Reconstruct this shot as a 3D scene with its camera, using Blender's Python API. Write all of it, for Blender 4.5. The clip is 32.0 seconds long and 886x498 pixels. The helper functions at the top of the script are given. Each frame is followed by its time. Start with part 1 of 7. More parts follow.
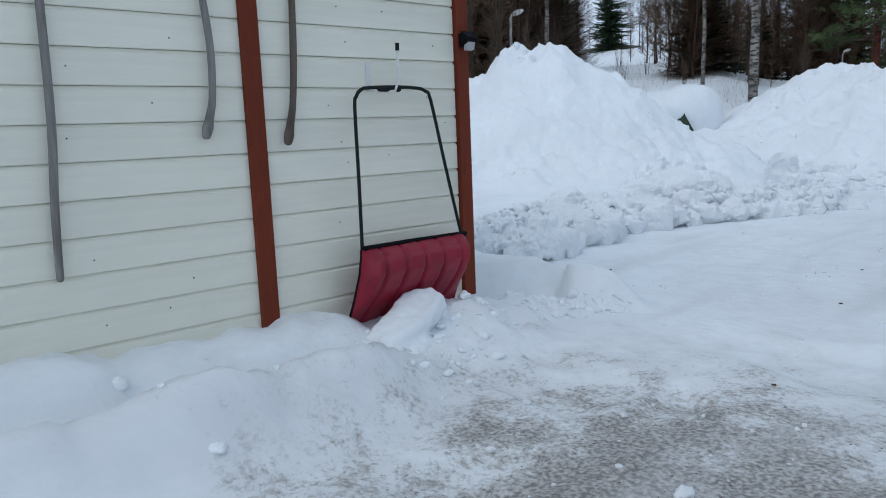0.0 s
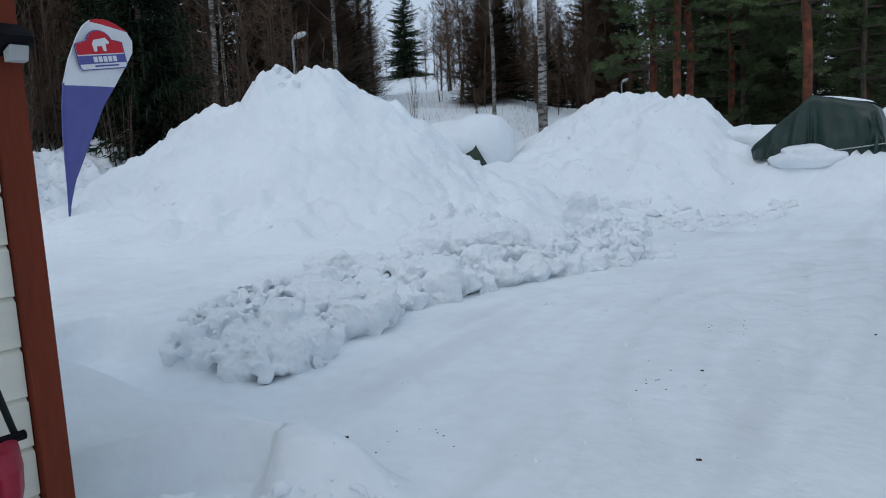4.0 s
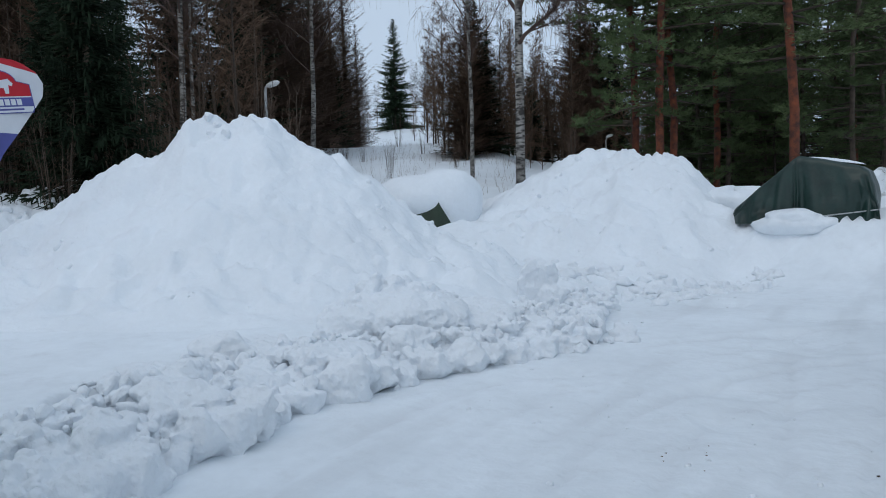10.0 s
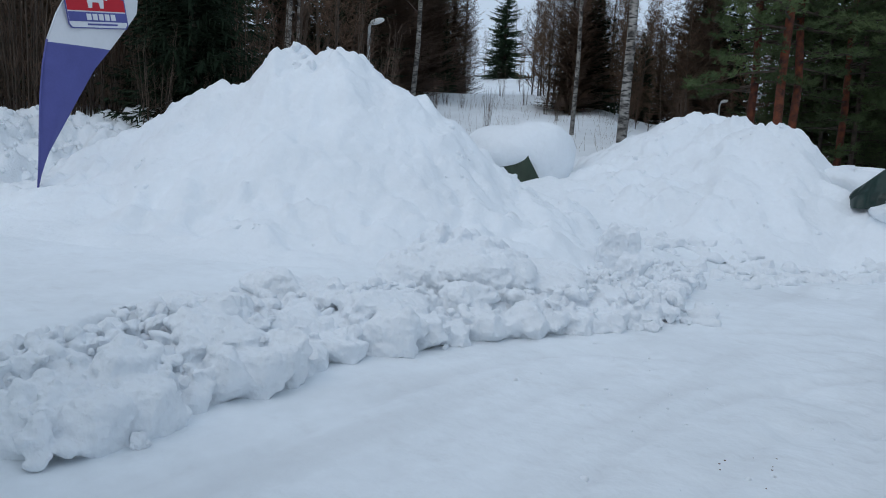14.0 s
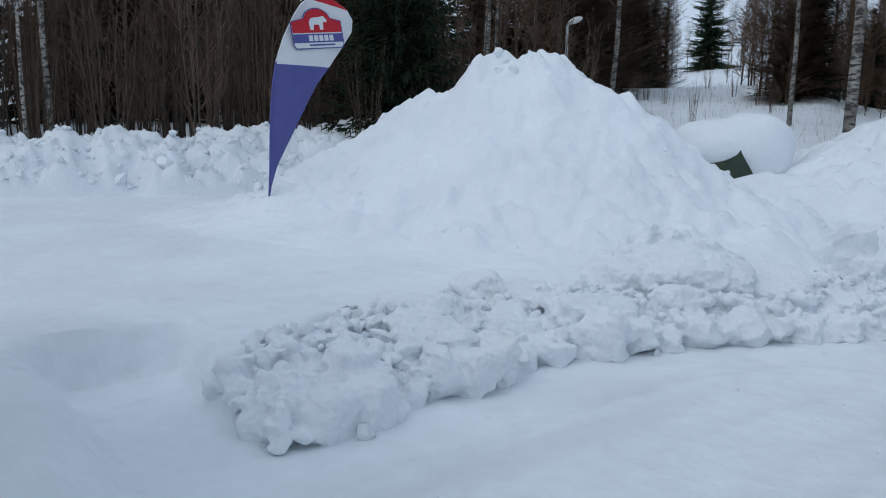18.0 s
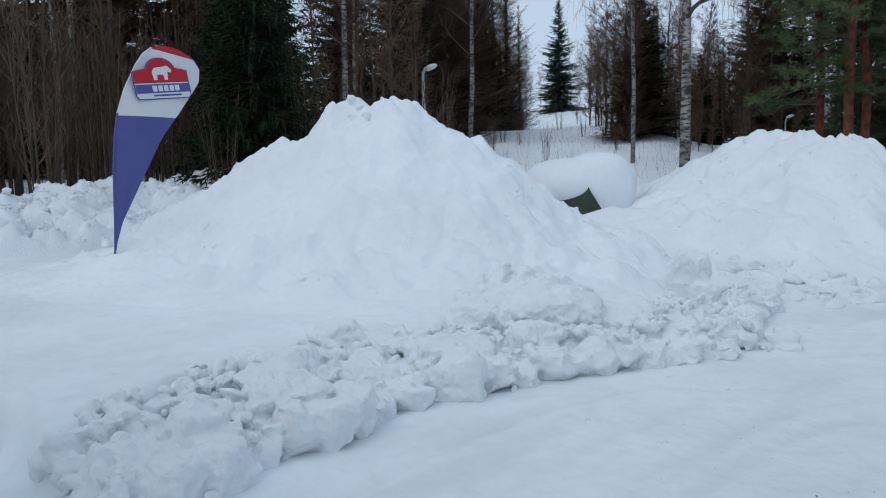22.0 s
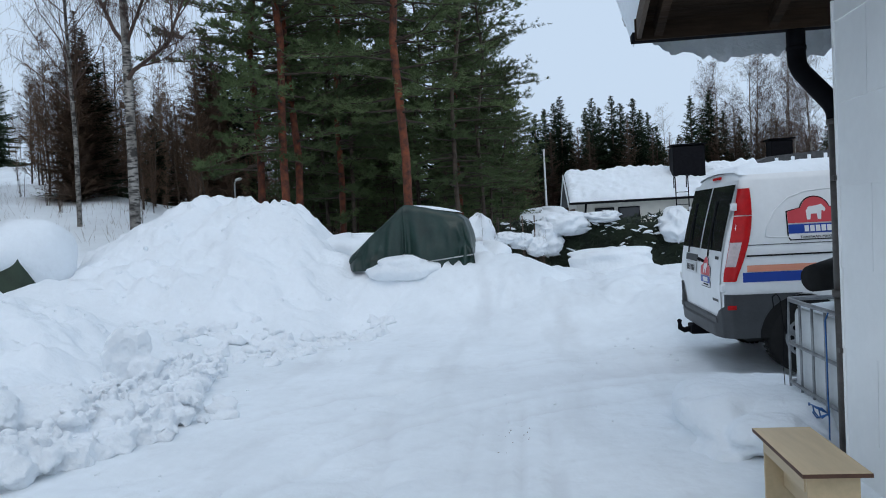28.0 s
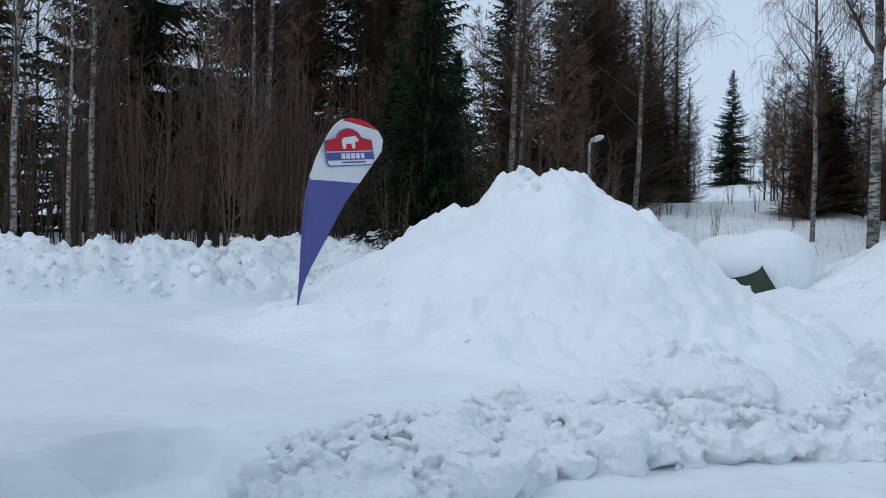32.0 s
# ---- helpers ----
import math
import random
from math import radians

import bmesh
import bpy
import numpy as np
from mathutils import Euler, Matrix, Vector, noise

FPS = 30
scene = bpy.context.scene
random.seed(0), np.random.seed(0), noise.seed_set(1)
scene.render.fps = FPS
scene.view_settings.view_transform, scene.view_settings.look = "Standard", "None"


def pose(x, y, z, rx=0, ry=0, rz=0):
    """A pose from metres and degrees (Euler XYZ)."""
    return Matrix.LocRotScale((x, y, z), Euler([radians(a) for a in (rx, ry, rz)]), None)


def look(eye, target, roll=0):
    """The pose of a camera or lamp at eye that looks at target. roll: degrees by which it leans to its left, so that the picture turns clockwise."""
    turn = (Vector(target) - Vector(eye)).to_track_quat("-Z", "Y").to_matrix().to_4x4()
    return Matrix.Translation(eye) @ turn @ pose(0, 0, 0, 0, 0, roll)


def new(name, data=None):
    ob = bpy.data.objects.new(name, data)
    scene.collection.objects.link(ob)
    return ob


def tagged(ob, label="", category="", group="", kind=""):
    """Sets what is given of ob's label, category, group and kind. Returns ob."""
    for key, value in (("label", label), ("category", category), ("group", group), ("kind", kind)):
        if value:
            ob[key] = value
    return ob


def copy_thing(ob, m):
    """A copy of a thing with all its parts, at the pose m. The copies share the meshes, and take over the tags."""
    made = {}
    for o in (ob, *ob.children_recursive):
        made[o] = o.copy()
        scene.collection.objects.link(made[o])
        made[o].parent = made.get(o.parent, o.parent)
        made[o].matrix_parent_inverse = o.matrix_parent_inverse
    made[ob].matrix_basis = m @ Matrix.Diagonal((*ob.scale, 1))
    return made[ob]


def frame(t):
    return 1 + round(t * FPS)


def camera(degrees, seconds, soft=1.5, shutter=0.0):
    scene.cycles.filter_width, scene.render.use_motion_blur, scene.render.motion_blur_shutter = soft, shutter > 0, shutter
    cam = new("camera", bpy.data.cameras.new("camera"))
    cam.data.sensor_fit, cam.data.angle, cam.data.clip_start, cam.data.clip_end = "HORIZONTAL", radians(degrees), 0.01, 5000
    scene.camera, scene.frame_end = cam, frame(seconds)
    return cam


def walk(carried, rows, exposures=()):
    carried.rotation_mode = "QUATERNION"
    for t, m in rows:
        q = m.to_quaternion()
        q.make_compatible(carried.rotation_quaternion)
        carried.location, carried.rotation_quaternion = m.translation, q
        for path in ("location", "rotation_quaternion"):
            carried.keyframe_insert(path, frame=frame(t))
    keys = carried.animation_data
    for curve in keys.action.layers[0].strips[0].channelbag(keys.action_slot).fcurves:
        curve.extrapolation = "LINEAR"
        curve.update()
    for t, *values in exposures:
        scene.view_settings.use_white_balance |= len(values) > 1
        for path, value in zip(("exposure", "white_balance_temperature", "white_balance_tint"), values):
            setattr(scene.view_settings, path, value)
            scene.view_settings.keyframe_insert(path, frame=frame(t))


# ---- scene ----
cam = camera(61.0, 32.0, soft=1.0)
PATH = [
    (0, (3.358, -3.219, 1.207), (1.881, -1.908, 0.897), -2.3),
    (0.5, (3.201, -3.014, 1.205), (1.844, -1.575, 0.906), -1.7),
    (1, (3.056, -2.865, 1.201), (1.745, -1.395, 0.853), -1.9),
    (1.5, (2.809, -2.671, 1.251), (1.722, -1.035, 0.87), -2.1),
    (2, (2.723, -2.407, 1.291), (1.705, -0.735, 0.879), -2.6),
    (2.5, (2.603, -2.151, 1.335), (1.544, -0.479, 1.045), -3.3),
    (4.5, (2.318, -0.948, 1.359), (1.174, 0.671, 1.088), -2.5),
    (5, (2.33, -0.693, 1.351), (1.062, 0.811, 0.986), -3.2),
    (5.5, (2.208, -0.457, 1.331), (0.88, 0.995, 0.974), -3.0),
    (6, (2.107, -0.208, 1.357), (0.767, 1.246, 1.053), -2.8),
    (6.5, (2.17, 0.012, 1.411), (0.865, 1.503, 1.139), -2.7),
    (7, (2.17, 0.105, 1.439), (1.014, 1.725, 1.237), -2.1),
    (7.5, (2.168, 0.103, 1.437), (1.074, 1.769, 1.267), -1.8),
    (8, (2.2, 0.106, 1.439), (1.092, 1.763, 1.28), -1.7),
    (8.5, (2.217, 0.121, 1.436), (1.121, 1.787, 1.278), -1.7),
    (9, (2.217, 0.125, 1.436), (1.134, 1.799, 1.286), -2.0),
    (9.5, (2.215, 0.109, 1.442), (1.124, 1.78, 1.299), -2.0),
    (10, (2.215, 0.107, 1.443), (1.124, 1.778, 1.309), -2.0),
    (10.5, (2.229, 0.139, 1.445), (1.17, 1.831, 1.319), -2.1),
    (11, (2.233, 0.17, 1.437), (1.226, 1.893, 1.307), -1.7),
    (11.5, (2.245, 0.192, 1.435), (1.293, 1.943, 1.276), -1.5),
    (12, (2.271, 0.213, 1.438), (1.362, 1.984, 1.249), -1.6),
    (12.5, (2.277, 0.239, 1.446), (1.381, 2.018, 1.266), -0.4),
    (13, (2.172, 0.346, 1.419), (1.255, 2.114, 1.236), 2.3),
    (13.5, (2.096, 0.497, 1.416), (1.084, 2.208, 1.2), 3.7),
    (14, (2.166, 0.57, 1.432), (0.885, 2.082, 1.166), 3.0),
    (14.5, (2.115, 0.558, 1.429), (0.595, 1.826, 1.14), 0.6),
    (15, (2.102, 0.548, 1.423), (0.494, 1.701, 1.131), -0.6),
    (15.5, (2.108, 0.557, 1.419), (0.481, 1.677, 1.11), -0.6),
    (17.5, (2.107, 0.526, 1.427), (0.481, 1.656, 1.147), 0.1),
    (18, (2.118, 0.512, 1.437), (0.49, 1.64, 1.158), 0.7),
    (18.5, (2.123, 0.529, 1.427), (0.505, 1.67, 1.141), 0.7),
    (19, (2.126, 0.543, 1.43), (0.528, 1.711, 1.14), 0.3),
    (19.5, (2.123, 0.571, 1.438), (0.548, 1.775, 1.172), 0.1),
    (20, (2.144, 0.591, 1.44), (0.62, 1.866, 1.211), -0.0),
    (20.5, (2.15, 0.612, 1.444), (0.671, 1.943, 1.246), -0.8),
    (21, (2.16, 0.61, 1.451), (0.699, 1.964, 1.269), -1.0),
    (21.5, (2.167, 0.613, 1.452), (0.723, 1.985, 1.282), -1.2),
    (22, (2.186, 0.626, 1.449), (0.765, 2.023, 1.284), -1.4),
    (22.5, (2.207, 0.633, 1.459), (0.816, 2.063, 1.315), -1.3),
    (23, (2.228, 0.648, 1.47), (0.905, 2.144, 1.366), -1.1),
    (23.5, (2.256, 0.684, 1.481), (1.052, 2.28, 1.417), -1.3),
    (24, (2.28, 0.727, 1.479), (1.289, 2.464, 1.439), -2.3),
    (24.5, (2.344, 0.789, 1.536), (1.708, 2.685, 1.496), -4.0),
    (25, (2.411, 0.893, 1.56), (2.048, 2.859, 1.516), -4.0),
    (25.5, (2.413, 0.917, 1.575), (2.166, 2.901, 1.52), -3.7),
    (27.5, (2.423, 0.929, 1.574), (2.203, 2.916, 1.499), -3.4),
    (28, (2.409, 0.908, 1.576), (2.186, 2.894, 1.508), -3.1),
    (28.5, (2.408, 0.916, 1.576), (2.178, 2.902, 1.513), -2.8),
    (29, (2.381, 0.911, 1.572), (2.13, 2.894, 1.512), -2.3),
    (29.5, (2.373, 0.906, 1.575), (2.106, 2.887, 1.514), -2.1),
    (30, (2.412, 0.915, 1.575), (2.127, 2.894, 1.529), -2.4),
    (30.5, (2.374, 0.876, 1.589), (2.067, 2.852, 1.57), -2.9),
    (31, (2.366, 0.861, 1.583), (1.915, 2.809, 1.573), -2.0),
    (31.3, (2.389, 0.721, 1.431), (1.633, 2.572, 1.434), -1.3),
    (31.6, (2.29, 0.672, 1.487), (1.094, 2.275, 1.489), -0.9),
    (31.8, (2.304, 0.519, 1.393), (0.833, 1.874, 1.414), -0.6),
    (32, (2.3, 0.41, 1.463), (0.616, 1.489, 1.474), 1.3),
]
walk(cam, [(t, look(eye, target, roll)) for t, eye, target, roll in PATH], exposures=[(0, 0.03), (2.5, -0.1), (6.0, -0.15), (8.0, -0.1), (15.0, -0.08), (19.0, -0.12), (23.0, 0.02), (25.0, 0.11), (31.0, 0.11), (32.0, 0.04)])

# ---- light ----
world = bpy.data.worlds.new("overcast_sky")
scene.world = world
world.use_nodes = True
wn, wl = world.node_tree.nodes, world.node_tree.links
wn.clear()
sky = wn.new("ShaderNodeTexSky")
sky.sky_type, sky.sun_disc = "NISHITA", False
sky.sun_elevation, sky.sun_rotation = radians(50), radians(176)
sky.air_density, sky.dust_density, sky.ozone_density = 1.0, 6.0, 1.0
cloud = wn.new("ShaderNodeMixRGB")
cloud.inputs[0].default_value = 0.86
cloud.inputs[2].default_value = (6.95, 8.55, 10.6, 1)
bg = wn.new("ShaderNodeBackground")
bg.inputs[1].default_value = 0.085
wo = wn.new("ShaderNodeOutputWorld")
wl.new(sky.outputs[0], cloud.inputs[1])
wl.new(cloud.outputs[0], bg.inputs[0])
wl.new(bg.outputs[0], wo.inputs[0])
sun = new("sun", bpy.data.lights.new("sun", "SUN"))
sun.data.energy, sun.data.angle, sun.data.color = 0.30, radians(40), (1.0, 0.97, 0.93)
sun.matrix_world = look((1, -13, 16), (0, 0, 0))


# ---- materials ----
def mat(name, colour, rough=0.6, metal=0.0, vary=0.0, scale=8.0, bump=0.0, bump_scale=40.0, second=None, spec=0.5, stretch=(1, 1, 1), per_object=0.0):
    """A surface with two scales of colour variation and a fine relief."""
    m = bpy.data.materials.new(name)
    m.use_nodes = True
    n, l = m.node_tree.nodes, m.node_tree.links
    b = n["Principled BSDF"]
    b.inputs["Base Color"].default_value = (*colour, 1)
    b.inputs["Roughness"].default_value = rough
    b.inputs["Metallic"].default_value = metal
    b.inputs["Specular IOR Level"].default_value = spec
    co = n.new("ShaderNodeTexCoord")
    mp = n.new("ShaderNodeMapping")
    mp.inputs["Scale"].default_value = stretch
    l.new(co.outputs["Object"], mp.inputs[0])
    if vary or second:
        t1, t2 = n.new("ShaderNodeTexNoise"), n.new("ShaderNodeTexNoise")
        t1.inputs["Scale"].default_value, t1.inputs["Detail"].default_value = scale, 6
        t2.inputs["Scale"].default_value, t2.inputs["Detail"].default_value = scale * 9, 3
        l.new(mp.outputs[0], t1.inputs[0]), l.new(mp.outputs[0], t2.inputs[0])
        add = n.new("ShaderNodeMath")
        add.operation = "MULTIPLY_ADD"
        add.inputs[1].default_value = 0.4
        l.new(t2.outputs[0], add.inputs[0]), l.new(t1.outputs[0], add.inputs[2])
        ramp = n.new("ShaderNodeValToRGB")
        ramp.color_ramp.elements[0].position, ramp.color_ramp.elements[1].position = 0.5, 0.92
        lo = second or tuple(c * (1 - vary) for c in colour)
        hi = colour if second else tuple(min(1, c * (1 + vary * 0.5)) for c in colour)
        ramp.color_ramp.elements[0].color, ramp.color_ramp.elements[1].color = (*lo, 1), (*hi, 1)
        l.new(add.outputs[0], ramp.inputs[0])
        last = ramp.outputs[0]
        if per_object:
            oi, hs = n.new("ShaderNodeObjectInfo"), n.new("ShaderNodeHueSaturation")
            mr = n.new("ShaderNodeMapRange")
            mr.inputs[3].default_value, mr.inputs[4].default_value = 1 - per_object, 1 + per_object
            l.new(oi.outputs["Random"], mr.inputs[0]), l.new(mr.outputs[0], hs.inputs["Value"])
            l.new(last, hs.inputs["Color"])
            last = hs.outputs[0]
        l.new(last, b.inputs["Base Color"])
    if bump:
        t3, bp = n.new("ShaderNodeTexNoise"), n.new("ShaderNodeBump")
        t3.inputs["Scale"].default_value, t3.inputs["Detail"].default_value = bump_scale, 5
        bp.inputs["Strength"].default_value, bp.inputs["Distance"].default_value = bump, 0.02
        l.new(mp.outputs[0], t3.inputs[0]), l.new(t3.outputs[0], bp.inputs["Height"])
        l.new(bp.outputs[0], b.inputs["Normal"])
    return m


SNOW = mat("snow", (0.83, 0.87, 0.905), 0.75, vary=0.05, scale=1.3, bump=0.9, bump_scale=15, spec=0.25)
SNOW_DIRTY = mat("plough_snow", (0.83, 0.868, 0.905), 0.8, scale=1.6, second=(0.775, 0.81, 0.84), bump=0.9, bump_scale=26, spec=0.2)
SNOW_CLOD = mat("clod_snow", (0.84, 0.875, 0.91), 0.8, vary=0.05, scale=3, bump=0.5, bump_scale=13, spec=0.2)
BOARD = mat("painted_board", (0.76, 0.75, 0.65), 0.55, vary=0.10, scale=3, bump=0.15, bump_scale=30, stretch=(1, 0.15, 1), per_object=0.03)
RED = mat("red_paint", (0.175, 0.032, 0.014), 0.65, spec=0.2, vary=0.25, scale=6, bump=0.2, bump_scale=50, stretch=(1, 1, 0.15))
GREYWOOD = mat("weathered_wood", (0.22, 0.21, 0.20), 0.8, vary=0.5, scale=10, bump=0.5, bump_scale=60, stretch=(1, 1, 0.1))
DARKWOOD = mat("dark_roof_wood", (0.035, 0.022, 0.014), 0.85, vary=0.6, scale=5, bump=0.4, bump_scale=40, stretch=(0.15, 1, 1), spec=0.12)
VERGE = mat("weathered_verge", (0.085, 0.062, 0.046), 0.85, vary=0.5, scale=7, bump=0.4, bump_scale=40, stretch=(1, 0.15, 1))
PLY = mat("birch_plywood", (0.60, 0.46, 0.28), 0.5, vary=0.18, scale=4, bump=0.1, bump_scale=60, stretch=(1, 0.12, 1))
PLYEDGE = mat("stained_edge", (0.10, 0.045, 0.025), 0.7, vary=0.4, scale=9)
PANEL = mat("white_panel", (0.86, 0.87, 0.86), 0.45, vary=0.05, scale=2, bump=0.05, bump_scale=80, per_object=0.015)
ZINC = mat("weathered_zinc", (0.085, 0.075, 0.068), 0.5, metal=0.35, vary=0.5, scale=7)
BLACKMETAL = mat("black_metal", (0.008, 0.008, 0.010), 0.7, vary=0.3, scale=9, spec=0.06)
GALV = mat("galvanised_steel", (0.30, 0.31, 0.32), 0.4, metal=0.8, vary=0.3, scale=12)
TANK = mat("white_polythene", (0.62, 0.64, 0.64), 0.45, vary=0.10, scale=5)
ROPE = mat("blue_rope", (0.02, 0.12, 0.35), 0.7, vary=0.3, scale=40)
TARP = mat("green_tarpaulin", (0.011, 0.034, 0.027), 0.40, vary=0.35, scale=3, bump=0.35, bump_scale=9)
TARP_OLIVE = mat("olive_tarpaulin", (0.022, 0.040, 0.022), 0.6, vary=0.35, scale=5, bump=0.3, bump_scale=12)
SLED = mat("dark_red_plastic", (0.27, 0.010, 0.032), 0.45, spec=0.35, vary=0.25, scale=5, bump=0.08, bump_scale=30)
DARKGREEN = mat("dark_green_tube", (0.008, 0.013, 0.011), 0.5, spec=0.2, vary=0.3, scale=10)
RUBBER = mat("black_rubber", (0.014, 0.014, 0.014), 0.8, vary=0.3, scale=10, spec=0.2)
POST = mat("pale_lamp_post", (0.42, 0.43, 0.43), 0.6, vary=0.15, scale=6)
WHITE = mat("white_enamel", (0.70, 0.71, 0.71), 0.4, vary=0.06, scale=4)
VANWHITE = mat("white_car_paint", (0.80, 0.815, 0.82), 0.30, vary=0.06, scale=2.5, spec=0.6)
BUMPER = mat("grey_bumper_plastic", (0.045, 0.048, 0.052), 0.55, vary=0.25, scale=6)
TAILRED = mat("red_lamp_lens", (0.50, 0.008, 0.010), 0.2, vary=0.2, scale=20, spec=0.3)
TAILWHITE = mat("clear_lamp_lens", (0.55, 0.45, 0.45), 0.15, vary=0.2, scale=30, spec=0.7)
VANGLASS = mat("tinted_glass", (0.012, 0.014, 0.016), 0.06, spec=0.6)
BLUE = mat("blue_print", (0.008, 0.05, 0.32), 0.4, vary=0.05, scale=5)
ORANGE = mat("salmon_print", (0.75, 0.30, 0.19), 0.4, vary=0.05, scale=5)
LOGORED = mat("red_print", (0.60, 0.06, 0.075), 0.4, vary=0.06, scale=5)
LOGOWHITE = mat("white_print", (0.78, 0.78, 0.78), 0.45)
FLAGBLUE = mat("blue_flag_cloth", (0.082, 0.088, 0.285), 0.8, vary=0.10, scale=4, bump=0.1, bump_scale=60)
FLAGRED = mat("red_flag_cloth", (0.48, 0.012, 0.025), 0.8, vary=0.08, scale=4, bump=0.1, bump_scale=60)
FLAGWHITE = mat("white_flag_cloth", (0.66, 0.67, 0.70), 0.8, vary=0.05, scale=4, bump=0.1, bump_scale=60)
SPRUCE = mat("spruce_needles", (0.038, 0.061, 0.033), 0.85, scale=1.2, second=(0.015, 0.026, 0.015), spec=0.12, per_object=0.35)
PINE = mat("pine_needles", (0.120, 0.160, 0.070), 0.85, scale=1.0, second=(0.072, 0.098, 0.046), spec=0.12, per_object=0.3)
PINEBARK = mat("pine_bark", (0.22, 0.058, 0.024), 0.9, scale=5, second=(0.040, 0.020, 0.015), bump=0.7, bump_scale=18, per_object=0.25)
BARK = mat("dark_bark", (0.088, 0.064, 0.047), 0.9, vary=0.5, scale=5, bump=0.6, bump_scale=20, per_object=0.3)
HAZE = mat("alder_twigs", (0.145, 0.097, 0.071), 0.9, vary=0.4, scale=2, spec=0.15, per_object=0.25)
TWIG = mat("brown_twigs", (0.125, 0.080, 0.054), 0.9, vary=0.4, scale=2, spec=0.15, per_object=0.3)
BIRCHTWIG = mat("birch_twigs", (0.10, 0.070, 0.060), 0.9, vary=0.35, scale=2, spec=0.15, per_object=0.25)
GRASS = mat("dry_grass", (0.20, 0.15, 0.10), 0.9, vary=0.4, scale=2)
HEDGE = mat("hedge_leaves", (0.020, 0.034, 0.014), 0.8, scale=2.0, second=(0.008, 0.014, 0.008))
HOUSE = mat("cream_house_wall", (0.62, 0.60, 0.54), 0.6, vary=0.08, scale=3)
DARKPANE = mat("dark_window_pane", (0.02, 0.022, 0.026), 0.08, spec=0.6)
TILE = mat("dark_roof_tile", (0.06, 0.062, 0.065), 0.7, vary=0.4, scale=5)


def birch_bark():
    """White bark with dark cross flecks and rough black patches."""
    m = mat("birch_bark", (0.42, 0.40, 0.37), 0.8, scale=2.5, second=(0.19, 0.17, 0.15), bump=0.4, bump_scale=20, per_object=0.15)
    n, l = m.node_tree.nodes, m.node_tree.links
    b = n["Principled BSDF"]
    last = b.inputs["Base Color"].links[0].from_socket
    co = n.new("ShaderNodeTexCoord")
    for size, lo, hi in (((5, 5, 20), 0.49, 0.60), ((3.2, 3.2, 4.0), 0.50, 0.62)):
        mp, t, r, mx = (n.new("ShaderNode" + k) for k in ("Mapping", "TexNoise", "ValToRGB", "MixRGB"))
        mp.inputs["Scale"].default_value = size
        t.inputs["Scale"].default_value, t.inputs["Detail"].default_value = 1.0, 6
        r.color_ramp.elements[0].position, r.color_ramp.elements[1].position = lo, hi
        l.new(co.outputs["Object"], mp.inputs[0]), l.new(mp.outputs[0], t.inputs[0]), l.new(t.outputs[0], r.inputs[0])
        l.new(r.outputs[0], mx.inputs[0]), l.new(last, mx.inputs[1])
        mx.inputs[2].default_value = (0.045, 0.040, 0.036, 1)
        last = mx.outputs[0]
    l.new(last, b.inputs["Base Color"])
    return m


BIRCHBARK = birch_bark()


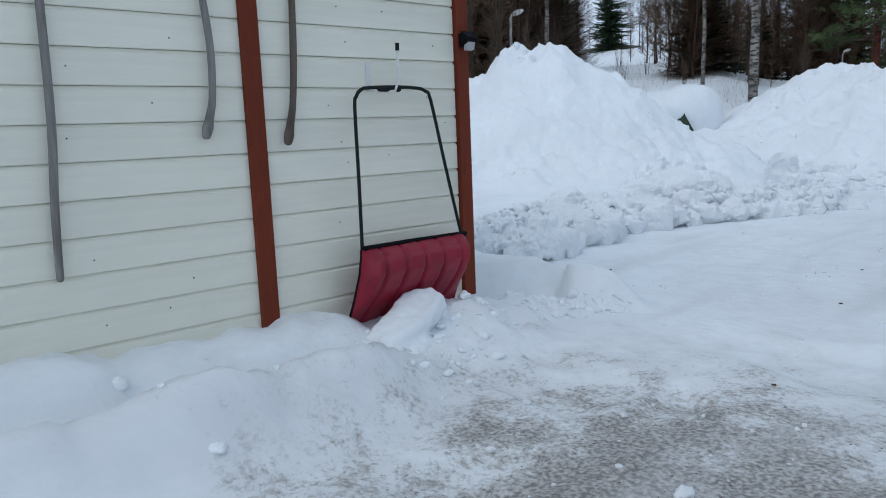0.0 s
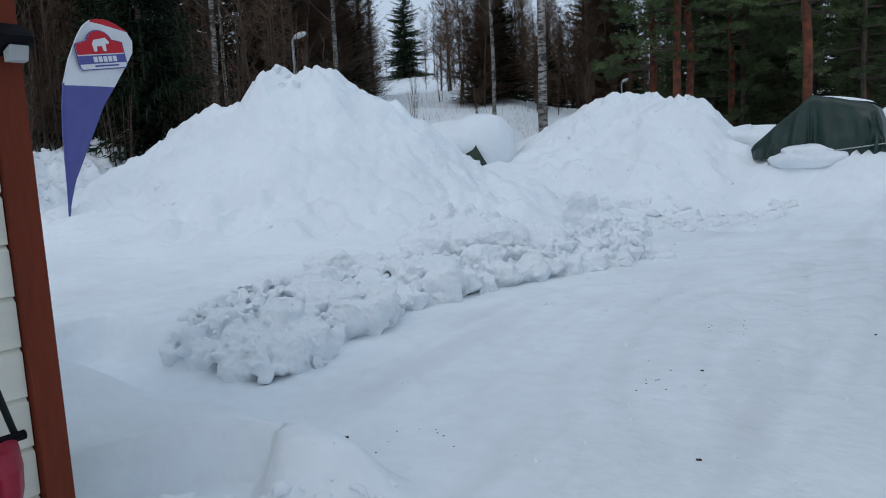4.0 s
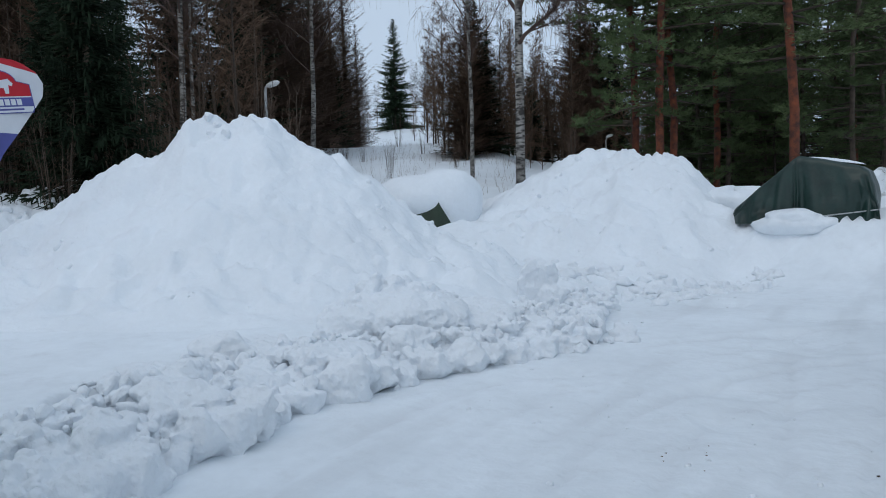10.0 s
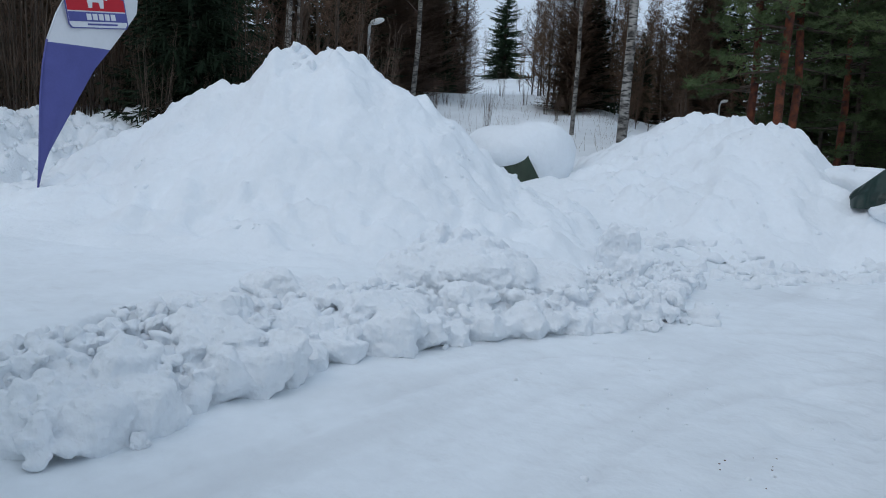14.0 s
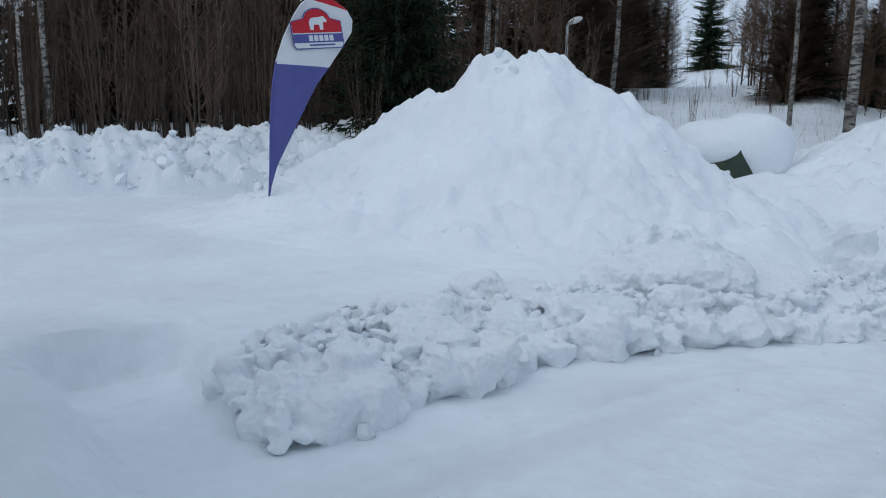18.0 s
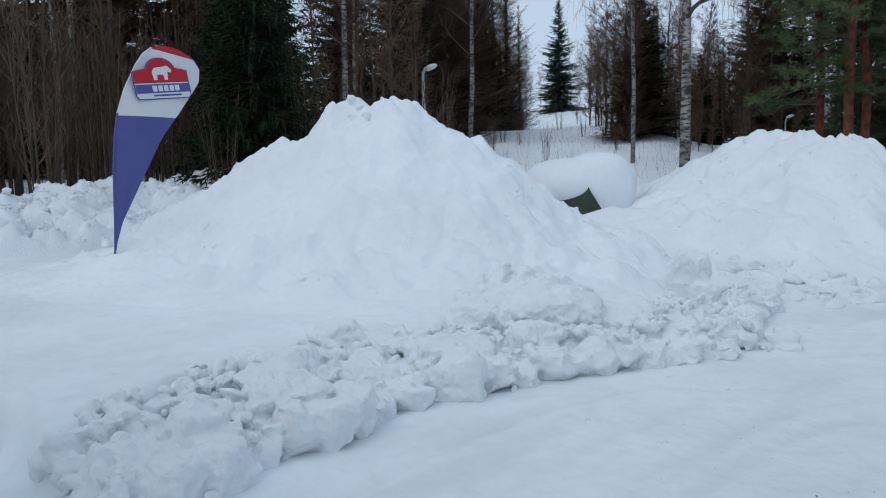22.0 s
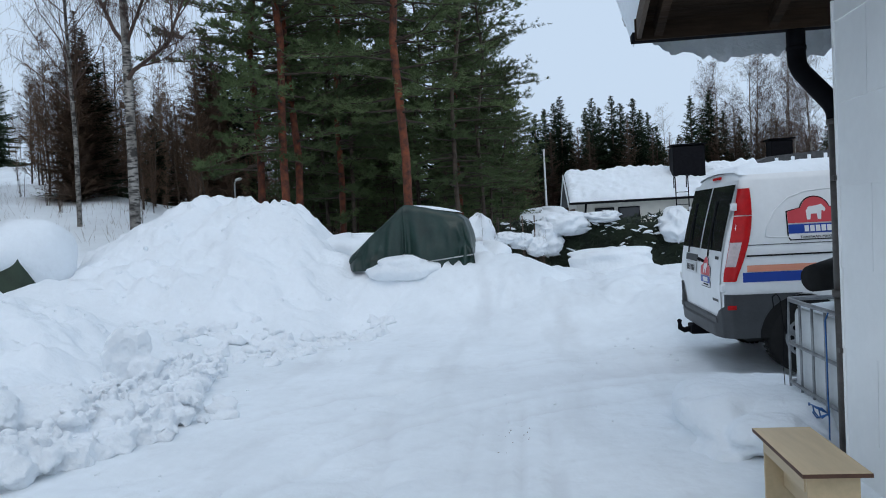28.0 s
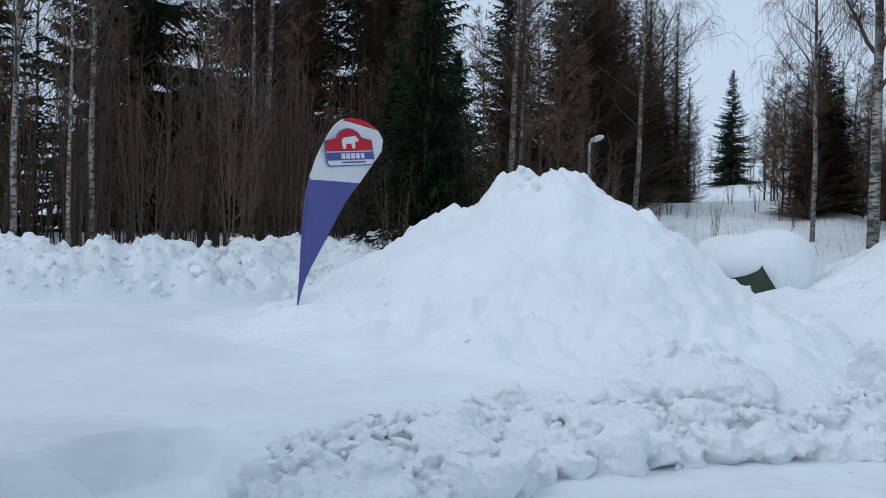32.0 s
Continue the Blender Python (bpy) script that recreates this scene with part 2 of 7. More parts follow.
def ground_material():
    """Packed snow with blue ice sheen, tyre-polished streaks and a gritty thawed patch by the shed."""
    m = mat("packed_snow", (0.82, 0.865, 0.90), 0.6, vary=0.08, scale=0.9, bump=0.45, bump_scale=14, spec=0.3)
    n, l = m.node_tree.nodes, m.node_tree.links
    b = n["Principled BSDF"]
    src = b.inputs["Base Color"].links[0].from_socket
    co = n.new("ShaderNodeTexCoord")
    # gritty patch
    dist, rng = n.new("ShaderNodeVectorMath"), n.new("ShaderNodeMapRange")
    dist.operation = "DISTANCE"
    dist.inputs[1].default_value = (2.15, -1.15, 0.0)
    l.new(co.outputs["Object"], dist.inputs[0])
    rng.inputs[1].default_value, rng.inputs[2].default_value = 0.2, 2.3
    rng.inputs[3].default_value, rng.inputs[4].default_value = 0.10, -0.46
    l.new(dist.outputs["Value"], rng.inputs[0])
    t1, t2 = n.new("ShaderNodeTexNoise"), n.new("ShaderNodeTexNoise")
    t1.inputs["Scale"].default_value, t1.inputs["Detail"].default_value = 3.0, 10
    t2.inputs["Scale"].default_value, t2.inputs["Detail"].default_value = 34, 12
    t1.inputs["Roughness"].default_value, t2.inputs["Roughness"].default_value = 0.66, 0.72
    t2.inputs["Distortion"].default_value = 0.4
    l.new(co.outputs["Object"], t1.inputs[0]), l.new(co.outputs["Object"], t2.inputs[0])
    s1, s2 = n.new("ShaderNodeMath"), n.new("ShaderNodeMath")
    s1.operation, s2.operation = "ADD", "MULTIPLY_ADD"
    s2.inputs[1].default_value = 0.95
    l.new(t1.outputs[0], s1.inputs[0]), l.new(rng.outputs[0], s1.inputs[1])
    l.new(t2.outputs[0], s2.inputs[0]), l.new(s1.outputs[0], s2.inputs[2])
    ramp = n.new("ShaderNodeValToRGB")
    ramp.color_ramp.elements[0].position, ramp.color_ramp.elements[1].position = 0.80, 1.10
    ramp.color_ramp.elements[0].color, ramp.color_ramp.elements[1].color = (0, 0, 0, 1), (0.85, 0.85, 0.85, 1)
    l.new(s2.outputs[0], ramp.inputs[0])
    mx = n.new("ShaderNodeMixRGB")
    t6, r6 = n.new("ShaderNodeTexNoise"), n.new("ShaderNodeValToRGB")
    t6.inputs["Scale"].default_value, t6.inputs["Detail"].default_value = 55, 6
    r6.color_ramp.elements[0].position, r6.color_ramp.elements[1].position = 0.38, 0.66
    r6.color_ramp.elements[0].color, r6.color_ramp.elements[1].color = (0.12, 0.107, 0.095, 1), (0.50, 0.485, 0.47, 1)
    l.new(co.outputs["Object"], t6.inputs[0]), l.new(t6.outputs[0], r6.inputs[0]), l.new(r6.outputs[0], mx.inputs[2])
    l.new(ramp.outputs[0], mx.inputs[0]), l.new(src, mx.inputs[1])
    # soft grey thaw round the grit
    r5, mx5 = n.new("ShaderNodeValToRGB"), n.new("ShaderNodeMixRGB")
    r5.color_ramp.elements[0].position, r5.color_ramp.elements[1].position = 0.10, 0.62
    r5.color_ramp.elements[0].color, r5.color_ramp.elements[1].color = (0, 0, 0, 1), (0.62, 0.62, 0.62, 1)
    mx5.inputs[2].default_value = (0.47, 0.46, 0.45, 1)
    l.new(s1.outputs[0], r5.inputs[0]), l.new(r5.outputs[0], mx5.inputs[0])
    l.new(src, mx5.inputs[1]), l.new(mx5.outputs[0], mx.inputs[1])
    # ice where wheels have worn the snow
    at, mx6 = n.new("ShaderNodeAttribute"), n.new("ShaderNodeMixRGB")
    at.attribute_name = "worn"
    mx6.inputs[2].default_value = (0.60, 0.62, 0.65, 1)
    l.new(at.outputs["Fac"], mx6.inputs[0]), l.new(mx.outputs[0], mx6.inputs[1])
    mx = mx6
    # faint grey tracks on the driven snow
    mp, t3, r3, mx3 = (n.new("ShaderNode" + k) for k in ("Mapping", "TexNoise", "ValToRGB", "MixRGB"))
    mp.inputs["Rotation"].default_value, mp.inputs["Scale"].default_value = (0, 0, radians(18)), (1.6, 0.28, 1)
    t3.inputs["Scale"].default_value, t3.inputs["Detail"].default_value = 1.0, 5
    r3.color_ramp.elements[0].position, r3.color_ramp.elements[1].position = 0.52, 0.75
    r3.color_ramp.elements[1].color = (0.75, 0.75, 0.75, 1)
    l.new(co.outputs["Object"], mp.inputs[0]), l.new(mp.outputs[0], t3.inputs[0]), l.new(t3.outputs[0], r3.inputs[0])
    at3, mu3 = n.new("ShaderNodeAttribute"), n.new("ShaderNodeMath")
    at3.attribute_name, mu3.operation = "driven", "MULTIPLY"
    l.new(r3.outputs[0], mu3.inputs[0]), l.new(at3.outputs["Fac"], mu3.inputs[1])
    l.new(mu3.outputs[0], mx3.inputs[0]), l.new(mx.outputs[0], mx3.inputs[1])
    mx3.inputs[2].default_value = (0.64, 0.665, 0.69, 1)
    l.new(mx3.outputs[0], b.inputs["Base Color"])
    # low relief of scrapes along the drive
    old = b.inputs["Normal"].links[0].from_socket
    mp4, t4, b4 = n.new("ShaderNodeMapping"), n.new("ShaderNodeTexNoise"), n.new("ShaderNodeBump")
    mp4.inputs["Rotation"].default_value, mp4.inputs["Scale"].default_value = (0, 0, radians(-24)), (4.5, 1.6, 1)
    t4.inputs["Scale"].default_value, t4.inputs["Detail"].default_value = 1.0, 6
    b4.inputs["Strength"].default_value, b4.inputs["Distance"].default_value = 0.16, 0.03
    l.new(co.outputs["Object"], mp4.inputs[0]), l.new(mp4.outputs[0], t4.inputs[0]), l.new(t4.outputs[0], b4.inputs["Height"])
    l.new(old, b4.inputs["Normal"]), l.new(b4.outputs[0], b.inputs["Normal"])
    return m


GROUND = ground_material()


# ---- mesh helpers ----
class Geo:
    """Vertices and faces of one mesh."""

    def __init__(self):
        self.v, self.f = [], []

    def tube(self, pts, radii, sides=6, cap=True):
        base = len(self.v)
        pts = [Vector(p) for p in pts]
        for i, p in enumerate(pts):
            d = (pts[min(i + 1, len(pts) - 1)] - pts[max(i - 1, 0)]).normalized()
            if i == 0:
                a = Vector((1, 0, 0)) if abs(d.z) > 0.9 else d.cross(Vector((0, 0, 1)))
            a = a - d * a.dot(d)
            a.normalize()
            b = d.cross(a)
            r = radii[i] if hasattr(radii, "__len__") else radii
            for k in range(sides):
                w = 2 * math.pi * k / sides
                self.v.append(tuple(p + a * (r * math.cos(w)) + b * (r * math.sin(w))))
        for i in range(len(pts) - 1):
            for k in range(sides):
                q = base + i * sides
                self.f.append((q + k, q + (k + 1) % sides, q + sides + (k + 1) % sides, q + sides + k))
        if cap and sides > 2:
            self.f.append(tuple(base + k for k in reversed(range(sides))))
            self.f.append(tuple(base + (len(pts) - 1) * sides + k for k in range(sides)))
        return self

    def box(self, x0, x1, y0, y1, z0, z1, bevel=0.0):
        base = len(self.v)
        if bevel <= 0:
            for z in (z0, z1):
                self.v += [(x0, y0, z), (x1, y0, z), (x1, y1, z), (x0, y1, z)]
            q = [(3, 2, 1, 0), (4, 5, 6, 7), (0, 1, 5, 4), (1, 2, 6, 5), (2, 3, 7, 6), (3, 0, 4, 7)]
            self.f += [tuple(base + i for i in f) for f in q]
            return self
        bm = bmesh.new()
        bmesh.ops.create_cube(bm, size=1, matrix=Matrix.Translation(((x0 + x1) / 2, (y0 + y1) / 2, (z0 + z1) / 2)) @ Matrix.Diagonal((x1 - x0, y1 - y0, z1 - z0, 1)))
        bmesh.ops.bevel(bm, geom=bm.edges[:], offset=bevel, segments=2, affect="EDGES", profile=0.5)
        return self.take(bm)

    def take(self, bm):
        base = len(self.v)
        bm.verts.index_update()
        self.v += [tuple(v.co) for v in bm.verts]
        self.f += [tuple(base + v.index for v in f.verts) for f in bm.faces]
        bm.free()
        return self

    def poly(self, pts):
        base = len(self.v)
        self.v += [tuple(p) for p in pts]
        self.f.append(tuple(range(base, base + len(pts))))
        return self

    def prism(self, outline, depth):
        """A closed outline of 3D points, pushed by the vector depth."""
        base, n = len(self.v), len(outline)
        d = Vector(depth)
        self.v += [tuple(p) for p in outline] + [tuple(Vector(p) + d) for p in outline]
        self.f.append(tuple(range(base, base + n)))
        self.f.append(tuple(base + n + i for i in reversed(range(n))))
        for i in range(n):
            j = (i + 1) % n
            self.f.append((base + j, base + i, base + n + i, base + n + j))
        return self

    def grid(self, fn, nu, nv, closed_u=False):
        base = len(self.v)
        for j in range(nv):
            for i in range(nu):
                self.v.append(tuple(fn(i / (nu if closed_u else nu - 1), j / (nv - 1))))
        for j in range(nv - 1):
            for i in range(nu if closed_u else nu - 1):
                k = (i + 1) % nu
                self.f.append((base + j * nu + i, base + j * nu + k, base + (j + 1) * nu + k, base + (j + 1) * nu + i))
        return self

    def mesh(self, name, material, smooth=False):
        me = bpy.data.meshes.new(name)
        me.from_pydata(self.v, [], self.f)
        me.update()
        if smooth:
            me.polygons.foreach_set("use_smooth", [True] * len(me.polygons))
        me.materials.append(material)
        return me


def rounded(pts, radii, n=4):
    """A smooth course through the points, with the radii eased along it."""
    p = [Vector(q) for q in pts]
    out, rad = [], []
    for i in range(len(p) - 1):
        a, b, c, d = p[max(i - 1, 0)], p[i], p[i + 1], p[min(i + 2, len(p) - 1)]
        for k in range(n):
            t = k / n
            out.append(0.5 * (2 * b + (c - a) * t + (2 * a - 5 * b + 4 * c - d) * t * t + (3 * b - a - 3 * c + d) * t ** 3))
            rad.append(radii[i] * (1 - t) + radii[i + 1] * t)
    return out + [p[-1]], rad + [radii[-1]]


def part(name, geo, material, parent=None, label="", smooth=False, fix=True):
    """One mesh object; with a parent, a part of it, built in its parent's own space."""
    me = geo.mesh(name, material, smooth)
    if fix:
        bm = bmesh.new()
        bm.from_mesh(me)
        bmesh.ops.recalc_face_normals(bm, faces=bm.faces)
        bm.to_mesh(me)
        bm.free()
    ob = new(name, me)
    if parent is not None:
        ob.parent = parent
    if label:
        ob["label"] = label
    return ob


def thing(name, label, category, at=(0, 0, 0), group="", kind="", turn=0.0):
    """An Empty at a thing's base, under which its parts stand."""
    ob = new(name)
    ob.matrix_basis = pose(*at, 0, 0, turn)
    return tagged(ob, label, category, group, kind)


def single(name, geo, material, label, category, group="", kind="", smooth=False, fix=True):
    return tagged(part(name, geo, material, None, label, smooth, fix), label, category, group, kind)


# ---- noise on arrays ----
def hash2(ix, iy, seed):
    h = (ix.astype(np.int64) * 374761393 + iy.astype(np.int64) * 668265263 + seed * 974711) & 0x7FFFFFFF
    h = ((h ^ (h >> 13)) * 1274126177) & 0x7FFFFFFF
    return ((h ^ (h >> 16)) & 0xFFFF) / 65535.0


def vnoise(x, y, seed=0):
    ix, iy = np.floor(x), np.floor(y)
    fx, fy = x - ix, y - iy
    u, v = fx * fx * (3 - 2 * fx), fy * fy * (3 - 2 * fy)
    a, b = hash2(ix, iy, seed), hash2(ix + 1, iy, seed)
    c, d = hash2(ix, iy + 1, seed), hash2(ix + 1, iy + 1, seed)
    return (a * (1 - u) + b * u) * (1 - v) + (c * (1 - u) + d * u) * v - 0.5


def fbm(x, y, seed=0, octaves=4, gain=0.5):
    out, amp, f = 0 * x, 1.0, 1.0
    for k in range(octaves):
        out = out + amp * vnoise(x * f + 17.3 * k, y * f - 9.1 * k, seed + k)
        amp, f = amp * gain, f * 2.03
    return out


def ss(a, b, x):
    t = np.clip((x - a) / (b - a), 0, 1)
    return t * t * (3 - 2 * t)


def vnoise3(p, seed=0):
    """Smooth noise on an array of points, -0.5 to 0.5."""
    i = np.floor(p)
    f = p - i
    u = f * f * (3 - 2 * f)
    out = 0
    for dz in (0, 1):
        layer = (i[:, 2] + dz) * 57 + seed * 13
        wz = u[:, 2] if dz else 1 - u[:, 2]
        for dx in (0, 1):
            for dy in (0, 1):
                w = (u[:, 0] if dx else 1 - u[:, 0]) * (u[:, 1] if dy else 1 - u[:, 1]) * wz
                out = out + w * hash2(i[:, 0] + dx + layer * 3, i[:, 1] + dy - layer * 7, seed)
    return out - 0.5


def ball(sub):
    bm = bmesh.new()
    bmesh.ops.create_icosphere(bm, subdivisions=sub, radius=1.0)
    g = Geo().take(bm)
    return np.array(g.v), g.f


BALLS = {k: ball(k) for k in (2, 3, 4)}


def lump(geo, at, half, turn=(0, 0, 0), square=2.0, seed=0, sub=2, ragged=1.0):
    """Adds a lump of snow: a ball, squarer as square grows, broken along a few planes and uneven all over."""
    d, faces = BALLS[sub]
    r = (np.abs(d) ** square).sum(1) ** (-1 / square)
    o = seed * 1.37
    cut = np.random.RandomState(int(seed * 91) % 9973)
    for k in range(9):
        face = cut.normal(size=3)
        face /= np.linalg.norm(face)
        r = np.minimum(r, cut.uniform(0.62, 0.92) / np.maximum(d @ face, 0.05))
    r = r * 1.12
    n = 1 + ragged * (0.20 * vnoise3(d * 1.6 + o, 3) + 0.18 * vnoise3(d * 3.4 + o, 5) + 0.13 * vnoise3(d * 7 + o, 9))
    p = d * (r * n)[:, None] * np.array(half)
    m = np.array(pose(0, 0, 0, *turn).to_3x3())
    p = p @ m.T + np.array(at)
    base = len(geo.v)
    geo.v += [tuple(q) for q in p.tolist()]
    geo.f += [tuple(base + k for k in f) for f in faces]


def fused(name, geo, voxel, material, coarse=0.03, fine=0.014, seed=0):
    """Welds overlapping lumps into one crumbly skin."""
    tmp = new(name, geo.mesh(name, material))
    md = tmp.modifiers.new("weld", "REMESH")
    md.mode, md.voxel_size = "VOXEL", voxel
    me = bpy.data.meshes.new_from_object(tmp.evaluated_get(bpy.context.evaluated_depsgraph_get()))
    bpy.data.objects.remove(tmp)
    n = len(me.vertices)
    co, no = np.empty(n * 3), np.empty(n * 3)
    me.vertices.foreach_get("co", co)
    me.vertex_normals.foreach_get("vector", no)
    co, no = co.reshape(-1, 3), no.reshape(-1, 3)
    d = coarse * (np.abs(vnoise3(co * 6.5, seed + 1)) * 2 - 0.4) + fine * (np.abs(vnoise3(co * 15, seed + 2)) * 2 - 0.4) + 0.9 * fine * vnoise3(co * 31, seed + 3)
    me.vertices.foreach_set("co", (co + no * d[:, None]).ravel())
    me.polygons.foreach_set("use_smooth", [True] * len(me.polygons))
    me.materials.clear()
    me.materials.append(material)
    me.update()
    return new(name, me)


# ---- ground ----
EDGE_Y = np.array([-30, 0.9, 1.6, 1.85, 2.45, 2.80, 3.40, 3.68, 4.0, 4.2, 4.87, 5.6, 6.55, 7.15, 8.2, 9.4, 10.5, 11.6, 40])
EDGE_X = np.array([-0.2, -0.6, -0.85, -0.95, -1.02, -1.22, -1.15, -1.40, -1.34, -1.24, -1.17, -0.84, -0.40, -0.45, -0.90, -0.95, -0.6, 0.2, 0.2])


def cells(x, y, seed):
    """Height of round lumps scattered one to a unit cell."""
    best = 0 * x
    ix, iy = np.floor(x), np.floor(y)
    for dx in (-1, 0, 1):
        for dy in (-1, 0, 1):
            cx, cy = ix + dx, iy + dy
            px, py = cx + hash2(cx, cy, seed), cy + hash2(cx, cy, seed + 7)
            r = 0.45 + 0.5 * hash2(cx, cy, seed + 13)
            d2 = ((x - px) ** 2 + (y - py) ** 2) / (r * r)
            best = np.maximum(best, np.sqrt(np.clip(1 - d2, 0, 1)) * r)
    return best


def ground_height(x, y, wear=None):
    x, y = np.asarray(x, float), np.asarray(y, float)
    ex = np.interp(y, EDGE_Y, EDGE_X)
    z = 0.02 * fbm(x * 0.7, y * 0.7, 1, 3) + 0.008 * fbm(x * 6, y * 6, 2, 3)
    # unploughed snow west of the drive
    # its broken lip stands behind the ploughed clods
    lip = ex - x + 0.30 * fbm(x * 1.1, y * 1.1, 42, 3) - np.interp(y, [1.0, 2.0, 3.0, 3.6, 4.6, 6.0, 8.0], [0.75, 1.0, 1.25, 1.2, 0.9, 1.3, 1.2])
    west = (0.35 * ss(-0.7, 0.2, lip) + 0.65 * ss(-0.04, 0.10, lip) * ss(7.5, 5.0, y) * ss(-3.4, -2.6, x) + 0.65 * ss(-0.6, 0.6, lip) * (1 - ss(7.5, 5.0, y) * ss(-3.4, -2.6, x)))
    out = ss(-2.58, -2.70, x + 0.22 * fbm(x * 1.4, y * 1.4, 46, 3) + 0.12 * ss(1.3, 2.0, y))
    west = west * ((1 - out) * ss(1.66, 1.80, y + 0.22 * fbm(x * 1.6, y * 1.6, 43, 3)) + out)
    z = z + west * (0.24 + 0.05 * np.exp(-(((x + 2.85) / 0.45) ** 2 + ((y - 1.3) / 0.7) ** 2)) + 0.025 * np.clip(-x - 2, 0, 12) + 0.10 * fbm(x * 0.5, y * 0.5, 3, 2))
    z = z - 0.06 * np.exp(-(((x + 2.45) / 0.35) ** 2 + ((y - 1.25) / 0.40) ** 2)) * (1 - out)
    # bank against the shed's long wall and round its corner
    long_wall = ss(1.20, 0.72, x + 0.30 * fbm(x * 0.9, y * 0.9, 5, 3) + 0.35 * ss(-1.6, 0.2, y)) * ss(0.5, -0.5, y) * ss(-0.6, -0.1, x)
    z = z + long_wall * (0.09 + 0.17 * ss(0.62, 0.08, x) + 0.05 * ss(-1, -4, y) + 0.08 * fbm(x * 1.6, y * 1.6, 6, 4) + 0.05 * cells(x * 4, y * 4, 38) + 0.035 * cells(x * 9, y * 9, 39)) * (1 - 0.4 * ss(-1.25, -0.8, y))
    # trodden trench and its outer ridge along the shed
    walk_x = x + 0.10 * fbm(x * 0.8, y * 0.8, 27, 3)
    beside = ss(-0.9, -1.5, y)
    z = z - 0.15 * np.exp(-(((walk_x - 0.44) / 0.15) ** 2)) * beside + 0.14 * np.exp(-(((walk_x - 0.76) / 0.13) ** 2)) * beside * (1 + 0.8 * fbm(x * 5, y * 5, 28, 3))
    north = ss(1.17, 0.86, y + 0.12 * fbm(x * 1.3, y * 1.3, 7, 3)) * ss(-0.8, 0.0, y) * ss(0.0, 0.11, y - 0.42 - 0.62 * x - 0.40 * np.exp(-(((x + 0.05) / 0.20) ** 2)) + 0.10 * fbm(x * 3, y * 3, 44, 3)) * ss(0.74, 0.40, x)
    z = z + north * ss(-3.0, -2.5, x) * (1 - out) * (0.25 + 0.05 * ss(-0.5, -1.6, x) + 0.06 * fbm(x * 1.4, y * 1.4, 8, 3))
    # crumbs below the hollow in its open end
    z = z + 0.05 * cells(x * 7, y * 7, 45) * np.exp(-(((x + 0.05) / 0.45) ** 2 + ((y - 0.35 - 0.5 * x) / 0.14) ** 2))
    # low heap in front of the corner
    z = z + 0.05 * np.exp(-(((x - 0.25) / 0.6) ** 2 + ((y - 0.15) / 0.7) ** 2)) * (1 + fbm(x * 4, y * 4, 9, 3))
    z = z + np.exp(-(((x - 0.38) / 0.35) ** 2 + ((y + 0.25) / 0.45) ** 2)) * (0.10 * cells(x * 5, y * 5, 36) + 0.06 * cells(x * 11, y * 11, 37))
    # bank north of the drive
    ny = 11.75 - 0.40 * np.clip(x - 0.4, -3, 9) + 0.35 * fbm(x * 0.5, y * 0.5 + 3.3, 10, 3)
    north_bank = ss(-0.35, 1.9, y - ny) * ss(-1.25, 0.25, x)
    z = z + north_bank * (0.56 + 0.18 * fbm(x * 1.3, y * 1.3, 11, 4) + (0.03 + 0.19 * ss(3.4, 1.8, x)) * np.clip(y - ny - 0.7, 0, 1.6) + 0.05 * cells(x * 2.1, y * 2.1, 32) + 0.08 * cells(x * 4.3, y * 4.3, 33) - 0.12 * cells(x * 2.6, y * 2.6, 34) * ss(0.0, 0.2, fbm(x * 0.9, y * 0.9, 35, 2)) - 0.08 - 0.50 * ss(14.2, 17.0, y))
    # heap between the house corner and the van
    z = z + 0.10 * ss(1.08, 0.70, np.hypot((x - 3.86) / 0.46, (y - 6.45) / 0.62) + 0.35 * fbm(x * 2.4, y * 2.4, 12, 3)) * (1 + 0.25 * fbm(x * 1.5, y * 1.5, 29, 3))
    # foot of the flag, and the drift by the shed's corner
    z = z + 0.06 * np.exp(-(((x + 7.0) / 1.5) ** 2 + ((y - 4.1) / 1.1) ** 2))
    # snow packed before the covered machine and the capped load
    z = z + 0.30 * np.exp(-(((x - 0.35) / 1.5) ** 2 + ((y - 13.15) / 0.75) ** 2))
    z = z + 0.12 * np.exp(-(((x + 0.45) / 0.6) ** 2 + ((y - 13.0) / 0.5) ** 2))
    z = z + 0.55 * np.exp(-(((x + 5.0) / 1.5) ** 2 + ((y - 11.4) / 1.2) ** 2))
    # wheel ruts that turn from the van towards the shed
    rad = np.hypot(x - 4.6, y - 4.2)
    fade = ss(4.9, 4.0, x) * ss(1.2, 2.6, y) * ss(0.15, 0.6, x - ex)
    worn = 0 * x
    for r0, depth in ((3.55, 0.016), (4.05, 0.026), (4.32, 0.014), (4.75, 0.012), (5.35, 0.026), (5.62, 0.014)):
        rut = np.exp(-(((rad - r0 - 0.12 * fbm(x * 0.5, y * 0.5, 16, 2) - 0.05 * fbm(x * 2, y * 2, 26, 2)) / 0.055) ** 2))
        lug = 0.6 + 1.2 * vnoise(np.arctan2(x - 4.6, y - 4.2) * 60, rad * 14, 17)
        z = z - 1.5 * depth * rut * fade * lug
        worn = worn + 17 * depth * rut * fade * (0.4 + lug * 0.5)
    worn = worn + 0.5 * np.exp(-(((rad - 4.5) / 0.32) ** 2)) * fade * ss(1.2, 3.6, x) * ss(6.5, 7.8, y)
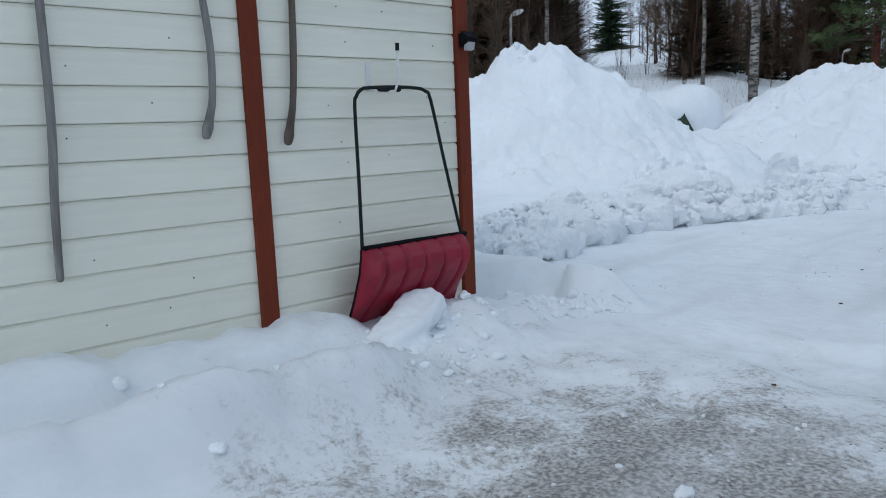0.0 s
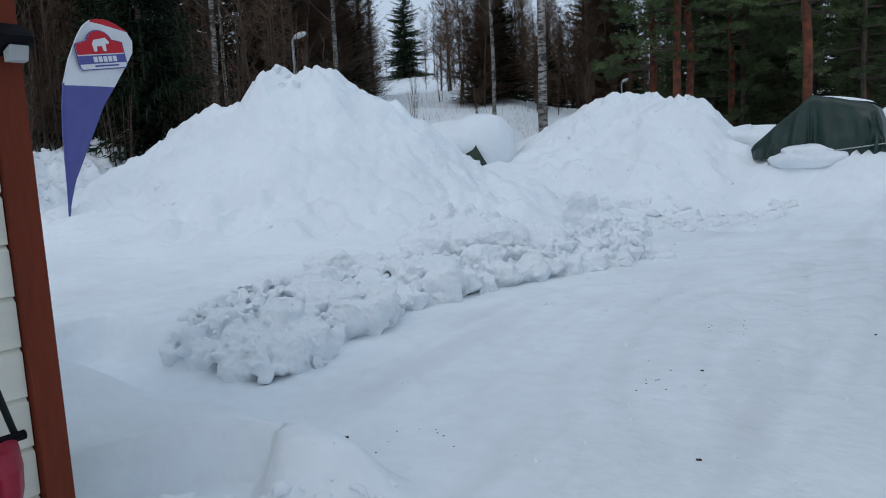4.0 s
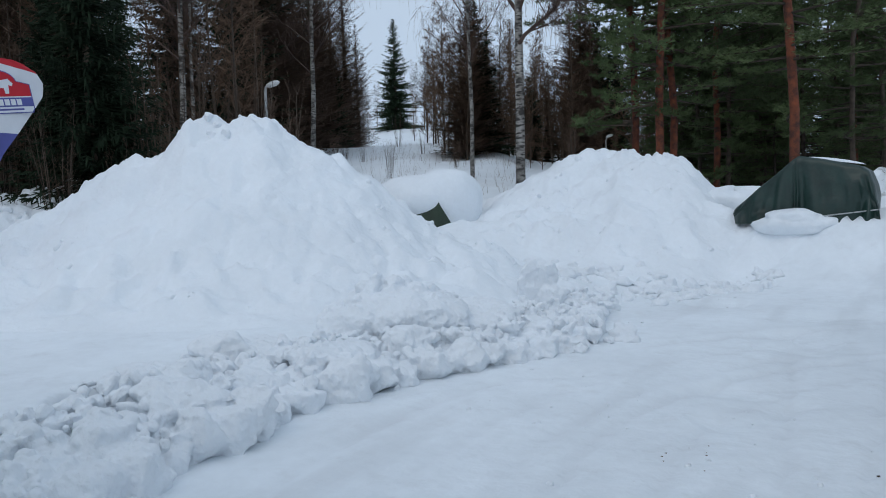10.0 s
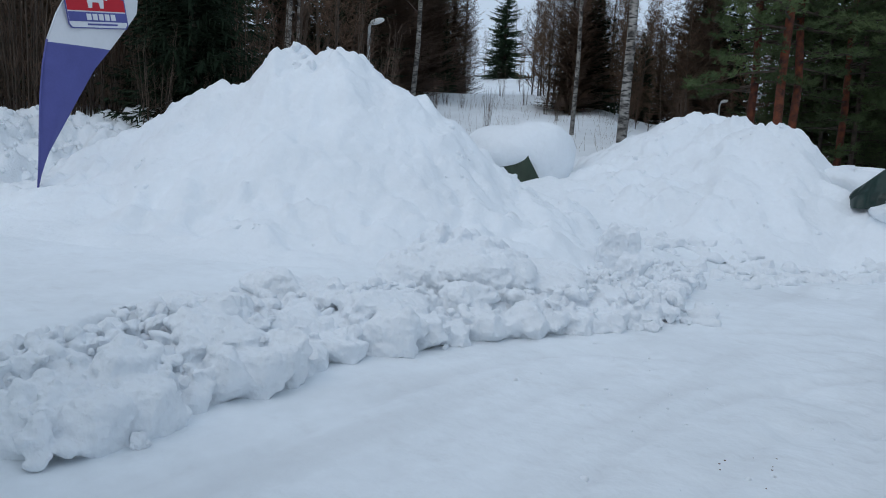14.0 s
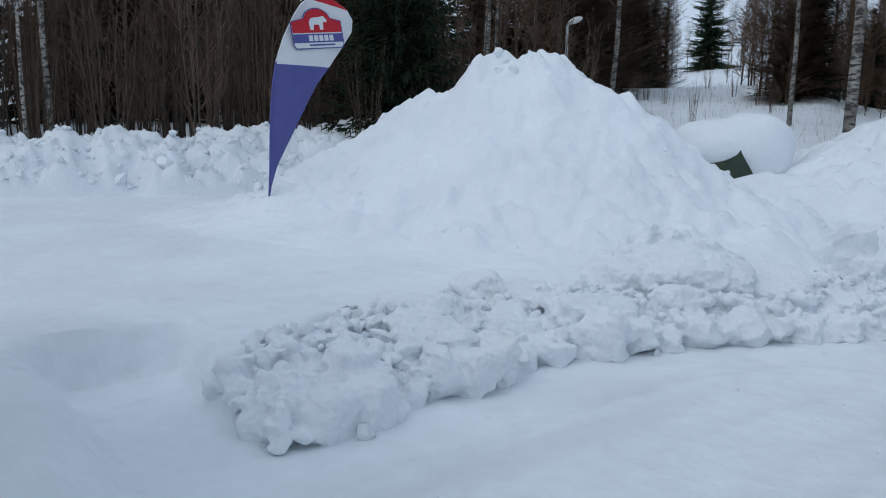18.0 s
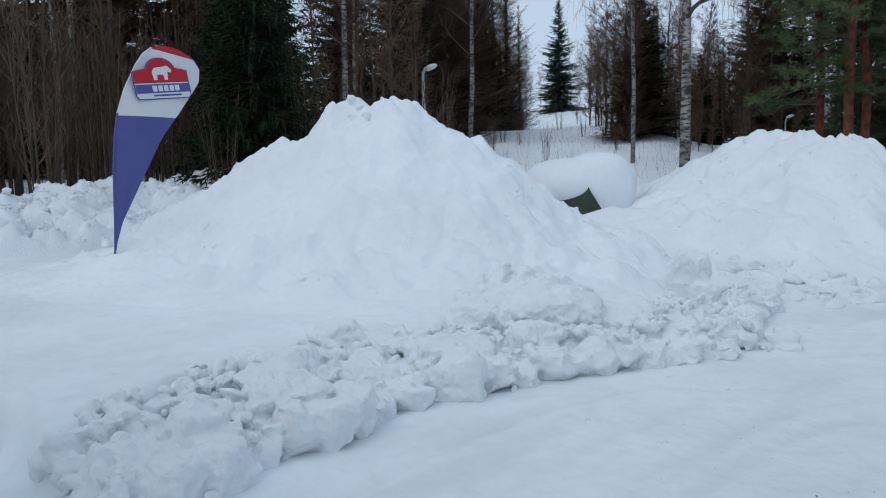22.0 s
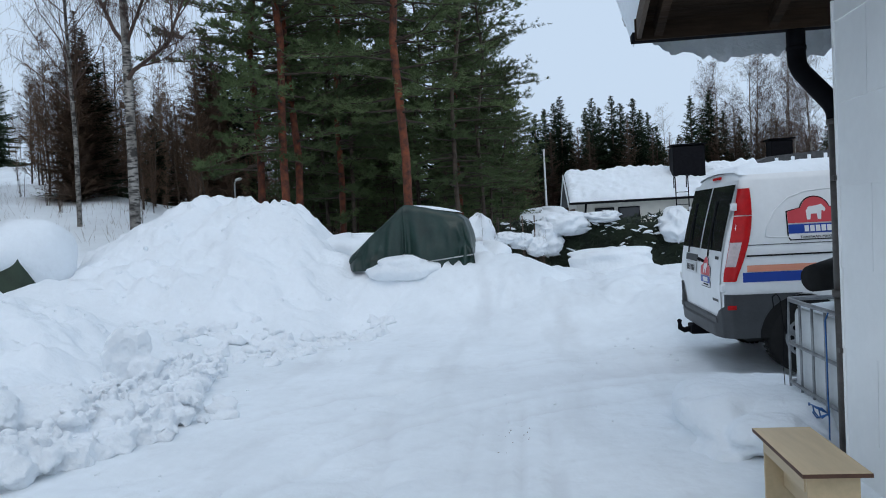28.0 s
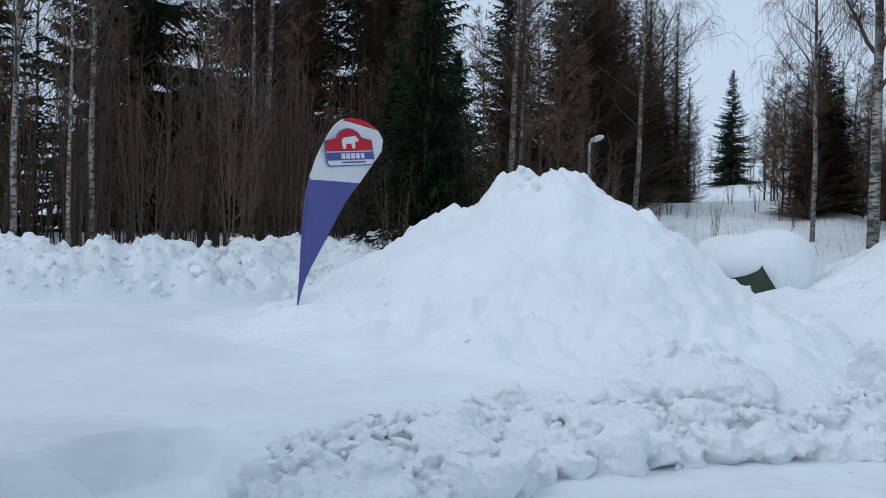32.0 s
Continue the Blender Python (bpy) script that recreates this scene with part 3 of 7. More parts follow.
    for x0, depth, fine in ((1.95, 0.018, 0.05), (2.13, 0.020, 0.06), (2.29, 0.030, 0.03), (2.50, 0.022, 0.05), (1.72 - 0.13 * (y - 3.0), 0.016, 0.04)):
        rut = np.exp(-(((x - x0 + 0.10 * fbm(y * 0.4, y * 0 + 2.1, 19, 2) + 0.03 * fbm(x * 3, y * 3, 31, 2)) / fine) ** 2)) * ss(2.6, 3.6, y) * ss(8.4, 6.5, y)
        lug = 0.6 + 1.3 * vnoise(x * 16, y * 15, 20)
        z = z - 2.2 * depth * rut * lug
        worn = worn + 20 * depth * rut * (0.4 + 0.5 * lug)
    if wear is not None:
        DRIVEN[...] = ss(0.0, 0.5, x - ex)
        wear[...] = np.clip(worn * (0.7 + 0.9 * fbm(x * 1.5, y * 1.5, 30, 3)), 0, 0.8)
    # footprints and scrapes in the packed snow
    print_mask = ss(0.10, 0.30, fbm(x * 0.8, y * 0.8, 21, 2)) * ss(0.1, 0.5, x - ex) * ss(11.2, 10.2, y)
    z = z - 0.07 * cells(x * 2.3, y * 1.7, 22) * print_mask * ss(0.35, 0.6, vnoise(x * 1.9, y * 1.9, 23) + 0.5) + (1 - 0.75 * west) * (0.012 * np.abs(vnoise(x * 3.1, y * 3.1, 24)) + 0.008 * np.abs(vnoise(x * 9, y * 9, 25)))
    # the wood's floor, rising to the hill
    r = np.hypot(x - 2, y - 0.5)
    ang = np.degrees(np.arctan2(-(x - 2), y - 0.5))
    side = ss(10, 26, ang)
    up = np.clip(r - 17, 0, 62) * 0.072 + 1.0 * ss(20, 42, r) * ss(25, 30, ang) * ss(50, 42, ang)
    z = z + ss(15, 20, r) * 0.85 * side + side * ss(110, 60, ang) * up + ss(20, 34, r) * (0.5 * side + 0.1) * fbm(x * 0.2, y * 0.2, 15, 4)
    along, across = (x + 43.4) * 0.81 + (y - 66) * 0.58, (x + 43.4) * -0.58 + (y - 66) * 0.81
    hill = np.exp(-((along / np.where(along < 0, 9.0, 8.0)) ** 2 + (across / np.where(across < 0, 18.0, 8.0)) ** 2))
    back = ss(66, 150, r) * ss(28, 36, ang) * ss(47, 41, ang)
    return z + 1.4 * hill + 9.0 * back


def spread(parts):
    out = []
    for a, b, step in parts:
        out += list(np.arange(a, b, step))
    return np.array(out)


FAR = list(-np.geomspace(60, 1500, 9)[::-1])
GX = np.array(FAR + list(spread([(-58, -24, 2), (-24, -15, 0.5), (-15, -11, 0.16), (-11, -3.2, 0.13), (-3.2, 4.8, 0.05), (4.8, 12, 0.4), (12, 58, 2)])) + list(np.geomspace(60, 1500, 9)))
GY = np.array(FAR + list(spread([(-58, -8, 3), (-8, -3.2, 0.2), (-3.2, 7.5, 0.05), (7.5, 15, 0.09), (15, 26, 0.4), (26, 110, 1.6)])) + list(np.geomspace(112, 1500, 9)))
GRID_X, GRID_Y = np.meshgrid(GX, GY)
WEAR, DRIVEN = np.zeros_like(GRID_X), np.zeros_like(GRID_X)
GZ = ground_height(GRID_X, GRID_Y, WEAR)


def build_ground():
    nx, ny = len(GX), len(GY)
    me = bpy.data.meshes.new("ground")
    v = np.stack([GRID_X.ravel(), GRID_Y.ravel(), GZ.ravel()], 1)
    i = np.arange(nx * ny).reshape(ny, nx)
    f = np.stack([i[:-1, :-1].ravel(), i[:-1, 1:].ravel(), i[1:, 1:].ravel(), i[1:, :-1].ravel()], 1)
    me.from_pydata(v, [], f.tolist())
    me.polygons.foreach_set("use_smooth", [True] * len(f))
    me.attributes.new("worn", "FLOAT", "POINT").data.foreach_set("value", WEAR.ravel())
    me.attributes.new("driven", "FLOAT", "POINT").data.foreach_set("value", DRIVEN.ravel())
    me.materials.append(GROUND)
    return tagged(new("ground", me), "packed grey-white snow on the drive with deeper snow round it", "ground", kind="structure")


ground = build_ground()


def gz(x, y):
    """Height of the ground sheet under a place."""
    i = min(max(int(np.searchsorted(GX, x)) - 1, 0), len(GX) - 2)
    j = min(max(int(np.searchsorted(GY, y)) - 1, 0), len(GY) - 2)
    u, v = (x - GX[i]) / (GX[i + 1] - GX[i]), (y - GY[j]) / (GY[j + 1] - GY[j])
    return float((GZ[j, i] * (1 - u) + GZ[j, i + 1] * u) * (1 - v) + (GZ[j + 1, i] * (1 - u) + GZ[j + 1, i + 1] * u) * v)



def sheet(name, X, Y, Z, material, flip=False):
    me = bpy.data.meshes.new(name)
    ny, nx = X.shape
    i = np.arange(nx * ny).reshape(ny, nx)
    f = np.stack([i[:-1, :-1].ravel(), i[:-1, 1:].ravel(), i[1:, 1:].ravel(), i[1:, :-1].ravel()], 1)
    if flip:
        f = f[:, ::-1]
    me.from_pydata(np.stack([X.ravel(), Y.ravel(), Z.ravel()], 1), [], f.tolist())
    me.polygons.foreach_set("use_smooth", [True] * len(f))
    me.materials.append(material)
    return new(name, me)


def rv(rng, a, b):
    return a + (b - a) * rng.random()


def clod(seed, sub=3):
    """A crumbly lump of snow, about one across."""
    g = Geo()
    lump(g, (0, 0, 0), (0.46, 0.42, 0.36), (0, 0, 0), 2.0 + 0.4 * (seed % 4), seed, sub, 1.3)
    return g


clod_meshes = [clod(k, 4).mesh("snow_clod", SNOW_CLOD, True) for k in range(8)]
crng = random.Random(8)


def lay_clod(parent, x, y, z, size):
    ob = new("snow_clod", clod_meshes[crng.randrange(8)])
    ob.parent = parent
    ob.matrix_basis = pose(x, y, z, crng.random() * 360, crng.random() * 360, crng.random() * 360) @ Matrix.Diagonal((size, size * rv(crng, 0.7, 1.0), size * rv(crng, 0.65, 1.0), 1))


rolled_shapes = [clod(60 + k, 2) for k in range(4)]


def heap(name, label, centre, axis_deg, prof_u, prof_v, base, size, step, seed, lump, material=SNOW, category="snow mound"):
    """A ploughed heap: a height over its own axes u (along) and v (across), lumpy, sunk into the ground at its rim."""
    us, hs = np.array(prof_u[0]), np.array(prof_u[1])
    vs, qs = np.array(prof_v[0]), np.array(prof_v[1])
    U, V = np.meshgrid(np.arange(size[0], size[1] + step, step), np.arange(size[2], size[3] + step, step))
    wob = 0.16 * fbm(U * 0.6, V * 0.6, seed, 3)
    P = np.interp(U + wob, us, hs)
    Q = np.interp(V + 0.5 * wob, vs, qs)
    c, s = math.cos(radians(axis_deg)), math.sin(radians(axis_deg))
    X, Y = centre[0] + U * c - V * s, centre[1] + U * s + V * c
    lo = ground_height(X, Y)
    h = P * Q
    patch = ss(-0.15, 0.25, fbm(U * 0.7, V * 0.7, seed + 6, 2) + 0.10 * (h - 1.0))
    billow = 0.06 * np.abs(vnoise(U * 2.6, V * 2.6, seed + 2)) + 0.20 * np.abs(vnoise(U * 5.3, V * 5.3, seed + 3)) + 0.11 * np.abs(vnoise(U * 10.5, V * 10.5, seed + 4)) + 0.06 * np.abs(vnoise(U * 21, V * 21, seed + 9))
    R, S = U * 0.8 + V * 0.6 + 0.25 * fbm(U * 1.3, V * 1.3, seed + 17, 2), V * 0.8 - U * 0.6 + 0.25 * fbm(U * 1.3 + 7, V * 1.3, seed + 18, 2)
    dimple = 0.19 * fbm(R * 3.1, S * 3.1, seed + 14, 2) * ss(-0.25, 0.2, fbm(U * 0.5, V * 0.5, seed + 15, 2)) + 0.07 * fbm(R * 6.5, S * 6.5, seed + 16, 2)
    soft = 0.06 * cells(U * 1.7, V * 1.7, seed + 11) + 0.09 * cells(U * 3.6 + 0.4 * fbm(U * 4, V * 4, 5, 2), V * 3.6, seed + 12) * ss(-0.1, 0.25, fbm(U * 0.8, V * 0.8, seed + 13, 2))
    crest = ss(0.72, 0.95, h / h.max())
    rough = fbm(U * 1.1, V * 1.1, seed + 1, 3) * 0.13 + soft + dimple + billow * (0.08 + 0.58 * patch + 0.20 * crest) - 0.13 * cells(U * 3.1, V * 3.1, seed + 5) * ss(0.08, 0.3, fbm(U * 0.9, V * 0.9, seed + 7, 2)) - 0.10
    Z = lo + h - 0.10 + lump * rough * ss(0.02, 0.5, h)
    rim = np.minimum.reduce([U - U.min(), U.max() - U, V - V.min(), V.max() - V])
    Z = np.where(rim < step * 0.5, lo - 0.3, Z)
    top = thing(name, label, category, (0, 0, 0), "ploughed mounds")
    sheet("mound_body", X, Y, Z, material).parent = top
    # clods along the crest
    hrng = random.Random(seed)
    spots = np.argwhere((h > 0.88 * h.max()) & (np.abs(V) < 0.35))
    for k in range(12):
        j, i = spots[hrng.randrange(len(spots))]
        size = rv(hrng, 0.08, 0.24)
        lay_clod(top, float(X[j, i]), float(Y[j, i]), float(Z[j, i]) - 0.22 * size, size)
    # small lumps that rolled down its face
    spots = np.argwhere((h > 0.25) & (V < 0.4) & (fbm(U * 0.7, V * 0.7, seed + 21, 2) > 0.0))
    rolled = Geo()
    for k in range(70):
        j, i = spots[hrng.randrange(len(spots))]
        size = 0.035 + 0.12 * hrng.random() ** 3
        g = rolled_shapes[hrng.randrange(4)]
        m = pose(float(X[j, i]), float(Y[j, i]), float(Z[j, i]) - 0.2 * size, hrng.random() * 360, 0, hrng.random() * 360)
        base_v = len(rolled.v)
        rolled.v += [tuple(m @ (Vector(v) * size)) for v in g.v]
        rolled.f += [tuple(base_v + q for q in f) for f in g.f]
    tagged(part("crumb_layer", rolled, SNOW, top, "small lumps on the slope", True, False), kind="stuff")
    return top


heap("snow_mound", "tall white mound of ploughed snow with a lumpy crest", (-5.7, 7.0), 41,
     ([-5.5, -4.2, -3.32, -2.9, -2.07, -1.4, -0.92, -0.62, -0.45, -0.2, 0.1, 0.6, 0.8, 1.1, 1.6, 2.0, 2.42, 3.08, 4.0, 5.4], [0, 0.32, 0.58, 0.81, 1.24, 1.64, 1.90, 2.14, 2.40, 2.48, 2.47, 2.43, 2.28, 2.09, 1.84, 1.54, 1.20, 0.77, 0.30, 0]),
     ([-3.6, -2.9, -2.0, -1.0, -0.35, 0.0, 0.4, 1.2, 2.6], [0, 0.07, 0.28, 0.64, 0.93, 1.0, 0.97, 0.6, 0]),
     0.4, (-5.6, 5.6, -3.8, 3.0), 0.045, 31, 1.1)
heap("snow_mound", "broad white mound of ploughed snow beside a covered machine", (-3.0, 14.4), 0,
     ([-5.2, -3.6, -2.98, -2.4, -1.7, -1.3, -0.92, 0.0, 0.75, 1.24, 1.5, 1.85, 2.2, 2.6, 3.2, 4.2], [0, 0.50, 0.86, 1.20, 1.62, 1.88, 2.07, 2.11, 2.08, 1.98, 1.76, 1.48, 1.10, 0.62, 0.3, 0]),
     ([-4.0, -3.2, -2.2, -1.0, -0.3, 0.2, 1.2, 2.8], [0, 0.08, 0.33, 0.72, 0.95, 1.0, 0.7, 0]),
     0.4, (-5.4, 4.4, -4.2, 3.0), 0.05, 47, 1.15)


# windrow of ploughed clods along the drive
def drive_edge(y):
    return float(np.interp(y, EDGE_Y, EDGE_X))


def row_top(y, w):
    """Height of the ploughed row, w metres in from its foot."""
    along = float(np.interp(y, [1.62, 1.85, 2.5, 2.74, 2.9, 3.35, 3.62, 3.9, 4.1, 4.4, 5.0, 5.5, 6.3, 7.0, 7.6, 9.0, 10.5], [0.1, 0.8, 1.0, 0.75, 1.05, 1.05, 0.7, 0.75, 0.7, 0.95, 0.8, 0.85, 0.8, 0.8, 0.6, 0.5, 0.3]))
    return along * float(np.interp(w, [-0.05, 0.0, 0.08, 0.4, 0.8, 1.2, 1.7, 2.2], [0.0, 0.07, 0.15, 0.22, 0.30, 0.26, 0.18, 0.06]))


wrng = random.Random(19)
row = Geo()
# broken slabs that the plough pushed up on edge: place, half sizes, turn, squareness
for x, y, z, hx, hy, hz, yaw, square in (
        (-1.20, 2.02, 0.11, 0.20, 0.17, 0.15, 12, 4), (-1.17, 2.33, 0.13, 0.18, 0.17, 0.17, -8, 5), (-1.50, 1.98, 0.10, 0.22, 0.16, 0.14, 20, 3), (-1.78, 2.15, 0.16, 0.22, 0.20, 0.16, 5, 3), (-1.50, 2.35, 0.20, 0.16, 0.20, 0.18, 30, 4),
        (-1.33, 2.88, 0.12, 0.17, 0.13, 0.14, 14, 6), (-1.31, 3.10, 0.14, 0.16, 0.14, 0.15, 4, 6), (-1.31, 3.30, 0.14, 0.17, 0.12, 0.16, -6, 6), (-1.70, 3.05, 0.22, 0.26, 0.28, 0.15, 10, 4), (-1.95, 3.30, 0.27, 0.2, 0.22, 0.15, 30, 3),
        (-1.52, 3.84, 0.08, 0.17, 0.15, 0.11, 10, 5), (-1.85, 3.80, 0.16, 0.2, 0.25, 0.15, 0, 3), (-1.42, 4.27, 0.14, 0.19, 0.16, 0.19, 28, 4), (-1.40, 4.60, 0.10, 0.20, 0.20, 0.13, 8, 3), (-1.25, 4.80, 0.07, 0.10, 0.12, 0.09, 0, 3),
        (-1.75, 4.50, 0.20, 0.25, 0.34, 0.15, 4, 4), (-1.25, 5.15, 0.10, 0.18, 0.20, 0.14, 30, 3), (-1.05, 5.50, 0.10, 0.17, 0.16, 0.14, 15, 3), (-1.55, 5.35, 0.18, 0.2, 0.22, 0.16, 0, 3),
        (-0.95, 5.95, 0.06, 0.15, 0.20, 0.09, 30, 4), (-0.74, 6.25, 0.06, 0.15, 0.17, 0.09, 25, 5), (-0.60, 6.52, 0.06, 0.17, 0.14, 0.10, 10, 5), (-0.72, 6.95, 0.06, 0.18, 0.18, 0.08, 0, 4), (-1.10, 6.60, 0.12, 0.25, 0.25, 0.13, 0, 3),
        (-2.45, 3.40, 0.24, 0.26, 0.22, 0.13, 0, 3), (-2.55, 4.20, 0.28, 0.30, 0.24, 0.16, 0, 2.5), (-2.30, 4.45, 0.24, 0.26, 0.3, 0.13, 0, 3), (-1.15, 8.10, 0.08, 0.28, 0.22, 0.09, 0, 3)):
    lump(row, (x, y, z - 0.02), (hx, hy, hz + 0.015), (wrng.uniform(-8, 8), wrng.uniform(-8, 8), yaw), square, wrng.random() * 90, 4, 0.9)
# packed snow under them
for k in range(46):
    y = 1.92 + 0.16 * k
    for w in (0.28, 0.58, 0.9):
        t = row_top(y, w)
        lump(row, (drive_edge(y) - w - 0.02, y, 0.10 * t), (0.22, 0.15, 0.62 * t + 0.03), (0, 0, wrng.random() * 90), 3, wrng.random() * 90, 3, 0.8)
for x, y, r, hz in ((-2.1, 5.95, 0.62, 0.30), (-1.75, 6.5, 0.5, 0.2), (-2.2, 5.5, 0.4, 0.2)):
    lump(row, (x, y, gz(x, y)), (r, r * 0.85, hz), (0, 0, 0), 2, wrng.random() * 90, 4, 0.8)
# clods between and on top of them
for k in range(1500):
    y = 1.74 + 7.6 * wrng.random() ** 1.25
    wide = float(np.interp(y, [1.7, 3.0, 5.0, 6.5, 9.0], [0.95, 1.25, 1.25, 1.9, 1.9]))
    w = wide * wrng.random()
    r = wrng.uniform(0.022, 0.062) * (1.6 if k % 8 == 0 else 1.0)
    top = row_top(y, w)
    lump(row, (drive_edge(y) - w - 0.05, y, max(0.0, top + 0.10 * wrng.random() - 0.2 * r - 0.06 * wrng.random())), (r, r * wrng.uniform(0.7, 1.1), r * wrng.uniform(0.6, 1.0)), (wrng.random() * 60, 0, wrng.random() * 360), 2 + 2 * wrng.random(), wrng.random() * 90, 2)
# the coarse pile where the row turns
for k in range(130):
    a, q = wrng.random() * 6.283, wrng.random() ** 0.6
    x, y = -2.10 + 0.72 * q * math.cos(a) + 0.12 * math.sin(a), 5.95 + 0.68 * q * math.sin(a)
    r = wrng.uniform(0.05, 0.12)
    lump(row, (x, y, gz(x, y) + 0.36 * (1 - q * q) * wrng.uniform(0.5, 1.1) + 0.02), (r, r * wrng.uniform(0.7, 1.1), r * wrng.uniform(0.65, 1.0)), (wrng.random() * 60, 0, wrng.random() * 360), 2.5 + 2 * wrng.random(), wrng.random() * 90, 2)
windrow = thing("snow_windrow", "ragged ridge of ploughed snow clods along the drive", "snow ridge")
ridge = fused("ridge", row, 0.0115, SNOW_DIRTY, 0.014, 0.015, 4)
ridge.parent = windrow
# broken apron from the row to the broad mound
apron = Geo()
for k in range(900):
    y = wrng.uniform(6.9, 12.7)
    x = drive_edge(y) + 0.25 - 3.1 * wrng.random() ** 1.3
    if fbm(np.array(x * 1.1), np.array(y * 1.1), 91, 2) < 0.30 * wrng.random() - 0.12:
        continue
    r = 0.03 + 0.10 * wrng.random() ** 2.2
    lump(apron, (x, y, gz(x, y) + 0.1 * r), (r, r * wrng.uniform(0.7, 1.3), r * wrng.uniform(0.5, 0.9)), (wrng.random() * 40, 0, wrng.random() * 360), 2 + 2 * wrng.random(), wrng.random() * 90, 2)
scatter = fused("apron", apron, 0.024, SNOW_DIRTY, 0.02, 0.016, 9)
scatter.parent = windrow
tagged(scatter, "broken crumbs of snow before the mound", kind="stuff")

# bank of hard ploughed snow before the wood
BY, BX = np.meshgrid(np.arange(-7, 14.5, 0.06), np.arange(-14.8, -11.0, 0.06))
bank_p = np.interp(BX + 0.5 * fbm(BX * 0.2, BY * 0.5, 81, 3) + 0.06 * (BY - 4), [-14.6, -13.6, -13.0, -12.6, -12.1, -11.7, -11.4], [-0.2, 0.62, 0.80, 0.70, 0.42, 0.12, -0.25])
bank_p = bank_p * np.interp(BY, [-7, -5, 11, 14], [0.6, 1, 1, 0.4])
BZ = ground_height(BX, BY) + bank_p + (0.34 * cells(BX * 2.0, BY * 2.0, 82) + 0.15 * cells(BX * 4.2, BY * 4.2, 83) + 0.09 * cells(BX * 10, BY * 10, 84) + 0.15 * fbm(BX * 5, BY * 5, 85, 3) - 0.14) * ss(0, 0.3, bank_p)
bank = thing("snow_bank", "long bank of clotted, slightly dirty snow before the wood", "snow bank")
sheet("bank_body", BX, BY, BZ, SNOW_DIRTY, True).parent = bank


for k in range(34):
    y = 1.75 + 6.5 * crng.random() ** 1.2
    w = rv(crng, -0.05, 1.0)
    x, size = drive_edge(y) - w, rv(crng, 0.05, 0.15) * (0.6 if w < 0 else 1.0)
    lay_clod(windrow, x, y, (gz(x, y) + 0.2 * size) if w < 0.02 else row_top(y, w) + 0.05, size)
lone = Geo()
lump(lone, (0, 0, 0.02), (0.19, 0.16, 0.22), (10, 5, 30), 3.5, 12, 4, 0.8)
lump(lone, (0.14, 0.02, -0.10), (0.14, 0.16, 0.12), (0, 0, 0), 2.5, 31, 4, 0.9)
lone_clod = fused("snow_clod", lone, 0.014, SNOW_DIRTY, 0.02, 0.014, 3)
lone_clod.parent = windrow
lone_clod.matrix_basis = pose(-1.74, 8.26, gz(-1.74, 8.26) + 0.30) @ Matrix.Scale(1.2, 4)
for k in range(40):
    y, x = rv(crng, -4, 12), rv(crng, -13.2, -11.7)
    j, i = int(round((x + 14.8) / 0.06)), int(round((y + 7) / 0.06))
    lay_clod(bank, x, y, float(BZ[j, i]) - 0.05, rv(crng, 0.15, 0.42))
# crumbs strewn over the drive and the far bank
crumbs = Geo()
small = [clod(20 + k, 2) for k in range(6)]
for k in range(420):
    x, y = rv(crng, -0.6, 4.0), rv(crng, -0.5, 10.5)
    if x < float(np.interp(y, EDGE_Y, EDGE_X)) + 0.1 or fbm(np.array(x * 0.9), np.array(y * 0.9), 92, 2) < -0.05:
        continue
    size = 0.012 + 0.035 * crng.random() ** 3
    g = small[crng.randrange(6)]
    m = pose(x, y, gz(x, y), crng.random() * 360, 0, crng.random() * 360)
    base = len(crumbs.v)
    crumbs.v += [tuple(m @ (Vector(v) * size)) for v in g.v]
    crumbs.f += [tuple(base + i for i in f) for f in g.f]
for k in range(900):
    y, x = rv(crng, -6.5, 13.5), rv(crng, -13.4, -11.6)
    j, i = int(round((x + 14.8) / 0.06)), int(round((y + 7) / 0.06))
    z, size = float(BZ[j, i]) + 0.01, rv(crng, 0.05, 0.17) * (0.5 + 0.6 * crng.random())
    g = small[crng.randrange(6)]
    m = pose(x, y, z, crng.random() * 360, 0, crng.random() * 360)
    base = len(crumbs.v)
    crumbs.v += [tuple(m @ (Vector(v) * size)) for v in g.v]
    crumbs.f += [tuple(base + i for i in f) for f in g.f]
single("snow_crumbs", crumbs, SNOW_DIRTY, "small crumbs of ploughed snow strewn along the ridge", "snow crumbs", kind="stuff", smooth=True, fix=False)
# white crumbs on the gritty patch
for k in range(36):
    x, y, size = rv(crng, 1.0, 2.9), rv(crng, -2.0, -0.4), 0.012 + 0.035 * crng.random() ** 3
    ob = new("snow_crumb", clod_meshes[crng.randrange(8)])
    ob.matrix_basis = pose(x, y, gz(x, y) + 0.1 * size, 0, 0, crng.random() * 360) @ Matrix.Diagonal((size, size, size * 0.6, 1))
    tagged(ob, "small crumb of snow on the gritty ice", "snow crumb", "crumbs on the ice")
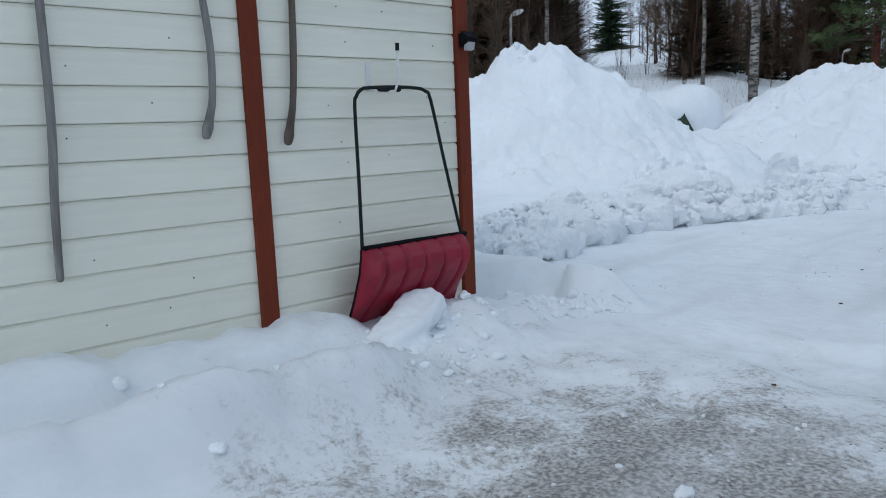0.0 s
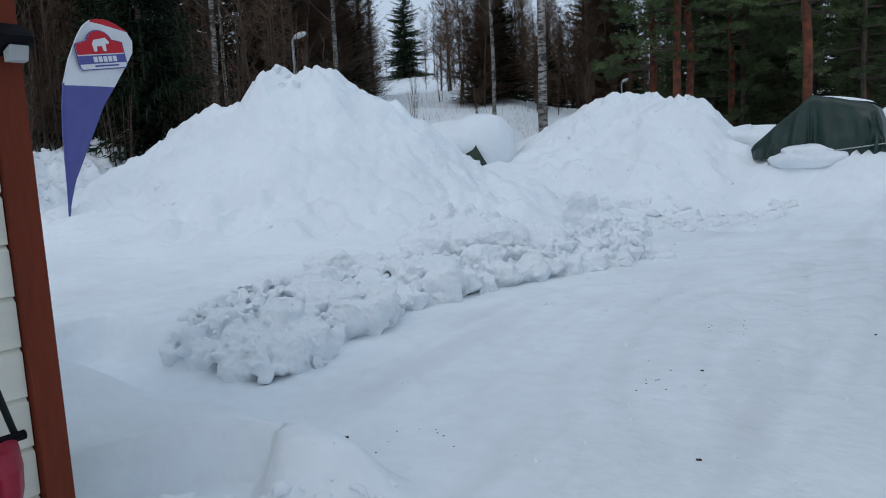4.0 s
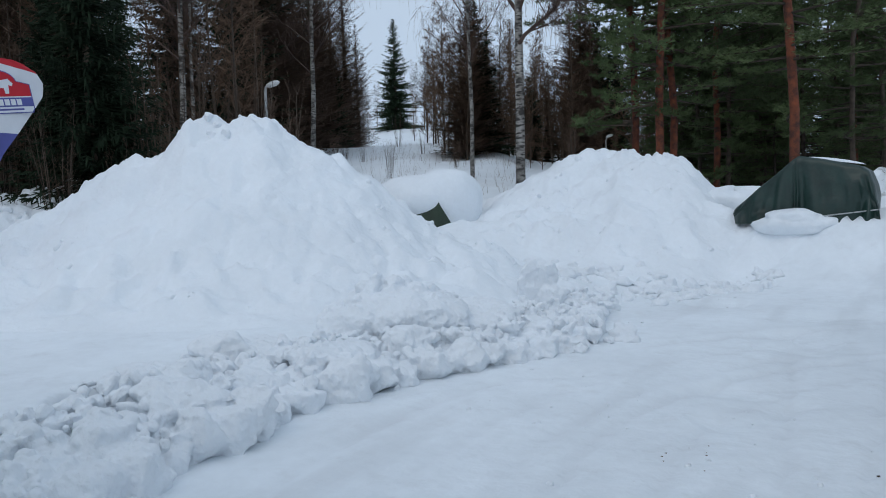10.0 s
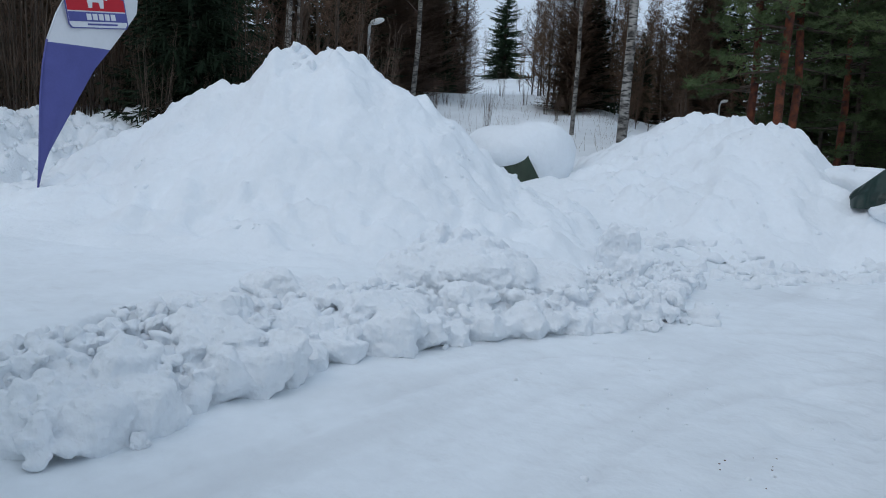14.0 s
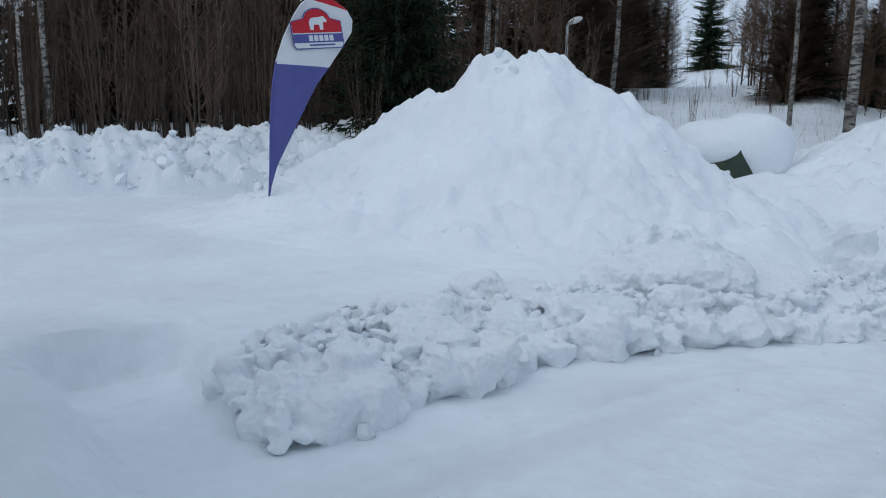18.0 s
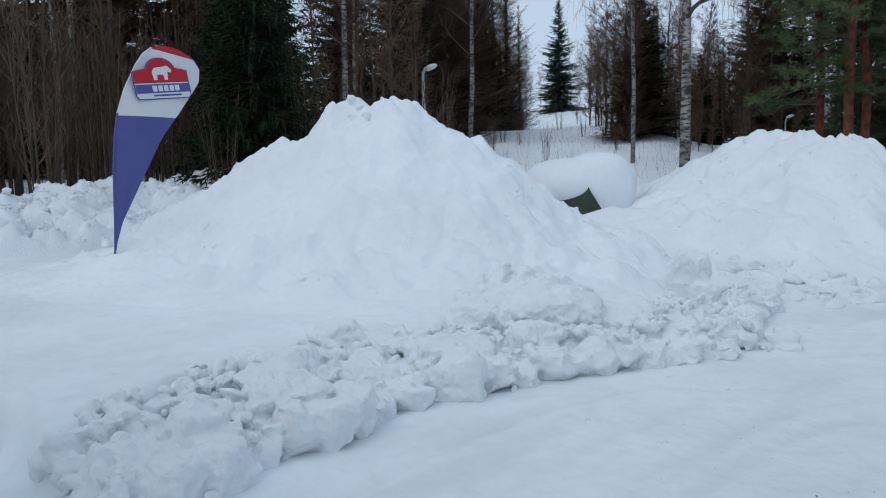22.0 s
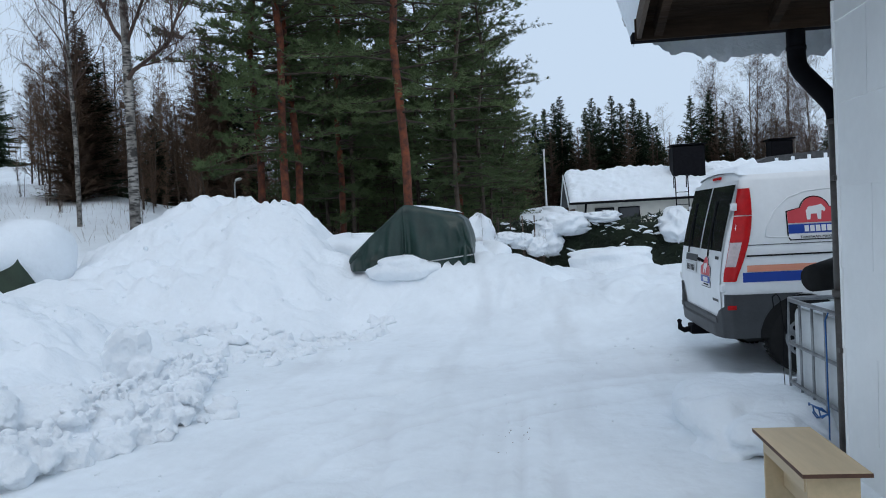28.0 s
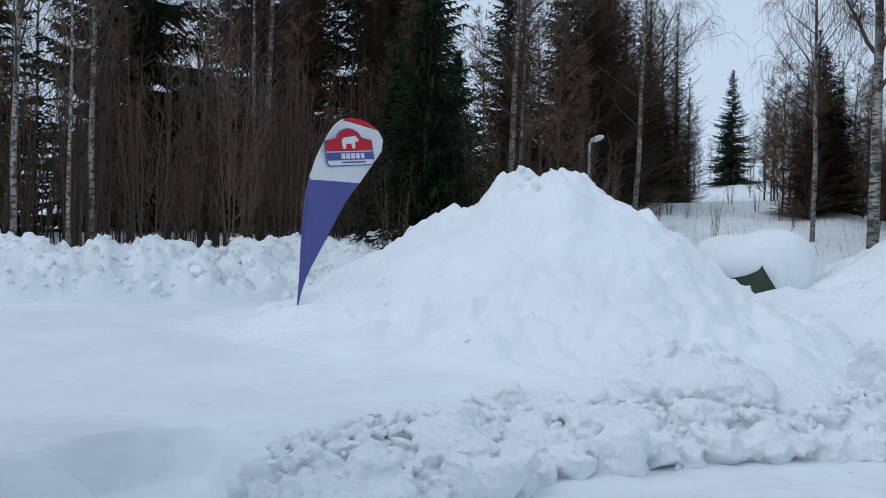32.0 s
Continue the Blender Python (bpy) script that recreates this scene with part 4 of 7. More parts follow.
# kicked-up crumbs along the shed's bank and round its corner
kicked = Geo()
for k in range(520):
    if k % 3 == 0:
        x, y = rv(crng, 0.06, 0.50), rv(crng, -0.75, 0.42)
    elif k % 3 == 1:
        y = rv(crng, -2.3, -0.3)
        x = 0.60 + 0.14 * crng.gauss(0, 1)
    else:
        x = rv(crng, -0.2, 0.6)
        y = 0.40 + 0.6 * x + 0.06 * crng.gauss(0, 1)
    if fbm(np.array(x * 2.5), np.array(y * 2.5), 95, 2) < -0.12 or x < 0.04 and y < 0.0:
        continue
    r = 0.010 + 0.028 * crng.random() ** 2.6
    lump(kicked, (x, y, gz(x, y) + 0.2 * r), (r, r * rv(crng, 0.7, 1.3), r * rv(crng, 0.5, 0.9)), (crng.random() * 40, 0, crng.random() * 360), 2 + 2 * crng.random(), crng.random() * 90, 2)
tagged(fused("snow_crumbs", kicked, 0.009, SNOW, 0.006, 0.006, 8), "crumbs of snow kicked up along the shed", "snow crumbs", kind="stuff")
# a broken block of snow before the scoop
wedge = Geo()
lump(wedge, (0, 0, 0), (0.15, 0.25, 0.13), (12, 0, 0), 3.2, 4, 4, 0.6)
lump(wedge, (0.05, -0.30, -0.09), (0.15, 0.20, 0.10), (0, 0, 20), 2.4, 9, 4, 0.8)
lump(wedge, (0.10, 0.30, -0.12), (0.12, 0.18, 0.08), (0, 0, 50), 2.4, 2, 4, 0.8)
lump(wedge, (0.14, 0.0, -0.12), (0.14, 0.28, 0.09), (0, 0, 0), 2.2, 6, 4, 0.8)
block = fused("snow_lump", wedge, 0.014, SNOW, 0.012, 0.008, 2)
block.matrix_basis = pose(0.30, -0.80, 0.19, 0, 2, 14) @ Matrix.Diagonal((0.95, 0.95, 1.25, 1))
tagged(block, "broken block of snow leaning on the red snow scoop", "snow lump")
# loose lumps on the heaps
for x, y, z, size, lab in ((-3.45, 13.0, 1.12, 0.34, "snow lump stuck on the broad mound"), (2.15, -1.15, 0.02, 0.07, "small white snow lump on the gritty ice")):
    ob = new("snow_lump", clod_meshes[crng.randrange(4)])
    ob.matrix_basis = pose(x, y, z, 0, 0, crng.random() * 360) @ Matrix.Diagonal((size, size, size * 0.75, 1))
    tagged(ob, lab, "snow lump")


# ---- trees ----
def spruce_geo(h, seed, spread_r=0.19, bare=0.03, dens=1.0, wide=0.042, hang=1.0, rise=0.0):
    """A conifer: whorls of boughs, each a spray of narrow shoots."""
    rng = random.Random(seed)
    trunk, crown = Geo(), Geo()
    trunk.tube([(0, 0, -0.5), (0, 0, h * 0.4), (0, 0, h)], [h * 0.014, h * 0.010, 0.01], 7)
    n = int(h * 3.6 * dens)
    for w in range(n):
        f = w / (n - 1)
        z = h * (bare + (1 - bare) * f) - 0.05
        reach = h * spread_r * (1 - f) ** 0.8 * rv(rng, 0.72, 1.12) + 0.10
        for b in range(max(6, int(14 * (1 - f * 0.5)))):
            a = rv(rng, 0, 6.283)
            r1 = reach * rv(rng, 0.55, 1.12)
            sink = (rv(rng, 0.18, 0.50) * (1 - f) - 0.45 * f) * (1 - rise) - 0.7 * rise
            d = Vector((math.cos(a), math.sin(a), 0))
            s = Vector((-d.y, d.x, 0))
            m = max(3, int(r1 * 8))
            zz = z + rv(rng, -0.12, 0.12)
            for k in range(m):
                g = (k + rng.random()) / m
                p = d * (r1 * g) + Vector((0, 0, zz - sink * r1 * g ** 1.2 + 0.16 * r1 * g ** 3))
                for sd in (-1, 1):
                    ln = min(0.55, 0.13 + 0.26 * r1 * (1 - g)) * rv(rng, 0.6, 1.25)
                    e = d * rv(rng, 0.45, 1.0) + s * (sd * rv(rng, 0.4, 1.0)) + Vector((0, 0, -hang * rv(rng, 0.05, 0.75) + 0.6 * rise))
                    q = d * (wide * rv(rng, 0.7, 1.4) * (1 + 0.8 * r1 * (1 - g))) + Vector((0, 0, 0.5 * wide))
                    crown.poly([p - q, p + q, p + e * ln])
                if rng.random() < 0.55 * hang:
                    crown.poly([p - s * wide, p + s * wide, p + Vector((rv(rng, -0.05, 0.05), rv(rng, -0.05, 0.05), -rv(rng, 0.12, 0.38)))])
                if rng.random() < 0.35:
                    crown.poly([p - s * wide - d * 0.1, p + s * wide - d * 0.1, p + d * rv(rng, 0.12, 0.28)])
    return trunk, crown


def pine_geo(h, seed, crown_from=0.38, dens=1.0, girth=1.0):
    """A pine: bent trunk, crooked limbs, needle tufts along the outer twigs."""
    rng = random.Random(seed)
    trunk, limbs, crown = Geo(), Geo(), Geo()
    bend = [(rv(rng, -0.10, 0.10) * k, rv(rng, -0.10, 0.10) * k, h * k / 5) for k in range(6)]
    bend[0] = (0, 0, -0.5)
    trunk.tube(bend, [h * girth * r for r in (0.0105, 0.0095, 0.0085, 0.007, 0.005, 0.0015)], 10)
    for i in range(int(78 * dens)):
        f = rng.random() ** 0.9
        z = h * (crown_from + (1 - crown_from) * f)
        k = min(4, int(z / h * 5))
        c = Vector(bend[k]).lerp(Vector(bend[min(k + 1, 5)]), z / h * 5 - k)
        a = rv(rng, 0, 6.283)
        reach = (0.4 + h * 0.17 * math.sin(math.pi * (0.22 + 0.74 * f))) * rv(rng, 0.45, 1.1)
        d = Vector((math.cos(a), math.sin(a), 0))
        s = Vector((-d.y, d.x, 0))
        lift = rv(rng, -0.25, 0.10) + 0.5 * f
        pts = [c, c + d * reach * 0.5 + s * rv(rng, -0.15, 0.15) * reach + Vector((0, 0, lift * 0.3 * reach)), c + d * reach + Vector((0, 0, lift * reach))]
        limbs.tube(pts, [0.035, 0.020, 0.007], 4, False)
        for j in range(int(5 + reach * 7)):
            g = rv(rng, 0.25, 1.05)
            b0 = pts[0].lerp(pts[1], g * 2) if g < 0.5 else pts[1].lerp(pts[2], g * 2 - 1)
            side = (s * rv(rng, -1, 1) + d * rv(rng, 0.2, 1.0) + Vector((0, 0, rv(rng, -0.1, 0.5)))).normalized()
            tw = rv(rng, 0.15, 0.30 + 0.16 * reach)
            b1 = b0 + side * tw
            o = side.orthogonal().normalized() * 0.006
            limbs.poly([b0 - o, b0 + o, b1])
            for q in range(3 + int(tw * 7)):
                t0 = b0.lerp(b1, rv(rng, 0.25, 1.08)) + Vector((rv(rng, -0.05, 0.05), rv(rng, -0.05, 0.05), rv(rng, -0.03, 0.06)))
                for y in range(7):
                    u = (side * 0.5 + Vector((rv(rng, -1, 1), rv(rng, -1, 1), rv(rng, -0.5, 1.1)))).normalized()
                    o = u.orthogonal().normalized() * rv(rng, 0.009, 0.016)
                    crown.poly([t0 - o, t0 + o, t0 + u * rv(rng, 0.09, 0.17)])
    return trunk, limbs, crown


def bare_geo(h, seed, dens=1.0, droop=0.0, thick=0.011, low=0.12, twig=0.010, up=0.75, reach=1.0, boughs=(), strands=0):
    """A leafless tree: trunk, limbs and a haze of twigs; boughs are limbs of given course, strands hang from their ends."""
    rng = random.Random(seed)
    trunk, twigs = Geo(), Geo()
    lean = (rv(rng, -0.5, 0.5), rv(rng, -0.5, 0.5)) if not boughs else (0.1, 0.0)
    stem = [Vector((lean[0] * k / 6 + rv(rng, -0.08, 0.08) * (k > 0), lean[1] * k / 6 + rv(rng, -0.08, 0.08) * (k > 0), h * k / 6)) for k in range(7)]
    stem[0].z = -0.5
    trunk.tube(stem, [h * thick * (1 - 0.93 * k / 6) for k in range(7)], 10)

    def on(f):
        k = min(5, int(f * 6))
        return stem[k].lerp(stem[k + 1], f * 6 - k)

    def blade(a, b, w):
        o = (b - a).orthogonal().normalized() * w
        twigs.poly([a - o, a + o, b + o * 0.6, b - o * 0.6])

    def spray(p0, p1, p2, length, count):
        """Twigs along a limb."""
        d = (p2 - p0).normalized()
        for j in range(count):
            g = rv(rng, 0.2, 1.0)
            q0 = p0.lerp(p1, g * 2) if g < 0.5 else p1.lerp(p2, g * 2 - 1)
            e = (d * 0.6 + Vector((rv(rng, -1, 1), rv(rng, -1, 1), rv(rng, -0.3, 0.9)))).normalized()
            l2 = length * rv(rng, 0.2, 0.45)
            q1 = q0 + e * l2
            q2 = q1 + (e + Vector((0, 0, -droop * 1.5))).normalized() * l2 * 0.6
            blade(q0, q1, twig * 1.1)
            blade(q1, q2, twig * 0.7)
            for m in range(4):
                b0 = q0.lerp(q1, rv(rng, 0.2, 1.0))
                e2 = (e + Vector((rv(rng, -1, 1), rv(rng, -1, 1), rv(rng, -0.6, 0.7) - droop * 1.3))).normalized()
                l3 = l2 * rv(rng, 0.35, 0.8)
                b1 = b0 + e2 * l3 * 0.6
                blade(b0, b1, twig * 0.75)
                blade(b1, b1 + (e2 + Vector((0, 0, -droop))).normalized() * l3 * 0.5, twig * 0.5)
            for m in range(strands):
                b0 = q1.lerp(q2, rng.random())
                b1 = b0 + Vector((rv(rng, -0.15, 0.15), rv(rng, -0.15, 0.15), -rv(rng, 0.2, 0.5)))
                blade(b0, b1, twig * 0.55)
                blade(b1, b1 + Vector((rv(rng, -0.08, 0.08), rv(rng, -0.08, 0.08), -rv(rng, 0.2, 0.6))), twig * 0.4)

    for course in boughs:
        pts = [Vector(p) for p in course]
        r0 = h * thick * 0.42
        twigs.tube(pts, [r0 * (1 - 0.8 * k / (len(pts) - 1)) for k in range(len(pts))], 6, False)
        for a, b in zip(pts[1:], pts[2:]):
            for m in range(5):
                c0 = a.lerp(b, rng.random())
                e = ((b - a).normalized() * 0.8 + Vector((rv(rng, -0.8, 0.8), rv(rng, -0.8, 0.8), rv(rng, -0.2, 0.9)))).normalized()
                ln = rv(rng, 0.7, 1.5)
                c1, c2 = c0 + e * ln * 0.5, c0 + e * ln + Vector((0, 0, 0.15 * ln))
                twigs.tube([c0, c1, c2], [0.018, 0.012, 0.005], 4, False)
                spray(c0, c1, c2, ln, 12)
    for i in range(int(34 * dens)):
        f = low + (1 - low) * (i + rng.random()) / (34 * dens)
        f = min(f, 0.98)
        a = rv(rng, 0, 6.283)
        length = reach * h * rv(rng, 0.14, 0.26) * (1.05 - f * 0.75) * (0.6 if f < 0.25 else 1)
        d = Vector((math.cos(a), math.sin(a), rv(rng, up * 0.6, up * 1.4))).normalized()
        p0 = on(f)
        p1 = p0 + d * length * 0.5 + Vector((0, 0, 0.04 * length))
        p2 = p1 + (d + Vector((rv(rng, -0.3, 0.3), rv(rng, -0.3, 0.3), rv(rng, -0.1, 0.4)))).normalized() * length * 0.5
        r0 = h * thick * 0.32 * (1.1 - f)
        (trunk if r0 > 0.045 else twigs).tube([p0, p1, p2], [r0, r0 * 0.6, r0 * 0.2], 4, False)
        spray(p0, p1, p2, length, int(7 * dens) + 2)
    return trunk, twigs


def thicket_geo(h, seed, stems=10):
    """A clump of thin upright stems with a few fine side twigs."""
    rng = random.Random(seed)
    wood, twigs = Geo(), Geo()
    for k in range(stems):
        a, lean = rv(rng, 0, 6.283), rv(rng, 0.02, 0.16)
        d = Vector((math.cos(a), math.sin(a), 0))
        top = h * rv(rng, 0.55, 1.0)
        pts = [d * (0.25 * rng.random()) + Vector((0, 0, -0.3)), d * (0.2 + lean * top * 0.4) + Vector((rv(rng, -0.06, 0.06), rv(rng, -0.06, 0.06), top * 0.5)), d * (0.2 + lean * top) + Vector((0, 0, top))]
        wood.tube(pts, [0.016, 0.010, 0.003], 4, False)
        for j in range(16):
            g = rv(rng, 0.2, 1.0)
            p = pts[0].lerp(pts[1], g * 2) if g < 0.5 else pts[1].lerp(pts[2], g * 2 - 1)
            e = Vector((rv(rng, -1, 1), rv(rng, -1, 1), rv(rng, 0.5, 2.0))).normalized()
            ln = h * rv(rng, 0.08, 0.22) * (1.15 - g * 0.6)
            for q0, q1, w in ((p, p + e * ln, 0.006), (p + e * ln * 0.5, p + e * ln * 0.6 + Vector((rv(rng, -0.3, 0.3), rv(rng, -0.3, 0.3), rv(rng, 0.1, 0.5))) * ln, 0.004), (p + e * ln * 0.75, p + e * ln * 0.8 + Vector((rv(rng, -0.3, 0.3), rv(rng, -0.3, 0.3), rv(rng, 0.0, 0.5))) * ln, 0.004)):
                o = (q1 - q0).orthogonal().normalized() * w
                twigs.poly([q0 - o, q0 + o, q1])
    return wood, twigs


def plant_kind(name, label, geos, names_mats):
    ob = thing(name, label, "tree")
    for g, (pn, pm, sm) in zip(geos, names_mats):
        part(pn, g, pm, ob, "", sm, False)
    return ob


SP = (("trunk", BARK, True), ("crown", SPRUCE, False))
PN = (("trunk", PINEBARK, True), ("branchwork", BARK, True), ("crown", PINE, False))
BI = (("trunk", BIRCHBARK, True), ("crown", BIRCHTWIG, False))
BR = (("trunk", BARK, True), ("crown", TWIG, False))
FORKS = (((0.04, 0, 4.9), (-0.2, 0, 5.25), (-0.5, 0.1, 5.9), (-0.85, 0.1, 6.6), (-1.15, 0.2, 7.6), (-1.6, 0.3, 9.2)),
         ((0.04, 0, 4.7), (0.2, 0, 5.1), (0.65, -0.1, 5.9), (1.2, -0.2, 6.8), (1.7, -0.2, 8.2), (2.0, -0.2, 9.6)),
         ((0.04, 0, 3.95), (0.3, -0.1, 4.2), (0.9, -0.3, 4.45), (1.4, -0.5, 4.65), (1.95, -0.7, 5.6), (2.95, -1.0, 6.5), (3.4, -1.1, 7.6)),
         ((0.05, 0, 6.3), (-0.2, 0.1, 6.8), (-0.7, 0.4, 7.6), (-1.0, 0.8, 9.4)))
kinds = {
    "spruce": [plant_kind("spruce_tree", "dark green spruce with drooping snow-free branches", spruce_geo(14, 5 + k, 0.19 + 0.02 * k), SP) for k in range(3)],
    "larch": [plant_kind("brown_conifer", "conical brown winter tree with fine bare branches", spruce_geo(14, 15 + k, 0.20 + 0.02 * k, 0.02, 1.5, 0.020, 0.1, 0.42), (("trunk", BARK, True), ("crown", HAZE, False))) for k in range(2)],
    "pine": [plant_kind("pine_tree", "tall pine with an orange-brown trunk and dark needles", pine_geo(15, 20 + k, 0.15 + 0.04 * k, 1.2, 0.78), PN) for k in range(3)],
    "thicket": [plant_kind("pine_tree", "dense dark green pine with a thin brown trunk", pine_geo(15, 25 + k, 0.13, 1.1, 0.6), (("trunk", BARK, True), ("branchwork", BARK, True), ("crown", PINE, False))) for k in range(2)],
    "young": [plant_kind("spruce_tree", "dense young spruce with boughs down to the snow", spruce_geo(8, 8, 0.22, 0.0, 2.3, 0.024), SP)],
    "limbed": [plant_kind("birch_tree", "big leafless birch with wide-spread limbs", bare_geo(16, 37, 1.3, 0.7, 0.0088, 0.38, 0.0070, 0.8, 1.1, FORKS, 1), BI)],
    "birch": [plant_kind("birch_tree", "leafless birch with white bark and fine hanging twigs", bare_geo(16, 30 + k, 1.4, 0.8, 0.0072, 0.24, 0.0060, 0.9, 1.1, (), 2), BI) for k in range(2)],
    "bare": [plant_kind("bare_tree", "leafless brown tree at the edge of the wood", bare_geo(12, 40 + k, 1.55, 0.05, 0.0075, 0.06, 0.010, 1.2), BR) for k in range(3)],
    "shrub": [plant_kind("bare_shrub", "leafless brown shrub standing in snow", thicket_geo(3.6, 50 + k), (("stem_clump", BARK, True), ("crown", HAZE, False))) for k in range(3)],
}
used = set()
turns = dict.fromkeys(kinds, 0)
trng = random.Random(11)


def plant(kind, x, y, h, group="", turn=None, tilt=0.0, wide=1.0, exact=False):
    """Plants one tree of a kind; exact takes h as its true height, else a copy keeps its pattern's own vigour."""
    src = kinds[kind][turns[kind] % len(kinds[kind])]
    turns[kind] += 1
    own = {"spruce": 14, "larch": 14, "pine": 15, "thicket": 15, "young": 8, "limbed": 16, "birch": 16, "bare": 12, "shrub": 3.6}[kind]
    m = pose(x, y, gz(x, y), tilt, 0, trng.random() * 360 if turn is None else turn) @ Matrix.Diagonal((h / own * wide, h / own * wide, h / own, 1))
    if src.name in used:
        if exact:
            m = m @ Matrix.Diagonal((*(1 / k for k in src.scale), 1))
        ob = copy_thing(src, m)
    else:
        ob = src
        used.add(src.name)
        ob.matrix_basis = m
    ob["group"] = group or kind + " trees of the wood"
    return ob


def at_angle(deg, dist):
    """A place by its bearing, to the left of north, and distance from the middle of the drive."""
    a = radians(deg)
    return 2.2 - dist * math.sin(a), 0.5 + dist * math.cos(a)


# marked single trees
plant("limbed", -7.95, 19.95, 17, "birch trees of the wood", turn=0)
plant("birch", -10.8, 22.0, 13.5, wide=0.8)
plant("spruce", -46.3, 66.1, 11.6, wide=1.3)
plant("young", *at_angle(58.8, 17.6), 7.4, "spruce trees of the wood", wide=1.22)
plant("young", *at_angle(56.6, 18.6), 5.6, "spruce trees of the wood")
plant("spruce", *at_angle(61.2, 19.5), 6.0)
for b, d, h in ((52.7, 26, 17), (51.6, 27, 16), (43.2, 32, 15), (71.9, 24, 17), (71.0, 27, 17), (79, 30, 17), (63, 32, 18), (66, 30, 17), (75.5, 29, 17), (93, 22, 16)):
    plant("birch", *at_angle(b, d), h)
for b, d, h in ((82.5, 18.2, 15), (84.1, 17.0, 15), (87.3, 17.0, 15)):
    plant("birch", *at_angle(b, d), h, wide=0.6)
# wood to the west and behind the tall heap
for k in range(32):
    b = 46 + 60 * (k + trng.random()) / 32
    plant("bare", *at_angle(b, rv(trng, 20, 31)), rv(trng, 6, 12))
for k in range(15):
    b = 45 + 58 * (k + trng.random()) / 15
    if not 53.6 < b < 57:
        plant("birch" if b > 74 and k % 3 else "larch" if k % 2 else "spruce", *at_angle(b, rv(trng, 28, 42) + (5 if b < 50 else 0)), rv(trng, 13, 19))
for k in range(4):
    b = 57.5 + 6 * (k + trng.random()) / 4
    plant("spruce" if k % 3 else "larch", *at_angle(b, rv(trng, 25, 36)), rv(trng, 11, 17))
for k in range(44):
    b = 44 + 62 * (k + trng.random()) / 44
    plant("shrub", *at_angle(b, rv(trng, 16.6, 20.5)), rv(trng, 2.4, 4.8))
for k in range(26):
    b = 62 + 36 * (k + trng.random()) / 26
    plant("shrub", *at_angle(b, rv(trng, 16.8, 22)), rv(trng, 3.5, 6.0))
# both sides of the clearing
for b, d, h in ((43.4, 44, 11), (44.6, 40, 11), (42.4, 50, 10), (41.6, 58, 9), (33, 66, 9), (34.2, 74, 8), (30.8, 46, 8), (32.2, 50, 8.5), (31.4, 40, 6.5), (29.9, 44, 8.5), (26.8, 42, 7.5), (25.6, 46, 8), (24.9, 38, 6.5)):
    plant("bare", *at_angle(b, d), h)
for b, d, h in ((44.8, 46, 12), (43.4, 50, 11), (46.0, 40, 14), (39.4, 54, 9), (40.3, 50, 10.5), (41.3, 48, 12)):
    plant("larch", *at_angle(b, d), h)
for b, d, h in ((48.4, 36, 17), (47.5, 38, 17), (42.6, 56, 10), (41.8, 52, 11), (39.9, 58, 9)):
    plant("spruce", *at_angle(b, d), h)
for k in range(7):
    b = 13 + 8 * (k + trng.random()) / 7
    plant("bare", *at_angle(b, rv(trng, 30, 50)), rv(trng, 9, 13))
for k in range(16):
    b = 22 + 22 * (k + trng.random()) / 16
    plant("shrub", *at_angle(b, rv(trng, 24, 46)), rv(trng, 0.9, 1.9))
for k in range(18):
    b = 14 + 17 * (k + trng.random()) / 18
    plant("larch", *at_angle(b, rv(trng, 52, 66)), rv(trng, 5.5, 9.5), wide=1.2)
for b, d, h, w in ((45.4, 38, 14, 1.2), (46.8, 36, 15, 1.1), (42.2, 46, 12, 1.1), (44.0, 42, 13, 1.2)):
    plant("larch", *at_angle(b, d), h, wide=w)
for b, d, h in ( (80, 30, 16), (90, 26, 16), (61.5, 30, 12), (60.4, 33, 12), (68, 34, 17), (40.8, 46, 10)):
    plant("spruce", *at_angle(b, d), h)
for kind, b, d, h, w in (("larch", 30.9, 36, 7.9, 1.5), ("spruce", 30.5, 37, 7.2, 1.3), ("larch", 31.6, 35, 6.4, 1.4), ("larch", 29.7, 38, 6.0, 1.4), ("spruce", 22.6, 44, 10.0, 1.35), ("larch", 23.4, 43, 8.8, 1.4), ("spruce", 21.4, 45, 9.2, 1.3), ("spruce", 26.5, 44, 4.9, 1.4), ("larch", 22.2, 42, 9.4, 1.4), ("larch", 25.2, 45, 5.2, 1.2), ("larch", 21.9, 40, 7.6, 1.2), ("spruce", 20.2, 42, 8.6, 1.2)):
    plant(kind, *at_angle(b, d), h, wide=w, exact=True)
for k in range(30):
    b = 22.5 + 12 * (k + trng.random()) / 30
    plant("bare", *at_angle(b, rv(trng, 34, 52)), rv(trng, 4.6, 7.8), wide=1.15, exact=True)
for k in range(9):
    b = 62 + 36 * (k + trng.random()) / 9
    plant("bare", *at_angle(b, rv(trng, 19, 27)), rv(trng, 5, 10))
for k in range(12):
    b = 20 + 12 * (k + trng.random()) / 12
    plant("bare", *at_angle(b, rv(trng, 32, 46)), rv(trng, 3.5, 6))
# pale birches far behind the fir
for b, d, h in ((39.9, 84, 9), (40.4, 80, 10), (41.0, 78, 11), (35.6, 84, 7.5), (35.0, 82, 8.5), (34.4, 86, 9), (33.8, 80, 9.5), (33.1, 84, 10), (32.5, 78, 11), (39.3, 90, 8), (38.6, 96, 7), (38.9, 88, 9), (40.1, 92, 9), (37.9, 98, 6), (36.1, 96, 6)):
    plant("birch", *at_angle(b, d), h)
